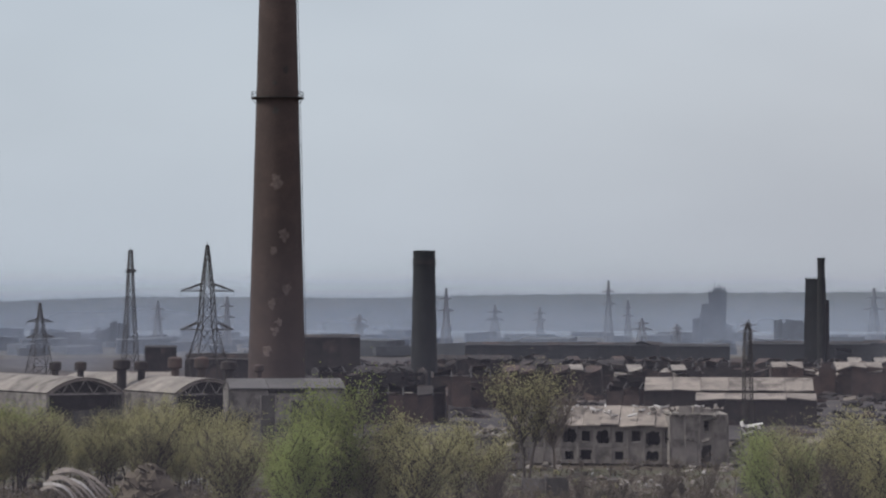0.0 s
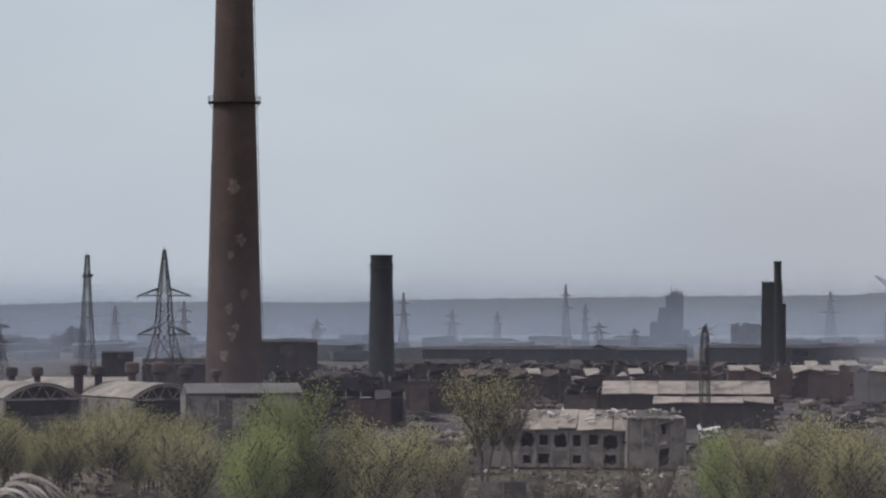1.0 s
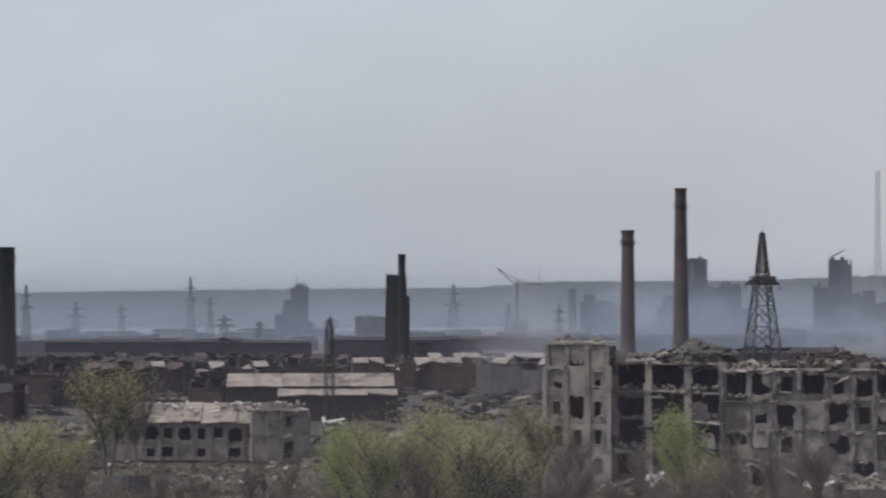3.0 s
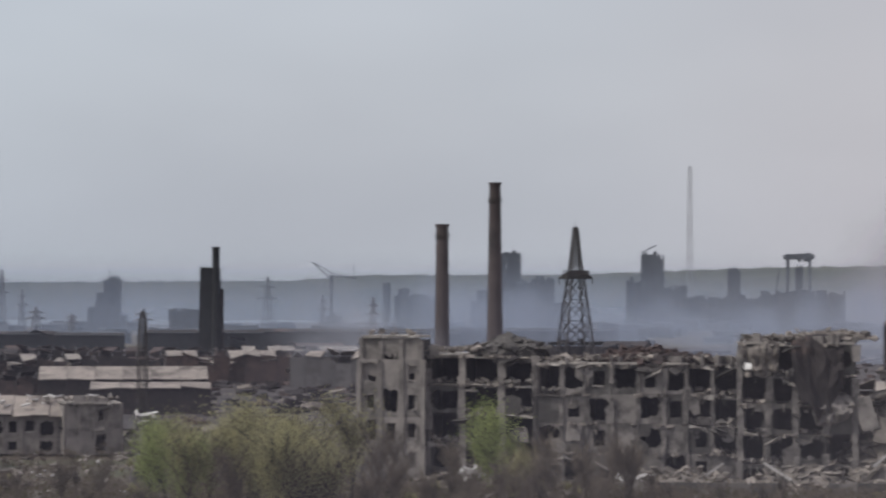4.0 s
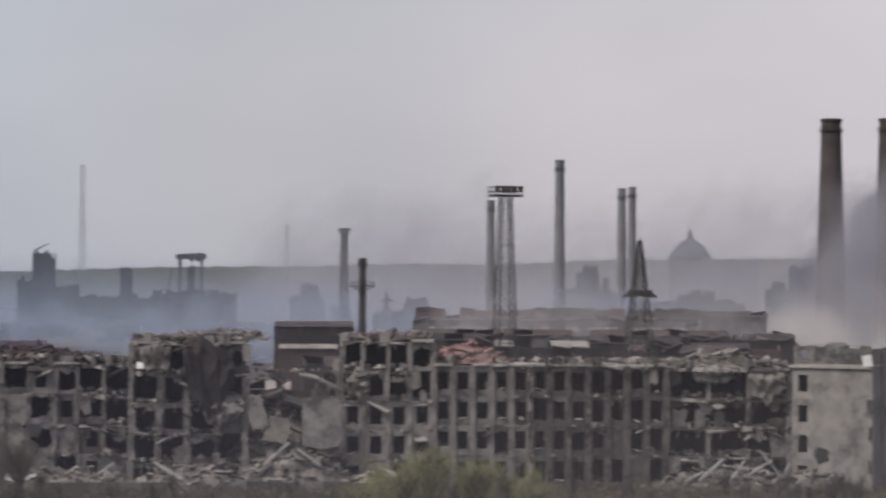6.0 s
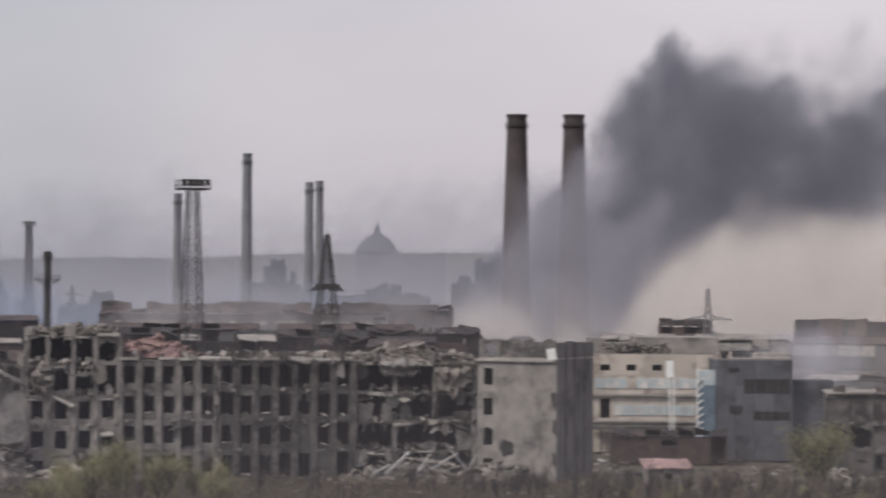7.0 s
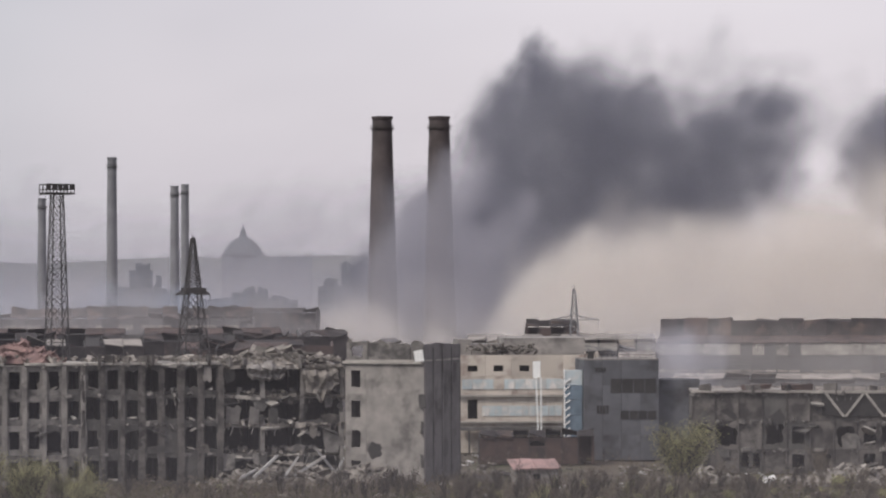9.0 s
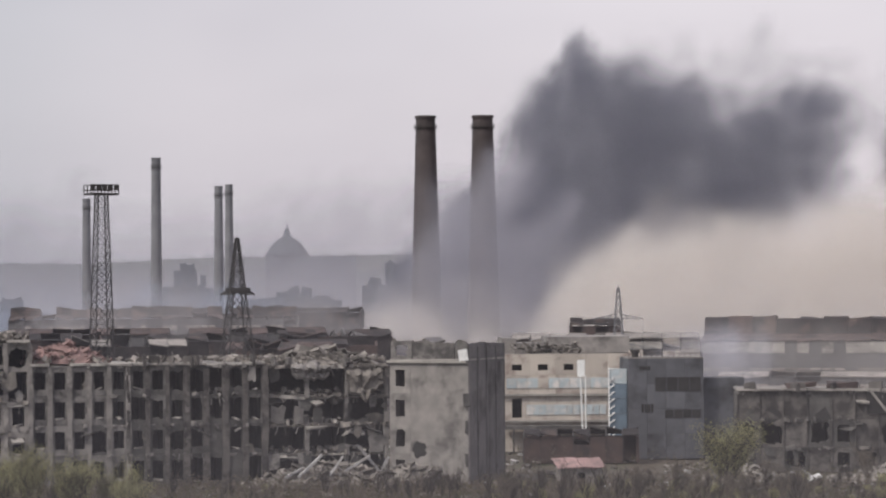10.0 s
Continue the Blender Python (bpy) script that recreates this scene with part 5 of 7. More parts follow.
def drape(parent, x0, x1, y, z, drop, material, label, seed):
    """A roof or floor slab that has folded down over the front: a sagging, torn sheet with thickness."""
    bm = bmesh.new()
    nu, nv = 14, 10
    faces = []
    for t in (0.0, 0.3):
        grid = []
        for j in range(nv + 1):
            v = j / nv
            row = []
            for i in range(nu + 1):
                u = i / nu
                tear = 0.55 + 0.6 * abs(fbm(u * 3.1, seed)) + 0.35 * math.sin(math.pi * u)
                fold = 1.6 * math.sin(min(1.0, v * 1.6) * math.pi / 2) + 0.7 * fbm(u * 4, v * 3, seed)
                px = x0 + (x1 - x0) * (u + 0.08 * fbm(v * 3, u * 3, seed + 4) * v)
                row.append(bm.verts.new((px, y + 2.2 - 1.5 * fold + t, z + 0.7 * math.sin(math.pi * u) * (1 - v) - drop * tear * v ** 1.4 + 0.4 * fbm(u * 5, v * 5, seed + 9) - t)))
            grid.append(row)
        faces.append(grid)
    for g, flip in ((faces[0], False), (faces[1], True)):
        for j in range(nv):
            for i in range(nu):
                f = (g[j][i], g[j][i + 1], g[j + 1][i + 1], g[j + 1][i])
                bm.faces.new(f[::-1] if flip else f)
    ring = [(0, i) for i in range(nu)] + [(j, nu) for j in range(nv)] + [(nv, i) for i in range(nu, 0, -1)] + [(j, 0) for j in range(nv, 0, -1)]
    for (a, b), (c, d) in zip(ring, ring[1:] + ring[:1]):
        bm.faces.new((faces[0][a][b], faces[1][a][b], faces[1][c][d], faces[0][c][d]))
    return part("collapsed_slab", bm, material, parent, label)


FRONT = 345.0
wing("stair end of the ruin, pale plaster pocked with holes", -64.3, -56.2, FRONT, 9, 15.5, ["hbw", "whw", "hww", "bbw", "wbw"], PLASTER, win=(0.42, 0.55), floor_h=3.6, debris=0.2, roof=False)
wing("upper stage of the ruin's stair end with two small windows", -64.0, -56.6, FRONT + 0.4, 8, 18.2, ["whw"], PLASTER, win=(0.4, 0.5), floor_h=2.7, debris=0.3, name="ruined_penthouse", roof=True)
burnt_wing = wing("burnt-out wing with open rooms and pale piers", -56.0, -42.0, FRONT + 2.2, 10, 16.0, ["ooo", "hoo", "ooh", "hoo", "hho"], SOOT, pier=0.55, pier_mat=PLASTER, floor_h=3.6, debris=1.6)
wing("long battered wing with knocked-out windows and brown roof rubble", -42.0, -16.8, FRONT, 11, 15.0, ["ohwhwhoo", "bwhbhwoo", "hbwbhbwo", "bhbwbhwb", "bwbbhbwb"], CONCRETE, pier=0.28, pier_mat=CONCRETE, win=(0.46, 0.55), sooty={(2, 0), (3, 0), (5, 1), (6, 2), (6, 1), (7, 2), (0, 1)}, debris=2.2)
gutted = wing("tall gutted wing, black inside, its front torn off", -16.8, -2.8, FRONT - 0.6, 11, 17.6, ["hooh", "ohoo", "ohob", "ooho", "hooh"], SOOT, pier=0.42, pier_mat=CONCRETE, floor_h=3.65, debris=2.0)
wing("remains of a collapsed wing under hanging slabs", -2.8, 9.0, FRONT + 3.0, 8, 14.4, ["....h", ".oo.h", "ohobh", "hohob"], CONCRETE, pier=0.22, floor_h=3.6, debris=2.8, roof=False)
corner = wing("corner wing with big torn upper rooms over rows of windows", 9.0, 20.4, FRONT, 11, 18.0, ["oooh", "ohoo", "wwww", "wwww", "whww"], PLASTER, pier=0.32, pier_mat=PLASTER, win=(0.5, 0.6), debris=1.8)
wing("four-storey wing with rows of empty window openings between piers", 20.4, 32.4, FRONT, 11, 15.0, ["wwwww", "wwwww", "wwwhw", "wwhww"], CONCRETE, pier=0.34, pier_mat=PLASTER, win=(0.54, 0.58), sooty={(4, 0), (4, 1), (3, 2)}, debris=0.8)
wing("scorched four-storey wing with black window openings", 32.4, 39.6, FRONT, 11, 15.0, ["wwh", "hww", "wwh", "www"], SOOT, pier=0.3, pier_mat=SMOKED, win=(0.56, 0.62), debris=0.9)
wing("burnt four-storey wing with a torn roof edge", 39.6, 49.3, FRONT, 11, 15.0, ["hohw", "whww", "wbwh", "wwbw"], SOOT, pier=0.42, pier_mat=SMOKED, win=(0.6, 0.74), debris=1.2)
frame_wing = wing("open concrete frame, its front walls gone, floors strewn with rubble", 49.3, 64.9, FRONT + 0.6, 11, 14.8, ["ooo", "ooh", "ooo", "hoo"], SOOT, pier=0.3, pier_mat=CONCRETE, debris=2.6)


drape(gutted, -0.6, 5.6, -0.9, 18.2, 8.6, BURNT, "roof slab folded down over the front like a curtain", 3)
drape(gutted, -6.6, -2.2, -0.6, 17.6, 3.4, DEBRIS, "torn roof slab sagging over the top floor", 8)
drape(gutted, 2.0, 6.8, -0.6, 11.2, 3.2, CONCRETE, "floor slab hanging over the room below", 12)
drape(burnt_wing, 0.5, 6.6, 0.4, 17.6, 2.6, SOOT, "burnt roof slab sagging over the top floor", 15)
drape(corner, -5.2, -2.2, -0.4, 14.2, 2.8, DEBRIS, "broken floor slab sagging out of the front", 26)
drape(frame_wing, 2.6, 7.2, -0.4, 14.6, 3.4, DEBRIS, "splintered roof slab sagging over the top floor", 31)
drape(frame_wing, -4.4, 0.4, -0.4, 14.9, 1.8, CONCRETE, "splintered roof slab sagging over the top floor", 36)


# Stair tower's right side: its shade is put into this darker grey.
SIDE = surface("weathered grey concrete, shaded side", (0.17, 0.162, 0.16), (0.11, 0.105, 0.105), 0.3, stain=(0.06, 0.057, 0.056), stain_amount=0.5, stain_scale=0.2)


def stair_tower():
    t = thing("stair_tower", "tall pale concrete stair tower with one column of windows", "ruined building", 64.9, FRONT - 1.0, 0, -33)
    w, d, h = 10.5, 13.3, 15.0
    for i in range(4):
        part("wall_panel", holed_panel(0.0, 2.8, i * 3.75 + 0.01, (i + 1) * 3.75 - 0.01, 0, 0.4, 1.25, 2.1, 0.06 if i != 1 else 0.14), PLASTER, t)
    bm = bmesh.new()
    v = box(bm, 2.82, w, 0, 0.4, 0, h, 0.0)
    part("front_wall", bm, PLASTER, t, "blank pale plaster wall with a stain")
    # Flat near-black disc on the whole wall paints a shell hole's shaded depth.
    part("blast_hole", ragged_disc(3.9, 4.2, 1.0), INNER, t, "near-black disc for a shell hole's shaded depth")
    for y0, y1 in ((0.42, 3.2), (3.3, 6.4), (6.5, 9.8), (9.9, d)):
        bm = bmesh.new()
        box(bm, w - 0.4, w, y0, y1, 0, h + 2.5 + rng.uniform(-0.2, 0.1), 0.03)
        part("side_wall", bm, SIDE, t)
        if y0 > 0.5:
            bm = bmesh.new()
            box(bm, w - 0.1, w + 0.15, y0 - 0.18, y0 + 0.1, 0, h + 2, 0.01)
            part("rib", bm, SIDE, t)
    bm = bmesh.new()
    box(bm, 0, 0.4, 0.42, d, 0, h)
    part("side_wall", bm, PLASTER, t)
    bm = bmesh.new()
    box(bm, 0, w, d - 0.4, d - 0.01, 0, h)
    part("back_wall", bm, SOOT, t)
    bm = bmesh.new()
    box(bm, -0.3, w - 0.2, -0.35, 0.4, h + 0.005, h + 0.3, 0.03)
    part("cornice", bm, SLAB, t)
    bm = bmesh.new()
    box(bm, 0, w, 0.1, d, h + 0.31, h + 0.5, 0.02)
    part("roof_slab", bm, SLAB, t)
    part("upper_wall", holed_panel(0.1, 2.9, h + 0.5, h + 2.7, 0.2, 0.35, 1.5, 1.4, 0.2), CONCRETE, t)
    for x0, x1, z in ((3.0, 6.0, 2.6), (6.05, 8.6, 2.5), (8.7, 10.3, 2.7)):
        bm = bmesh.new()
        box(bm, x0, x1, 0.2, 0.55, h + 0.5, h + z, 0.08)
        part("upper_wall", bm, CONCRETE, t)
    bm = bmesh.new()
    for k in range(16):
        chunk(bm, rng.uniform(0.3, w - 0.3), rng.uniform(0.4, 4), h + 2.6 + rng.uniform(-0.15, 0.2), rng.uniform(0.3, 1.1), 0.4, rng.uniform(0.15, 0.4), 0.3)
    ob = part("roof_rubble", bm, DEBRIS, t)
    ob["kind"] = "stuff"
    bm = bmesh.new()
    chunk(bm, w - 0.6, -0.2, h + 1.0, 1.1, 0.1, 1.4, 0.3)
    part("torn_sheet", bm, WHITE, t, "torn white sheet at the corner")
    for z in (2, 6.1, 9.4):
        bm = bmesh.new()
        chunk(bm, w - 0.2, -0.15, z + 1, 0.8, 0.3, 1.6, 0.15)
        part("corner_gash", bm, SOOT, t, "dark gash in the corner")


def ragged_disc(x, z, r):
    bm = bmesh.new()
    n = 14
    c = bm.verts.new((x, -0.03, z))
    rim = [bm.verts.new((x + r * rng.uniform(0.75, 1.2) * math.cos(2 * math.pi * k / n), -0.012, z + r * rng.uniform(0.75, 1.2) * math.sin(2 * math.pi * k / n))) for k in range(n)]
    for k in range(n):
        bm.faces.new((c, rim[k], rim[(k + 1) % n]))
    return bm


stair_tower()


def heap(x, y, rx, ry, h, material, label, n, big=0.2, seed=1, z=0.0, turn=0.0):
    """A rubble heap: an earthy core under a crust of separate lumps, slabs and beams."""
    r = random.Random(seed)
    bm = bmesh.new()
    rows = []
    for j in range(7):
        f = j / 6
        rows.append([bm.verts.new((rx * (1 - f) * math.cos(a) * r.uniform(0.85, 1.1), ry * (1 - f) * math.sin(a) * r.uniform(0.85, 1.1), h * 0.85 * (1 - (1 - f) ** 1.7) - 0.05 + r.uniform(-0.1, 0.1) * h * f)) for a in (2 * math.pi * i / 18 for i in range(18))])
    for lo, hi in zip(rows, rows[1:]):
        for i in range(18):
            bm.faces.new((lo[i], lo[(i + 1) % 18], hi[(i + 1) % 18], hi[i]))
    for k in range(n):
        a, q = r.uniform(0, 6.28), r.random() ** 0.6
        lie = h * 0.85 * (1 - q ** 1.7)
        s = r.uniform(0.8, 2.6) if r.random() < big else r.uniform(0.2, 0.8)
        chunk(bm, rx * q * math.cos(a), ry * q * math.sin(a), lie + 0.1, s, s * r.uniform(0.2, 0.7), r.uniform(0.1, 0.4), 0.7)
    solo("rubble_heap", bm, material, label, "rubble", (x, y, z), turn, kind="stuff", group="rubble heaps")


heap(3.0, FRONT - 1, 8, 5, 5.5, DEBRIS, "tall heap of rubble where a wing fell", 340, 0.25, 2)
state = rng.getstate()
heap(1.5, FRONT + 3.5, 7.5, 4.5, 12.5, DEBRIS, "steep pile of broken floors filling the gap between wings", 520, 0.3, 31)
heap(7.0, FRONT + 2.5, 4.5, 4, 9.5, SOOT, "sooty broken floors piled against the corner wing", 220, 0.35, 32)
rng.setstate(state)
heap(-9, FRONT - 4, 9, 4, 3.0, DEBRIS, "rubble spilled before the gutted wing", 220, 0.2, 3)
heap(-24, FRONT - 4, 10, 4, 2.6, DEBRIS, "rubble spilled before the battered wing", 220, 0.2, 4)
heap(-48, FRONT - 3, 9, 4, 2.4, DEBRIS, "rubble spilled before the burnt wing", 180, 0.2, 5)
heap(14, FRONT - 4, 8, 4, 2.2, PALEHEAP, "pale rubble at the corner wing's foot", 180, 0.2, 6)
heap(57, FRONT - 4, 11, 4, 3.0, DEBRIS, "high heap of pale slabs and beams below the open frame", 320, 0.35, 7)
heap(66, FRONT - 8, 6, 3, 3.0, DEBRIS, "rubble at the stair tower's foot", 160, 0.25, 8)
heap(25, FRONT + 4.5, 5.5, 3.5, 2.6, BRICK_RED, "red brick rubble lying on the wing's roof", 130, 0.2, 9, z=15.3)
heap(-6, FRONT + 4, 6, 4, 0.9, DEBRIS, "grey rubble lying on the gutted wing's roof", 260, 0.15, 21, z=18.2)
heap(-28, FRONT + 4, 9, 4, 1.8, RUST, "rusty sheets and rubble on the battered wing's roof", 320, 0.2, 22, z=15.2)
heap(-46, FRONT + 6, 5, 4, 2.4, SOOT, "burnt collapsed roof on the open wing", 90, 0.5, 23, z=16.2)
heap(57, FRONT + 5, 7, 4, 2.0, DEBRIS, "splintered beams and slabs on the open frame's roof", 300, 0.2, 24, z=15.0)
heap(15, FRONT + 5, 5, 4, 0.9, DEBRIS, "rubble on the corner wing's roof", 200, 0.15, 25, z=18.2)
heap(-150.6, 293.6, 4.5, 4, 5.6, EARTH, "heap of brown earth and bricks", 90, 0.1, 10)
heap(*spot(21.0, 352), 9, 4, 2.2, DEBRIS, "grey rubble before the burnt two-storey block", 160, 0.25, 12)
heap(*spot(18.0, 350), 6, 3, 1.8, PALEHEAP, "pale rubble before the burnt two-storey block", 120, 0.25, 13)
heap(*spot(-14.9, 425), 6, 4, 3.8, PALEHEAP, "pale broken slabs beside the roofless house", 90, 0.35, 14)


def slab_piece(x, y, z, w, d, h, tilt, label, material=SLAB):
    """A broken slab: a ragged outline, some thickness, bent bars along its edge."""
    bm = bmesh.new()
    n = 16
    flat = d > h
    long, thick = (d, h) if flat else (h, d)
    front, rear = [], []
    for k in range(n):
        a = 2 * math.pi * k / n
        c, s = math.cos(a), math.sin(a)
        e = (abs(c) ** 14 + abs(s) ** 14) ** (-1 / 14) * rng.uniform(0.84, 1.04)
        p = (c * e * w / 2, s * e * long / 2)
        for loop, t in ((front, -thick / 2), (rear, thick / 2)):
            loop.append(bm.verts.new((p[0], p[1], t) if flat else (p[0], t, p[1])))
    bm.faces.new(front)
    bm.faces.new(rear[::-1])
    for k in range(n):
        j = (k + 1) % n
        bm.faces.new((front[j], front[k], rear[k], rear[j]))
    for k in range(0, n, 2):
        p = front[k].co.copy()
        bar(bm, p * 0.9, p * 1.12 + Vector((rng.uniform(-0.2, 0.2), rng.uniform(-0.2, 0.2), rng.uniform(-0.3, 0.1))), 0.04, 3)
    ob = solo("wall_slab", bm, material, label, "wall slab")
    ob.matrix_basis = pose(x, y, z, *tilt)


slab_piece(6.6, FRONT - 3.0, 8.0, 5.0, 0.4, 6.6, (-14, 5, 14), "big grey wall slab leaning on the rubble heap", CONCRETE)
slab_piece(1.2, FRONT - 1.5, 7.0, 3.0, 0.35, 3.6, (-30, 12, -10), "tilted broken wall slab on the rubble heap", DEBRIS)
slab_piece(-1.4, FRONT - 1.0, 9.2, 2.2, 0.35, 4.6, (-16, -14, 8), "tilted broken wall slab on the rubble heap", CONCRETE)
slab_piece(3.6, FRONT + 1.4, 10.4, 4.4, 2.6, 0.35, (25, 18, 20), "floor slab hanging in the gap", SOOT)
slab_piece(0.4, FRONT + 1.6, 11.6, 3.4, 2.2, 0.3, (20, -15, -20), "floor slab hanging in the gap", DEBRIS)
slab_piece(7.6, FRONT + 0.8, 12.6, 2.8, 2.0, 0.3, (15, 25, 10), "floor slab hanging in the gap", CONCRETE)
slab_piece(-15.6, FRONT - 1.1, 14.9, 1.2, 0.3, 0.9, (-20, 5, 0), "small bright sheet catching the light", WHITE)


def bent_sheets():
    """Roof sheets torn loose along one edge, fanned out and drooping to the ground."""
    x, y = spot(-28.75, 330)
    t = thing("bent_sheet_roof", "twisted pale roof sheets lying in the scrub", "wreckage", x, y, 0, 28)
    for k in range(9):
        bm = bmesh.new()
        rows = []
        sag = 0.35 * math.sin(k * 2.3)
        for i in range(9):
            f = i / 8
            cx = -3.4 + 0.22 * k + f * (3.6 + 0.42 * k)
            cz = (1.9 + 0.26 * k + sag) * math.cos(1.5 * f ** 1.3) + 0.5 * math.sin(3.1 * f) + 0.12 * math.sin(k * 1.7 + i) + 0.15
            cy = -1.6 + 0.42 * k - f * 1.3
            rows.append([bm.verts.new((cx, cy + s * 0.24, cz + s * 0.16 + dz)) for s, dz in ((-1, 0), (0, 0.12), (1, 0), (1, -0.06), (0, 0.06), (-1, -0.06))])
        for lo, hi in zip(rows, rows[1:]):
            for i in range(6):
                bm.faces.new((lo[i], lo[(i + 1) % 6], hi[(i + 1) % 6], hi[i]))
        part("sheet", bm, PALE if k % 4 == 1 else DUSTY, t)


bent_sheets()


def small_wreck(bearing, distance, z, label, seed):
    r = random.Random(seed)
    x, y = spot(bearing, distance)
    t = thing("sheet_wreckage", label, "wreckage", x, y, 0, 0, group="pale sheet wreckage")
    for k in range(7):
        bm = bmesh.new()
        chunk(bm, r.uniform(-1.6, 1.6), r.uniform(-1, 1), z + r.uniform(-0.9, 0.9), r.uniform(1.2, 2.6), r.uniform(0.4, 0.9), 0.06, 0.8)
        part("sheet", bm, WHITE if k % 2 else PALE, t)
    bm = bmesh.new()
    for k in range(5):
        bar(bm, (r.uniform(-1.5, 1.5), 0, 0), (r.uniform(-1.5, 1.5), 0, z), 0.1)
    part("frame", bm, STEEL, t)


small_wreck(-14.89, 430, 4.8, "white crumpled sheets on a bent frame", 1)
small_wreck(-27.6, 345, 1.2, "pale crumpled sheets in the scrub", 2)
small_wreck(-4.9, 338, 1.3, "pale crumpled sheets before the ruin", 3)
small_wreck(-8.2, 338, 1.6, "pale crumpled sheets before the ruin", 4)
small_wreck(19.0, 345, 0.9, "white crumpled sheets before the burnt block", 5)


def fallen_beam(x, y, z, length, tilt):
    bm = bmesh.new()
    bar(bm, (-length / 2, 0, 0), (length / 2, 0, 0), 0.2, 4)
    ob = solo("fallen_beam", bm, PALE, "pale fallen concrete beam on the rubble", "beam", group="fallen beams")
    ob.matrix_basis = pose(x, y, z, *tilt)


for x, y, z, length, tilt in ((54, -6, 2.6, 4.2, (0, -38, 20)), (57, -6.5, 2.4, 3.4, (0, -55, -10)), (59.5, -6, 2.6, 4.6, (0, -30, 5)), (61.5, -5.5, 3.2, 3.6, (0, 48, 15)), (52, -6, 1.8, 3.0, (0, -20, 30)), (63, -6, 2.2, 3.2, (0, -60, 0)), (-20, -5, 2.2, 3.6, (0, -35, 10)), (-12, -6, 2.4, 4, (0, 30, -15)), (1, -5, 4.4, 4.2, (0, -40, 10)), (5, -5, 4, 3.4, (0, 35, 0)), (-46, -5, 2.0, 3.6, (0, -30, 12))):
    fallen_beam(x, FRONT + y, z, length, tilt)


# ---- the broken house on the near side of the works ----
def broken_house():
    t = wing("low pale house with rows of window holes and a caved-in roof", 0, 30, 0, 12, 5.6, ["hwwhwhwwhwhb", "hbbwhbwbhbbb"], PLASTER, at=(-17.75, 420), turn=-4, floor_h=3.2, pier=0.16, win=(0.5, 0.55), name="broken_house", roof=False, debris=0.6, group="broken houses")
    for i in range(10):
        for side in (0, 1):
            if rng.random() < (0.16 if i < 8 else 0.6):
                continue
            bm = bmesh.new()
            x0 = -15 + 2.7 * i
            ya, yb, za, zb = (-0.7, 6, 5.7, 8.3) if side == 0 else (6, 12.4, 8.3, 5.8)
            dz = rng.uniform(-0.7, 0.25)
            vs = [(x0, ya, za + dz), (x0 + 2.66, ya, za + dz * 0.4), (x0 + 2.66, yb, zb + dz * 0.3), (x0, yb, zb)]
            lo = [bm.verts.new(p) for p in vs]
            hi = [bm.verts.new((p[0], p[1], p[2] + 0.16)) for p in vs]
            bm.faces.new(lo[::-1])
            bm.faces.new(hi)
            for k in range(4):
                bm.faces.new((lo[k], lo[(k + 1) % 4], hi[(k + 1) % 4], hi[k]))
            part("roof_sheet", bm, DUSTY if side == 0 else ROOF, t)
    bm = bmesh.new()
    v = [bm.verts.new((15.2, y, z)) for y, z in ((0, 0), (12, 0), (12, 6.2), (7.5, 8.8), (4, 8.2), (0, 6.3))]
    v2 = [bm.verts.new((15.6, p.co.y, p.co.z)) for p in v]
    bm.faces.new(v[::-1])
    bm.faces.new(v2)
    for k in range(6):
        bm.faces.new((v[k], v[(k + 1) % 6], v2[(k + 1) % 6], v2[k]))
    part("gable_wall", bm, CONCRETE, t)
    bm = bmesh.new()
    for k in range(70):
        chunk(bm, rng.uniform(-14, 15), rng.uniform(0.5, 8), 8.3 + rng.uniform(-1.6, 0.3), rng.uniform(0.3, 1.6), rng.uniform(0.2, 0.8), 0.2, 0.4)
    ob = part("roof_rubble", bm, PALE, t, "pale sheets and boards strewn over the roof")
    ob["kind"] = "stuff"


broken_house()
wing("grey gable block with small windows beside the broken house", 0, 8.5, 0, 9, 7.5, ["bbwb", "bbhb"], PLASTER, at=(-15.95, 416), turn=8, floor_h=3.6, pier=0.15, win=(0.35, 0.5), name="broken_house", debris=1.0, group="broken houses")
wing("small broken pale house with one dark doorway", 0, 9, 0, 8, 4.8, ["wbh", "bwb"], PLASTER, at=(-20.2, 405), turn=5, floor_h=3.2, pier=0.15, win=(0.4, 0.6), name="broken_house", debris=1.6, group="broken houses")


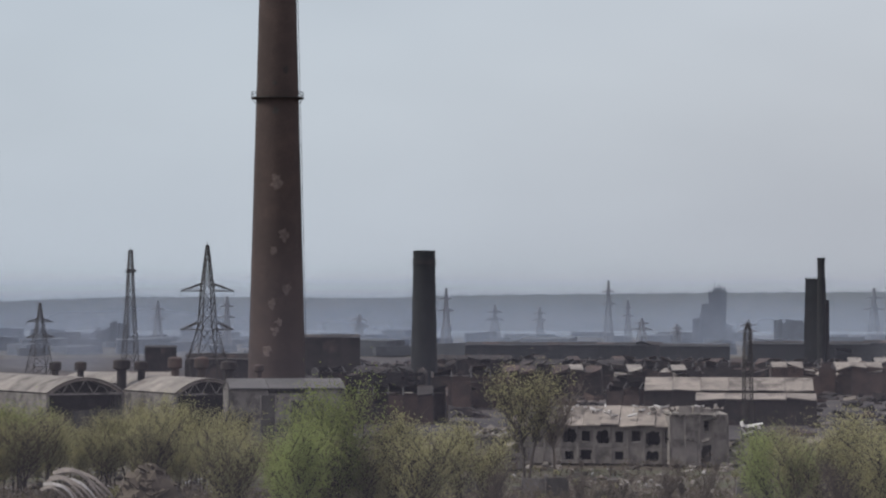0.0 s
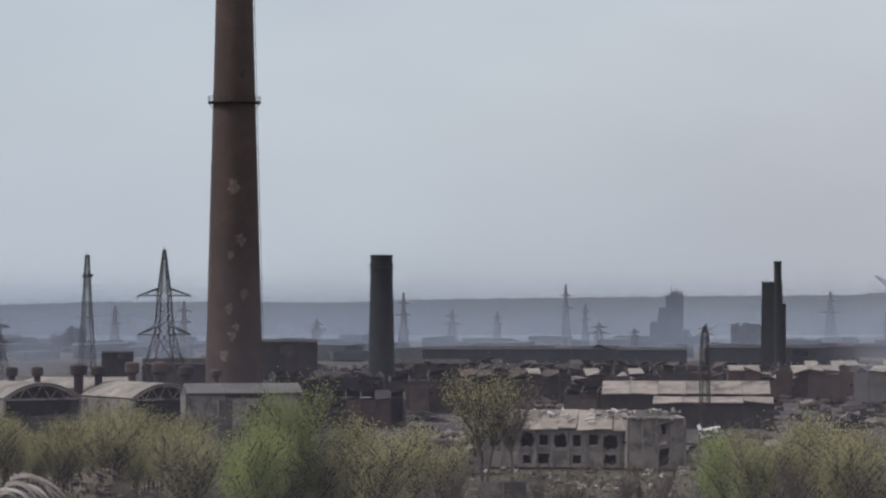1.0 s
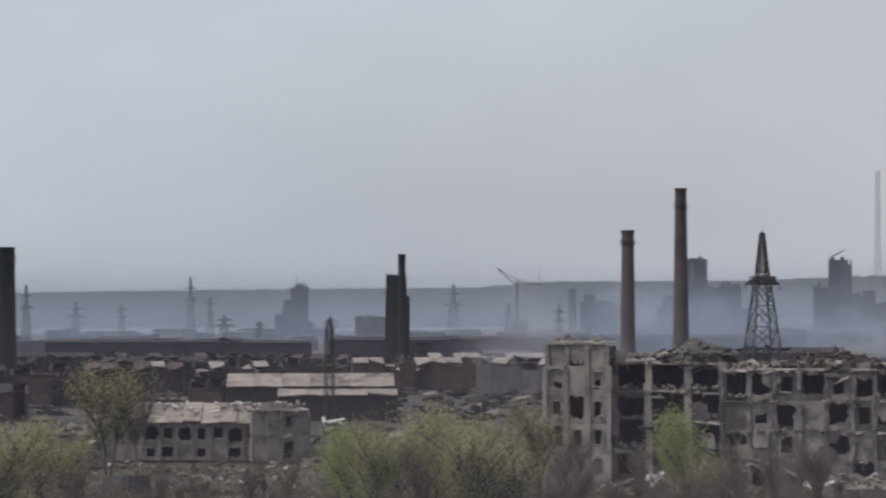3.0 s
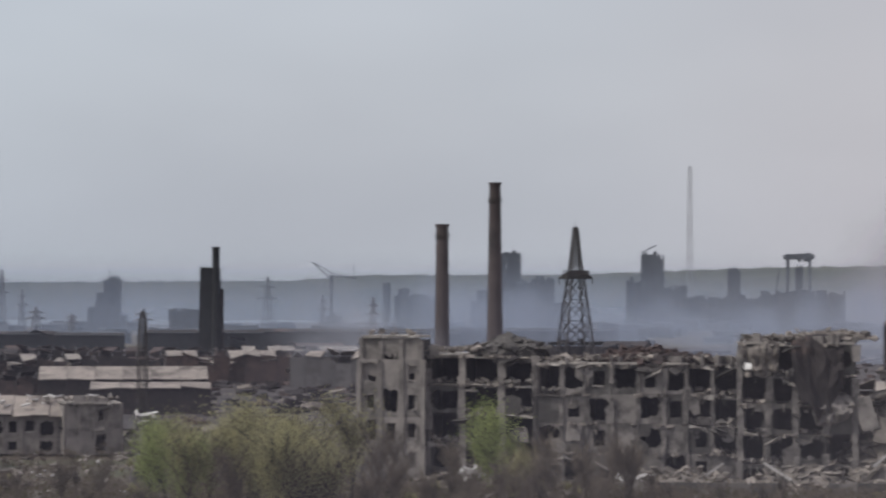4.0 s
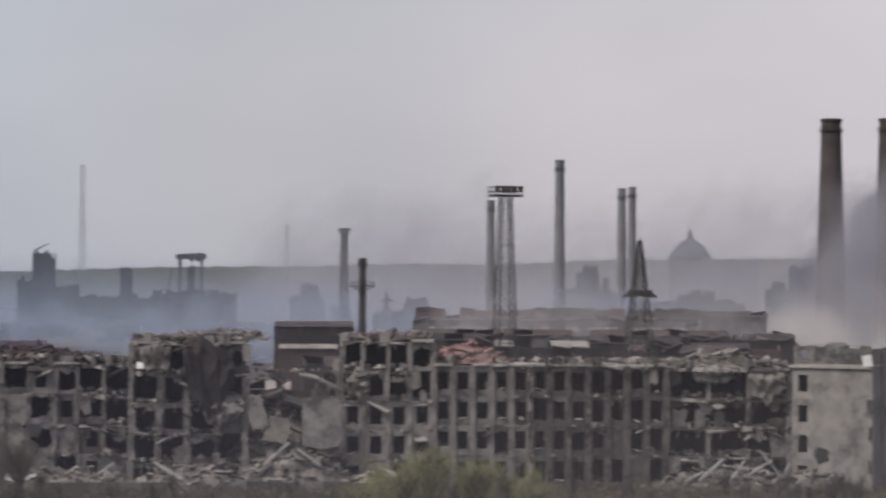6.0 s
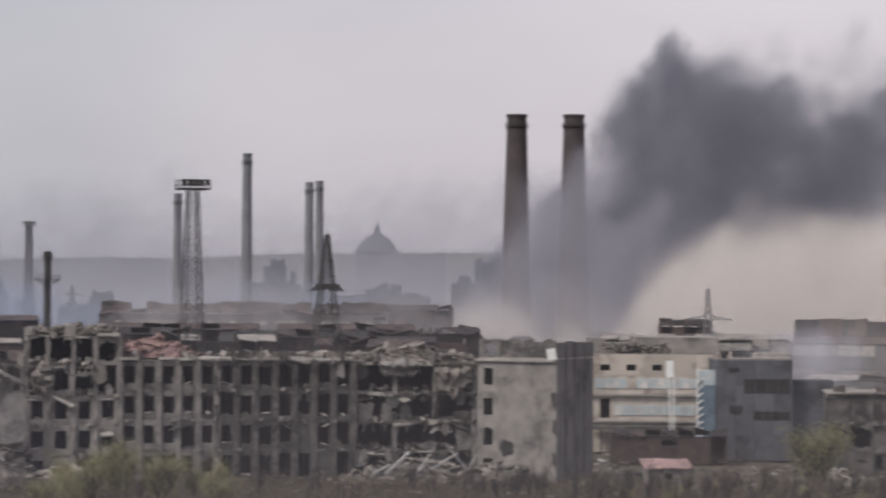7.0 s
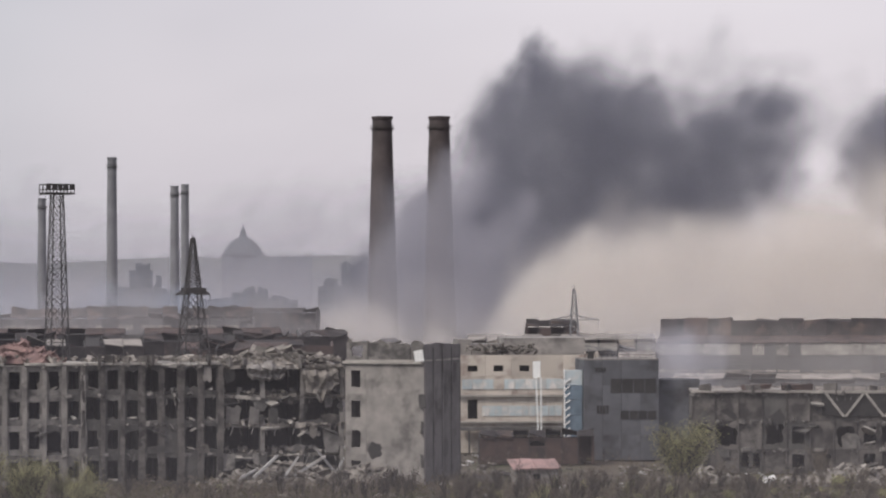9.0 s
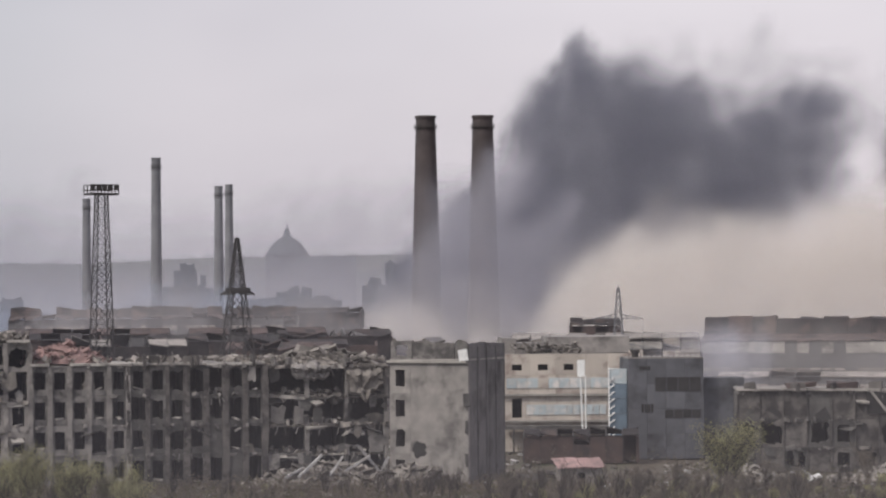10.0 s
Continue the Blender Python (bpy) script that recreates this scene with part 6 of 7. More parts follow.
# ---- the cream block, the grey block and the burnt block beyond the stair tower ----
def cream_block():
    t = facing("cream_block", "cream brick works building with pale blue window bands", "industrial building", 14.35, 420, turn=6)
    w = 19.5
    levels = ((0, 4.6), (4.62, 8.4), (8.42, 11.4), (11.42, 14.6))
    for z0, z1 in levels:
        for i in range(5):
            xa, xb = -w / 2 + i * w / 5, -w / 2 + (i + 1) * w / 5 - 0.02
            if (z0, i) in ((4.62, 0), (4.62, 4)):
                part("wall_panel", holed_panel(xa, xb, z0, z1, 0, 0.4, 1.5, 2.9, 0.03), TAN, t)
            elif z0 == 11.42 and i in (0, 1, 2):
                part("wall_panel", holed_panel(xa, xb, z0, z1, 0, 0.4, 1.5, 0.9, 0.03, -0.4), TAN, t)
            else:
                bm = bmesh.new()
                box(bm, xa, xb, 0, 0.4, z0, z1, 0.0)
                part("wall_panel", bm, TAN, t)
    for z0, z1, x0, x1 in ((9.5, 11.0, -9.4, 9.6), (5.5, 7.0, -6.4, 5.6)):
        n = 12
        for i in range(n):
            if rng.random() < 0.06:
                continue
            bm = bmesh.new()
            a, b = x0 + (x1 - x0) * i / n, x0 + (x1 - x0) * (i + 1) / n
            box(bm, a + 0.04, b - 0.04, -0.1, -0.004, z0, z1, 0.02)
            part("window_panel", bm, BLUE if rng.random() < 0.9 else TAN, t, "pale blue window panel")
    for z in (4.4, 8.35):
        bm = bmesh.new()
        box(bm, -w / 2 - 0.2, w / 2 + 0.2, -0.5, -0.11, z, z + 0.3, 0.03)
        part("ledge", bm, SLAB, t)
    bm = bmesh.new()
    box(bm, -w / 2, w / 2, 0.42, 14, 14.3, 14.6)
    part("roof_slab", bm, ROOF, t)
    for s in (-1, 1):
        bm = bmesh.new()
        box(bm, s * w / 2 - 0.2, s * w / 2 + 0.2, 0.42, 14, 0, 14.25)
        part("side_wall", bm, TAN, t)
    bm = bmesh.new()
    box(bm, -w / 2, w / 2, 13.6, 13.99, 0, 14.2)
    part("back_wall", bm, INNER, t)
    for x0, x1, z in ((-9.6, -7.6, 17), (-7.5, -3.0, 16.2), (-2.8, 9.6, 17.2)):
        bm = bmesh.new()
        box(bm, x0, x1, 4, 13, 14.61, z, 0.12)
        part("upper_storey", bm, PLASTER, t, "battered pale upper storey")
    bm = bmesh.new()
    for k in range(60):
        chunk(bm, rng.uniform(-9, 2), rng.uniform(1, 5), 14.9 + rng.uniform(0, 1.2), rng.uniform(0.3, 1.8), 0.4, 0.25, 0.6)
    ob = part("roof_rubble", bm, DEBRIS, t)
    ob["kind"] = "stuff"
    # outer gallery and pipes low on the front
    bm = bmesh.new()
    box(bm, -w / 2, w / 2, -3.2, -0.55, 3.5, 3.9, 0.1)
    part("canopy", bm, SOOT, t)
    for i in range(6):
        bm = bmesh.new()
        bar(bm, (-8.6 + i * 3.4, -3, 0), (-8.6 + i * 3.4, -3, 3.5), 0.18)
        part("canopy_post", bm, STEEL, t)


cream_block()
shed(14.9, 528, 9.6, 6, 17.6, RUST, BURNT, "burnt roof monitor standing over the pale hall", rise=0.5, monitor=1.2, ruin=0.4, missing=0.25, bay=2.4, lean=0.6, group="works blocks")
shed(15.1, 520, 35, 16, 15.2, TAN, ROOF, "pale hall with a burnt roof behind the cream block", rise=0.8, missing=0.3, lean=0.9, bay=3.5, bands=((13.4, 14.8, SLAB),), group="long halls")
shed(14.6, 390, 16, 5, 3.6, RUST, BURNT, "low rust-brown lean-to by the cream block", rise=0.7, missing=0.5, bay=2.4, lean=1.2, group="low sheds")


def white_tank():
    t = facing("white_board", "white upright board on a slanting white post", "board", 14.6, 405)
    bm = bmesh.new()
    box(bm, -0.5, 0.5, -0.3, 0.3, 11.6, 14.0, 0.05)
    part("board", bm, WHITE, t)
    for dx in (-0.1, 0.6):
        bm = bmesh.new()
        bar(bm, (dx, 0, 11.7), (0.35 + dx * 0.5, 0, 0), 0.16)
        part("post", bm, WHITE, t)


white_tank()


def grey_block():
    t = facing("grey_block", "dark grey rendered block with black window bands and a roof rail", "industrial building", 16.33, 400, turn=8)
    w, d, h = 10.8, 10, 14.3
    for i in range(4):
        for j in range(4):
            bm = bmesh.new()
            box(bm, -w / 2 + i * w / 4, -w / 2 + (i + 1) * w / 4 - 0.03, 0, 0.4, j * h / 4, (j + 1) * h / 4 - 0.03, 0.01)
            part("wall_panel", bm, GREYBLOCK, t)
    for x0, x1, z0, z1 in ((-1.6, 5.0, 9.6, 11.6), (-0.2, 5.0, 5.8, 7.0), (-3.8, -2.2, 12.6, 13.2), (-3.6, -1.8, 6.6, 7.8)):
        n = 4
        for k in range(n):
            bm = bmesh.new()
            box(bm, x0 + (x1 - x0) * k / n + 0.05, x0 + (x1 - x0) * (k + 1) / n - 0.05, -0.07, -0.012, z0, z1)
            part("window_panel", bm, INNER, t, "black window panel")
    for s in (-1, 1):
        bm = bmesh.new()
        box(bm, s * (w / 2 - 0.2) - 0.2, s * (w / 2 - 0.2) + 0.2, 0.42, d, 0, h - 0.05)
        part("side_wall", bm, GREYBLOCK, t)
    bm = bmesh.new()
    box(bm, -w / 2, w / 2, 0.42, d + 0.2, h - 0.04, h + 0.15)
    part("roof_slab", bm, ROOF, t)
    bm = bmesh.new()
    box(bm, -w / 2 + 0.41, w / 2 - 0.41, d - 0.3, d, 0, h - 0.05)
    part("back_wall", bm, INNER, t)
    bm = bmesh.new()
    for k in range(14):
        x = -w / 2 + 0.2 + (w - 0.4) * k / 13
        bar(bm, (x, 0.5, h), (x, 0.5, h + 0.8), 0.06)
    bar(bm, (-w / 2, 0.5, h + 0.8), (w / 2, 0.5, h + 0.7), 0.06)
    part("roof_rail", bm, STEEL, t)
    bm = bmesh.new()
    lathe(bm, [(0.5, h), (0.5, h + 0.9), (0.7, h + 0.9), (0.7, h + 1.2)], 12)
    v = part("roof_vent", bm, STEEL, t)
    v.location = (-4.2, 1.6, 0)
    bm = bmesh.new()
    box(bm, w / 2 + 0.02, w / 2 + 6.2, 2, 9, 0, 11.4, 0.03)
    part("annex", bm, GREYBLOCK, t)
    for k in range(6):
        bm = bmesh.new()
        box(bm, -w / 2 - 2.6, -w / 2 - 0.15, 0.8, 2.4, k * 2.15, k * 2.15 + 2.1, 0.05)
        part("blue_casing", bm, DEEPBLUE if k < 5 else BLUE, t, "faded blue stair casing")
    bm = bmesh.new()
    for k in range(10):
        bar(bm, (-w / 2 - 2.7, 0.7, 2 + k), (-w / 2 - 1.9, 0.7, 2.6 + k), 0.12)
    bar(bm, (-w / 2 - 2.7, 0.7, 0), (-w / 2 - 2.7, 0.7, 13), 0.12)
    part("stair_rail", bm, WHITE, t, "white zigzag stair rail")


grey_block()


def burnt_block():
    t = wing("burnt two-storey block with black window holes and a bared roof truss", 0, 31, 0, 12, 10.6, ["bbbbbbbboo", "whbhwbhwoh", "bbhbwhbwbh"], SMOKED, at=(20.15, 370), turn=4, floor_h=3.7, pier=0.05, win=(0.5, 0.62), name="burnt_block", debris=0.9, roof=False, sooty={(3, 0), (3, 1), (4, 1), (6, 0), (2, 2), (8, 1)})
    for i in range(5):
        bm = bmesh.new()
        box(bm, -15.5 + i * 3.1, -15.5 + (i + 1) * 3.1 - 0.04, -0.4, 12, 10.65, 10.95, 0.08)
        part("roof_slab", bm, ROOF, t)
    for x, z, w, h in ((-13.6, 7.4, 1.5, 1.6), (-10.9, 7.6, 2.4, 2.2), (-4.6, 7.8, 2.6, 2.6), (-2.0, 7.2, 1.6, 1.7), (3.4, 7.0, 1.5, 0.9)):
        bm = bmesh.new()
        rim = []
        for k in range(18):
            a = 2 * math.pi * k / 18
            e = rng.uniform(0.8, 1.15)
            rim.append(bm.verts.new((x + 0.5 * w * e * math.cos(a) * (1 - 0.35 * math.sin(a)), 0.112, z + 0.5 * h * e * math.sin(a))))
        bm.faces.new(rim)
        part("soot_stain", bm, INNER if w > 2 else SOOT, t, "black soot tongue above a burnt window")
    bm = bmesh.new()
    box(bm, -0.5, 15.5, -0.35, 0.25, 10.55, 10.9, 0.05)
    part("eave_beam", bm, SLAB, t)
    for x0, x1 in ((2, 4.4), (7, 4.6), (7.2, 9.6), (11.6, 9.8)):
        bm = bmesh.new()
        bar(bm, (x0, -0.3, 10.6), (x1, -0.3, 7.5), 0.22)
        part("truss_strut", bm, SLAB, t, "pale slanting truss strut")
    # Thin black sheet before the top floor stands for shade under the roof.
    bm = bmesh.new()
    box(bm, 1.5, 15.5, -0.18, -0.13, 7.6, 10.5, 0.02)
    part("dark_gap", bm, INNER, t, "black sheet for the shade under the bared roof")
    bm = bmesh.new()
    lathe(bm, [(0.9, 10.9), (0.9, 12.2), (0.6, 12.4), (0.6, 13.2), (0.75, 13.2), (0.75, 13.6)], 12)
    c = part("chimney_pot", bm, SOOT, t)
    c.location = (12.6, 2, 0)
    for x in (-9, -3.5):
        bm = bmesh.new()
        box(bm, x, x + 4, 1, 3, 10.96, 11.7, 0.2)
        part("roof_box", bm, RUST, t)


burnt_block()


def pink_hut(bearing, distance):
    t = facing("pink_roofed_hut", "small hut with a faded pink sheet roof", "hut", bearing, distance, turn=10)
    part("front_wall", holed_panel(-2.6, 2.6, 0, 2.2, 0, 0.2, 0.9, 1.6, 0.04, -0.25), PLASTER, t)
    for s in (-1, 1):
        bm = bmesh.new()
        box(bm, s * 2.5 - 0.1, s * 2.5 + 0.1, 0.21, 4, 0, 2.2)
        part("side_wall", bm, PLASTER, t)
    bm = bmesh.new()
    box(bm, -2.6, 2.6, 3.9, 4.1, 0, 2.4)
    part("back_wall", bm, INNER, t)
    for k in range(4):
        bm = bmesh.new()
        v = box(bm, -3 + k * 1.5, -1.54 + k * 1.5, -0.4, 4.3, 2.25, 2.36, 0.06)
        for p in v:
            if p.co.y > 2:
                p.co.z += 0.9
        part("roof_sheet", bm, PINK, t)


pink_hut(14.6, 342)


# ---- concrete fence panels and low banks in the scrub ----
def fence(b0, b1, distance, height, label):
    (xa, ya), (xb, yb) = spot(b0, distance), spot(b1, distance)
    n = max(3, round(math.hypot(xb - xa, yb - ya) / 3.0))
    t = thing("concrete_fence", label, "fence", xa, ya, 0, math.degrees(math.atan2(yb - ya, xb - xa)), group="concrete fences")
    span = math.hypot(xb - xa, yb - ya) / n
    for i in range(n):
        if rng.random() < 0.1:
            continue
        bm = bmesh.new()
        box(bm, i * span + 0.08, (i + 1) * span - 0.08, 0, 0.16, 0, height * rng.uniform(0.85, 1.02), 0.05)
        part("panel", bm, SOOT if rng.random() < 0.6 else CONCRETE, t)
        bm = bmesh.new()
        box(bm, i * span - 0.1, i * span + 0.07, -0.05, 0.22, 0, height + 0.15, 0.02)
        part("post", bm, CONCRETE, t)


fence(-22.9, -18.6, 340, 3.0, "dark weathered concrete panel fence in the scrub")
fence(-15.2, -11.2, 338, 2.4, "dark weathered concrete panel fence in the scrub")
fence(-5.2, 2.2, 333, 1.5, "low dark concrete wall before the ruin")
fence(-24.9, -24.0, 470, 8.6, "tall pale concrete wall panels")


# ---- trees and scrub ----
def grow(seed, height, spread, twigs, leaves, leaf, material, lift=0.75, stems=1, name="tree", label="", fork=5, girth=0.014, bark=None, fuzz=0.55):
    """A tapered trunk with limbs and twigs, and a crown of small loose leaves with gaps."""
    r = random.Random(seed)
    wood, tips = bmesh.new(), []

    def limb(p, d, length, rad, level):
        steps = 3 if level == 0 else 2 if level < twigs else 1
        for s in range(steps):
            q = p + d * (length / steps)
            bar(wood, p, q, rad * (1 - 0.22 * s), 5 if level == 0 else 3, rad * (1 - 0.22 * (s + 1)), level == 0)
            if level >= 1:
                tips.append((q, level))
                tips.append((p.lerp(q, 0.5), level))
            if level < twigs and (s > 0 or level > 0):
                for k in range(fork if level == 0 else 3):
                    a = r.uniform(0, 6.28)
                    out = Vector((math.cos(a) * spread, math.sin(a) * spread, lift)).normalized()
                    nd = (d * 0.55 + out * r.uniform(0.6, 1.0) + Vector((0, 0, 0.15))).normalized()
                    limb(p.lerp(q, r.random()), nd, length * r.uniform(0.42, 0.66), rad * 0.5, level + 1)
            d = (d + Vector((r.uniform(-0.15, 0.15), r.uniform(-0.15, 0.15), 0.06))).normalized()
            p = q

    for s in range(stems):
        a = r.uniform(0, 6.28)
        off = 0.0 if stems == 1 else 0.5
        limb(Vector((off * math.cos(a), off * math.sin(a), -0.3)), Vector((0.25 * off * 2 * math.cos(a), 0.25 * off * 2 * math.sin(a), 1)).normalized(), height * 0.72, height * girth, 0)
    peak = max(v.co.z for v in wood.verts)
    fit = height / peak
    for v in wood.verts:
        v.co *= fit
    tips = [(q * fit, level) for q, level in tips]
    t = new(name)
    tagged(t, label, "tree")
    part("trunk", wood, bark or WOODBARK, t)
    if leaves:
        vs, fs = [], []
        outer = [q for q in tips if q[1] >= twigs - 1] or tips
        for k in range(leaves):
            q = outer[r.randrange(len(outer))][0] + Vector((r.gauss(0, fuzz), r.gauss(0, fuzz), r.gauss(0, fuzz)))
            u = Vector((r.uniform(-1, 1), r.uniform(-1, 1), r.uniform(-1, 1))).normalized()
            w = u.orthogonal().normalized()
            s = leaf * r.uniform(0.6, 1.3)
            i = len(vs)
            vs += [q - u * s, q + w * s * 0.5, q + u * s, q - w * s * 0.5]
            fs.append((i, i + 1, i + 2, i + 3))
        me = bpy.data.meshes.new("crown")
        me.from_pydata(vs, [], fs)
        me.materials.append(material)
        c = new("crown", me)
        c.parent = t
    return t


GREEN = [grow(s, 10, 1.15, 3, 6500, 0.09, LEAF_GREEN, 0.75, label="young bright green tree in fresh spring leaf", name="green_tree") for s in (1, 2)]
OLIVE = [grow(s, 10, 1.25, 3, 5600, 0.095, LEAF_OLIVE, 0.6, label="spreading tree in thin olive-yellow spring leaf", name="olive_tree", girth=0.018, stems=k) for s, k in ((3, 1), (4, 2), (5, 1))]
THIN = [grow(s, 10, 1.2, 3, 950, 0.08, LEAF_DRY, 0.7, label="almost bare brown tree with fine twigs", name="bare_tree", girth=0.022, bark=BARK_GREY) for s in (6, 7, 8)]
SAPLING = [grow(s, 10, 0.9, 2, 0, 0.1, LEAF_DRY, 1.0, stems=2, label="bare forked sapling with dark twigs", name="sapling", girth=0.02, fork=4) for s in (21, 22, 23)]
SHRUB = [grow(s, 10, 1.3, 2, 1900, 0.2, m, 0.6, stems=5, fuzz=0.9, label=lab, name="shrub", fork=3) for s, m, lab in ((9, LEAF_OLIVE, "spreading olive shrub coming into leaf"), (10, LEAF_DRY, "spreading bare brown shrub"))]
GROUPS = {"green_tree": "green trees", "olive_tree": "olive trees", "bare_tree": "bare trees", "shrub": "shrubs", "sapling": "bare saplings"}
for proto in GREEN + OLIVE + THIN + SAPLING + SHRUB:
    proto["group"] = GROUPS[proto.name.split(".")[0]]
used = set()


def plant(proto, bearing, distance, height):
    if bearing < -25.8 and distance < 335:
        # the western trees stand behind the wreckage
        distance, height = distance + 62, height * (0.86 if height > 8 else 0.5)
    x, y = spot(bearing, distance)
    m = pose(x, y, -0.1, 0, 0, rng.uniform(0, 360)) @ Matrix.Diagonal((height / 10 * rng.uniform(0.85, 1.15), height / 10 * rng.uniform(0.85, 1.15), height / 10, 1))
    if proto.name in used:
        copy_thing(proto, m)
    else:
        used.add(proto.name)
        proto.matrix_basis = m


# bearing, distance, height: the trees that stand out
for b, d, h in ((-24.5, 285, 12), (-24.0, 282, 13), (-23.3, 288, 12.6), (-23.7, 300, 11.6), (-24.2, 275, 10.6), (-14.5, 300, 9.2), (-14.8, 310, 8), (-7.7, 318, 10.4), (-7.9, 322, 8), (-14.0, 290, 7.5), (-29.9, 290, 11)):
    plant(rng.choice(GREEN), b, d, h)
for b, d, h in ((-29.8, 285, 12.6), (-30.3, 290, 12.5), (-29.2, 292, 11.8), (-28.4, 300, 11.4), (-27.1, 292, 12.6), (-26.6, 296, 13.2), (-26.2, 300, 11), (-25.2, 290, 10.2), (-22.7, 290, 12), (-22.1, 292, 11.6), (-21.5, 295, 12), (-20.8, 300, 10.8), (-22.0, 280, 11),
                (-19.5, 388, 15.0), (-13.2, 300, 12), (-12.4, 304, 12.6), (-11.4, 303, 11.6), (-13.6, 296, 10), (-12.8, 290, 11), (-10.7, 312, 12), (-12.2, 280, 10), (2.2, 302, 6.6), (3.2, 305, 7.2), (4.2, 300, 6.8), (17.3, 320, 8.8), (17.7, 326, 8), (-7.4, 300, 7), (5.3, 298, 6.5)):
    plant(rng.choice(OLIVE), b, d, h)
for b, d, h in ((-25.6, 300, 10), (-28.0, 305, 9.5), (-20.3, 310, 9), (-18.9, 390, 14), (-18.4, 305, 6.5), (-17.5, 310, 6), (-16.6, 305, 6.5), (-15.8, 308, 7), (-12.0, 312, 11.5), (-11.5, 296, 10.5), (-10.2, 300, 10.2), (-9.8, 306, 9.5), (-9.2, 300, 8.5), (-8.6, 310, 9.0), (-7.0, 308, 9.5), (-6.6, 312, 10), (-6.0, 310, 10.5), (-5.5, 306, 9), (-5.0, 312, 8.5), (-8.2, 305, 9.5),
                (6.2, 315, 4.8), (8.2, 318, 5), (9.4, 320, 4.6), (10.4, 318, 5.2), (11.4, 320, 6.6), (12.0, 318, 5.8), (13.2, 320, 5.0), (14.3, 320, 8.4), (15.0, 322, 5.8), (15.8, 322, 6.5), (16.5, 325, 6.2), (18.6, 330, 4.8), (7.2, 312, 5.2), (17.9, 455, 17.5), (18.45, 460, 16)):
    plant(rng.choice(SAPLING if b > 5 else THIN), b, d, h)
grove = random.Random(31)
for k in range(150):
    b = -31 + 53.5 * (k + grove.random()) / 150
    d = grove.uniform(288, 336)
    tall = float(np.interp(b, [-31, -26, -21, -18, -15, -12, -9, -4, 0, 5, 10, 16, 22], [7, 6.5, 7, 5, 5.5, 7, 6, 4.5, 3.2, 5, 3.2, 4.2, 3.6]))
    plant(SHRUB[0] if grove.random() < (0.42 if b < -8 or 1 < b < 5.5 or b > 16 else 0.3) else SHRUB[1], b, d, tall * grove.uniform(0.6, 1.1))


for k in range(84):
    b = grove.choice((grove.uniform(-31, -20), grove.uniform(-31, -20), grove.uniform(-14.2, -10.4), grove.uniform(-10.5, -4), grove.uniform(1.5, 5.5)))
    tall = 10.8 if b < -20 else 10.0 if b < -10.4 else 7.2 if b < 0 else 5.6
    kind = OLIVE if (b < -20 and k % 4) or (b < -10.4 and k % 3 == 0) or b > 0 else THIN
    plant(grove.choice(kind), b, grove.uniform(280, 325), tall * grove.uniform(0.72, 1.08))
for k in range(75):
    plant(grove.choice(SAPLING), grove.uniform(-19, 21), grove.uniform(300, 334), grove.uniform(4.6, 9.2))


for k in range(26):
    plant(grove.choice(OLIVE), grove.uniform(-31, -25.4), grove.uniform(345, 385), grove.uniform(7, 10.8))


for k in range(14):
    plant(SAPLING[k % 3], grove.uniform(9.8, 17.0), grove.uniform(310, 322), grove.uniform(6.8, 10.5))
# scrub before the cream and burnt blocks, and round the broken houses
for k in range(125):
    plant(grove.choice((SHRUB[0], SHRUB[1], SHRUB[1], SAPLING[k % 3], THIN[k % 3])), grove.uniform(12.8, 22.8), grove.uniform(300, 340), grove.uniform(3.8, 7.0))
for k in range(8):
    plant(THIN[k % 3], grove.uniform(-10.6, -3.0), grove.uniform(300, 326), grove.uniform(9.5, 13.6))
for k in range(34):
    plant(grove.choice((SHRUB[1], SHRUB[1], SHRUB[0], THIN[k % 3])), grove.uniform(-21.0, -14.6), grove.uniform(352, 404), grove.uniform(2.6, 4.6))


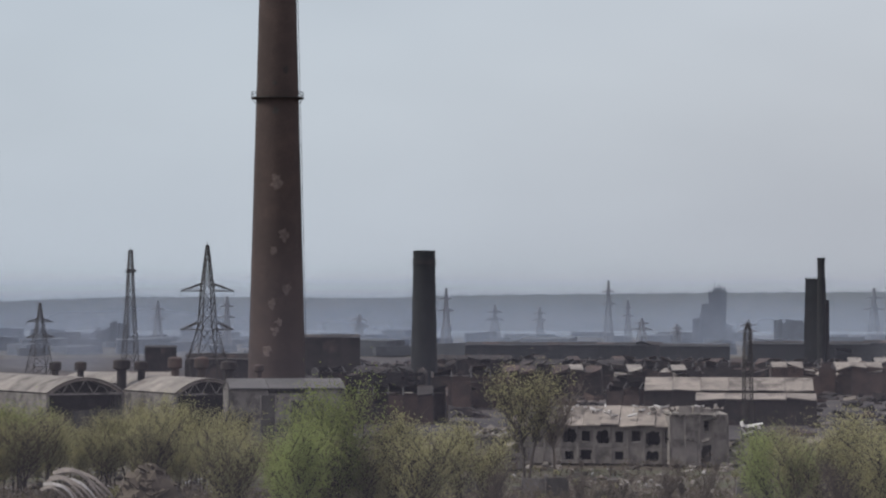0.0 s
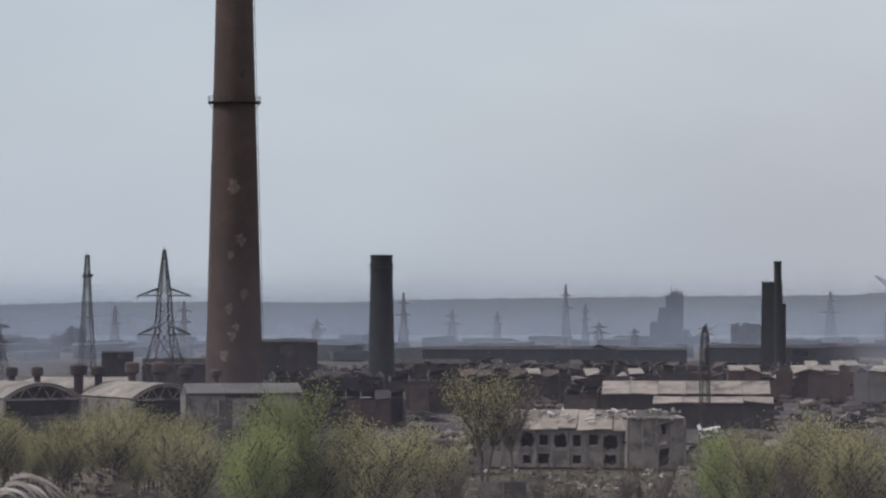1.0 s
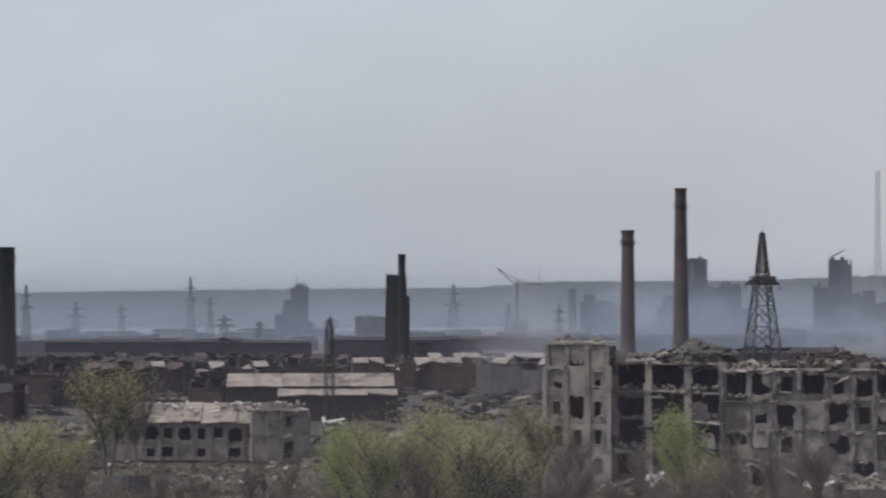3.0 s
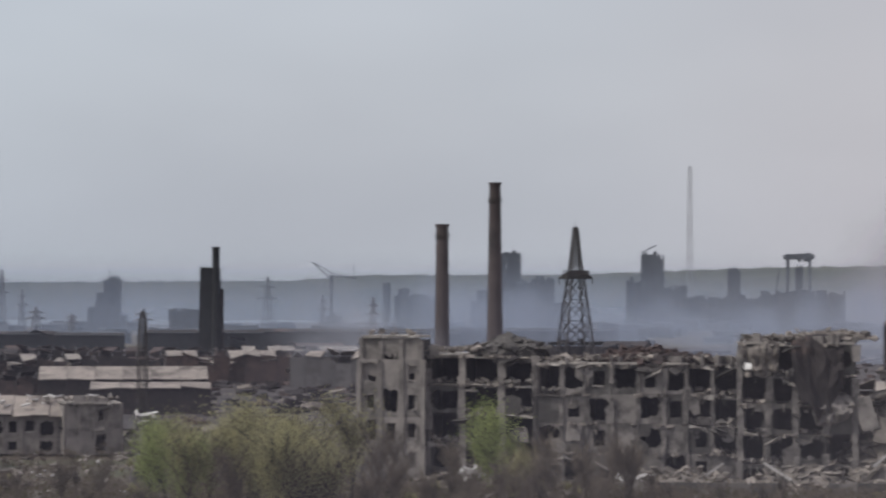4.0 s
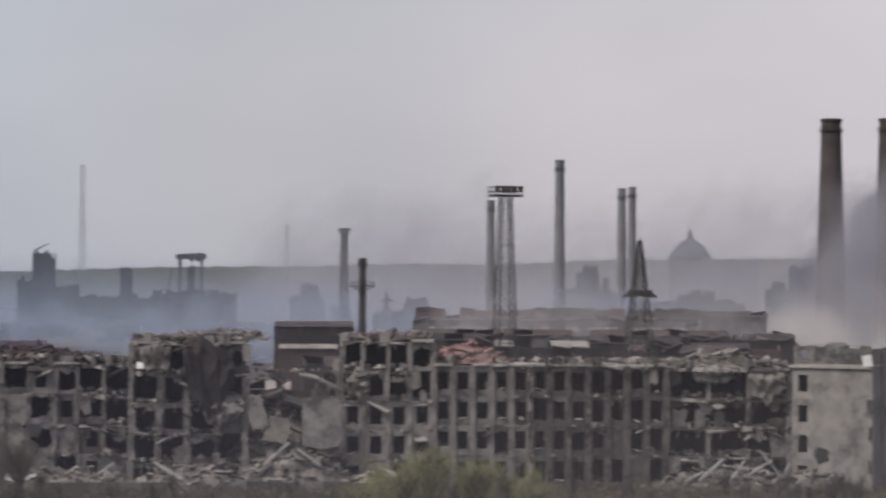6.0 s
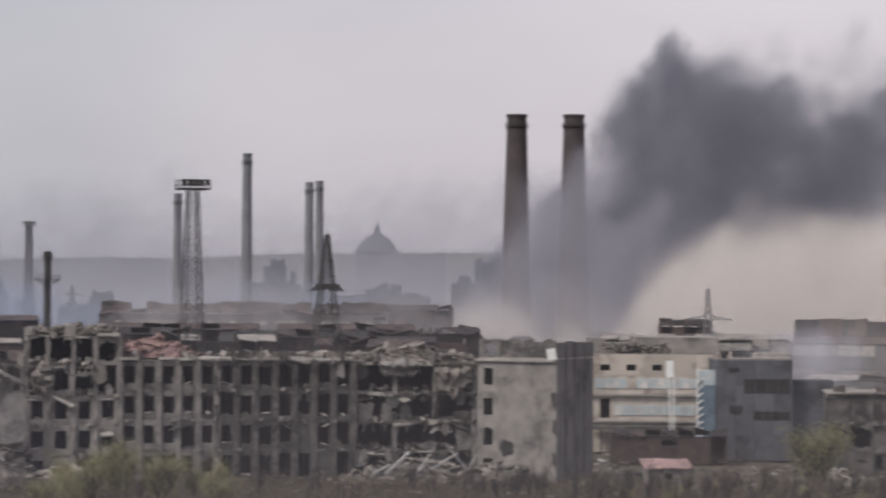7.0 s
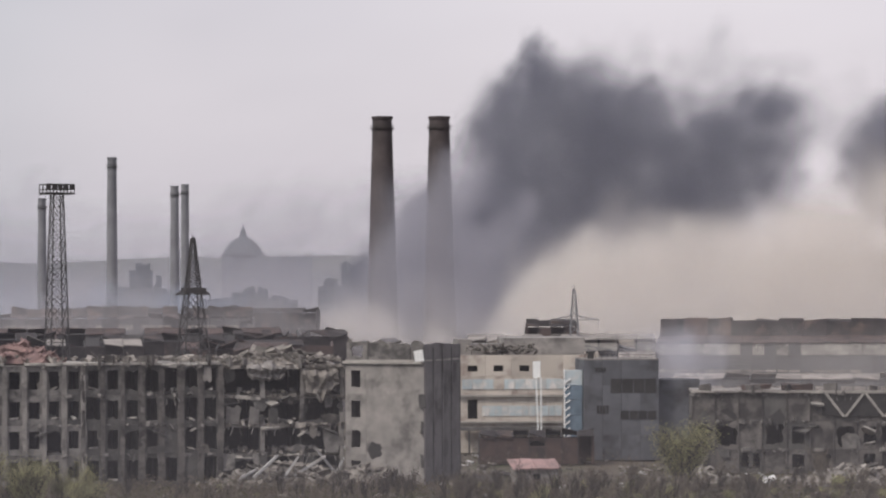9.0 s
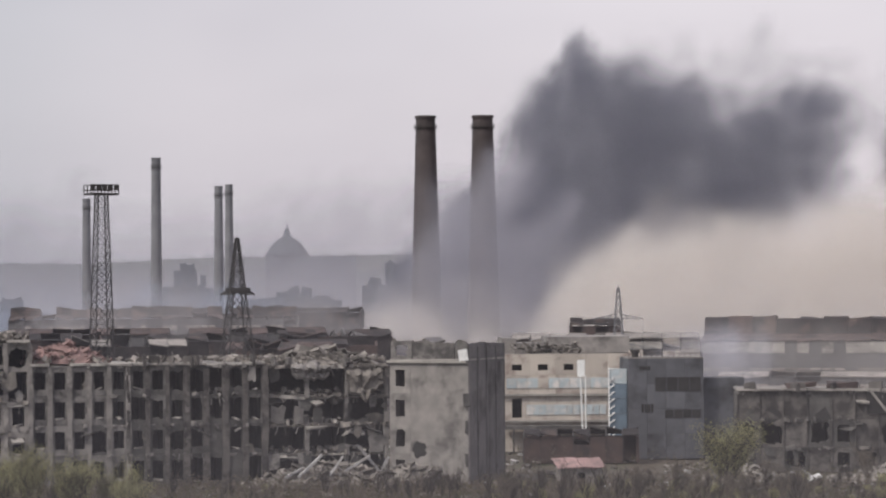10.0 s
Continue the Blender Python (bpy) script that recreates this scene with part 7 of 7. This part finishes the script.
def scrub(name, label, material, n, seed, lo, hi):
    r = random.Random(seed)
    vs, fs = [], []
    for k in range(n):
        b, d = r.uniform(-31.5, 23), r.uniform(310, 344) if r.random() < 0.7 else r.uniform(344, 460)
        x, y = spot(b, d)
        h = r.uniform(lo, hi) * (0.5 + 0.8 * abs(fbm(x * 0.08, y * 0.08)))
        for j in range(9):
            q = Vector((x + r.gauss(0, 0.5), y + r.gauss(0, 0.5), r.random() * h))
            u = Vector((r.uniform(-1, 1), r.uniform(-1, 1), r.uniform(-0.2, 1.4))).normalized()
            w = u.orthogonal().normalized()
            s = r.uniform(0.12, 0.38)
            i = len(vs)
            vs += [q - u * s, q + w * s * 0.25, q + u * s, q - w * s * 0.25]
            fs.append((i, i + 1, i + 2, i + 3))
    me = bpy.data.meshes.new(name)
    me.from_pydata(vs, [], fs)
    me.materials.append(material)
    tagged(new(name, me), label, "scrub", kind="stuff")


scrub("dry_scrub", "dry brown weeds and twigs", LEAF_DRY, 9000, 1, 0.8, 3.0)
scrub("green_scrub", "low olive-green weeds", LEAF_WEED, 4500, 2, 0.5, 2.2)


def strewn(name, label, material, n, seed, near, far, smin, smax, b0=-31, b1=23, tilt=0.35):
    r = random.Random(seed)
    bm = bmesh.new()
    for k in range(n):
        x, y = spot(r.uniform(b0, b1), r.uniform(near, far))
        s = r.uniform(smin, smax)
        chunk(bm, x, y, s * 0.12, s, s * r.uniform(0.3, 0.9), s * r.uniform(0.1, 0.35), tilt)
    solo(name, bm, material, label, "debris", kind="stuff")


strewn("strewn_rubble", "broken concrete strewn over the ground", DEBRIS, 2600, 3, 322, 470, 0.3, 1.7)
strewn("strewn_pale_bits", "pale bits of sheet and plaster strewn about", PALE, 420, 4, 322, 460, 0.3, 1.3)
strewn("works_rubble", "dark wreckage strewn between the sheds", BURNT, 2200, 5, 560, 1200, 1.0, 5.0, -26, -3)
strewn("works_rubble_rust", "rusty wreckage strewn between the sheds", RUST, 1200, 6, 480, 1200, 1.0, 4.5, -26, 14)
strewn("works_pale_sheets", "pale roof sheets strewn between the sheds", DUSTY, 260, 7, 480, 1100, 1.5, 5.0, -22, 10)
strewn("far_works_clutter", "low sheds, tanks and tree clumps faint in the haze", HAZY, 420, 8, 1360, 2300, 8.0, 30.0, -33, 13, 0.03)
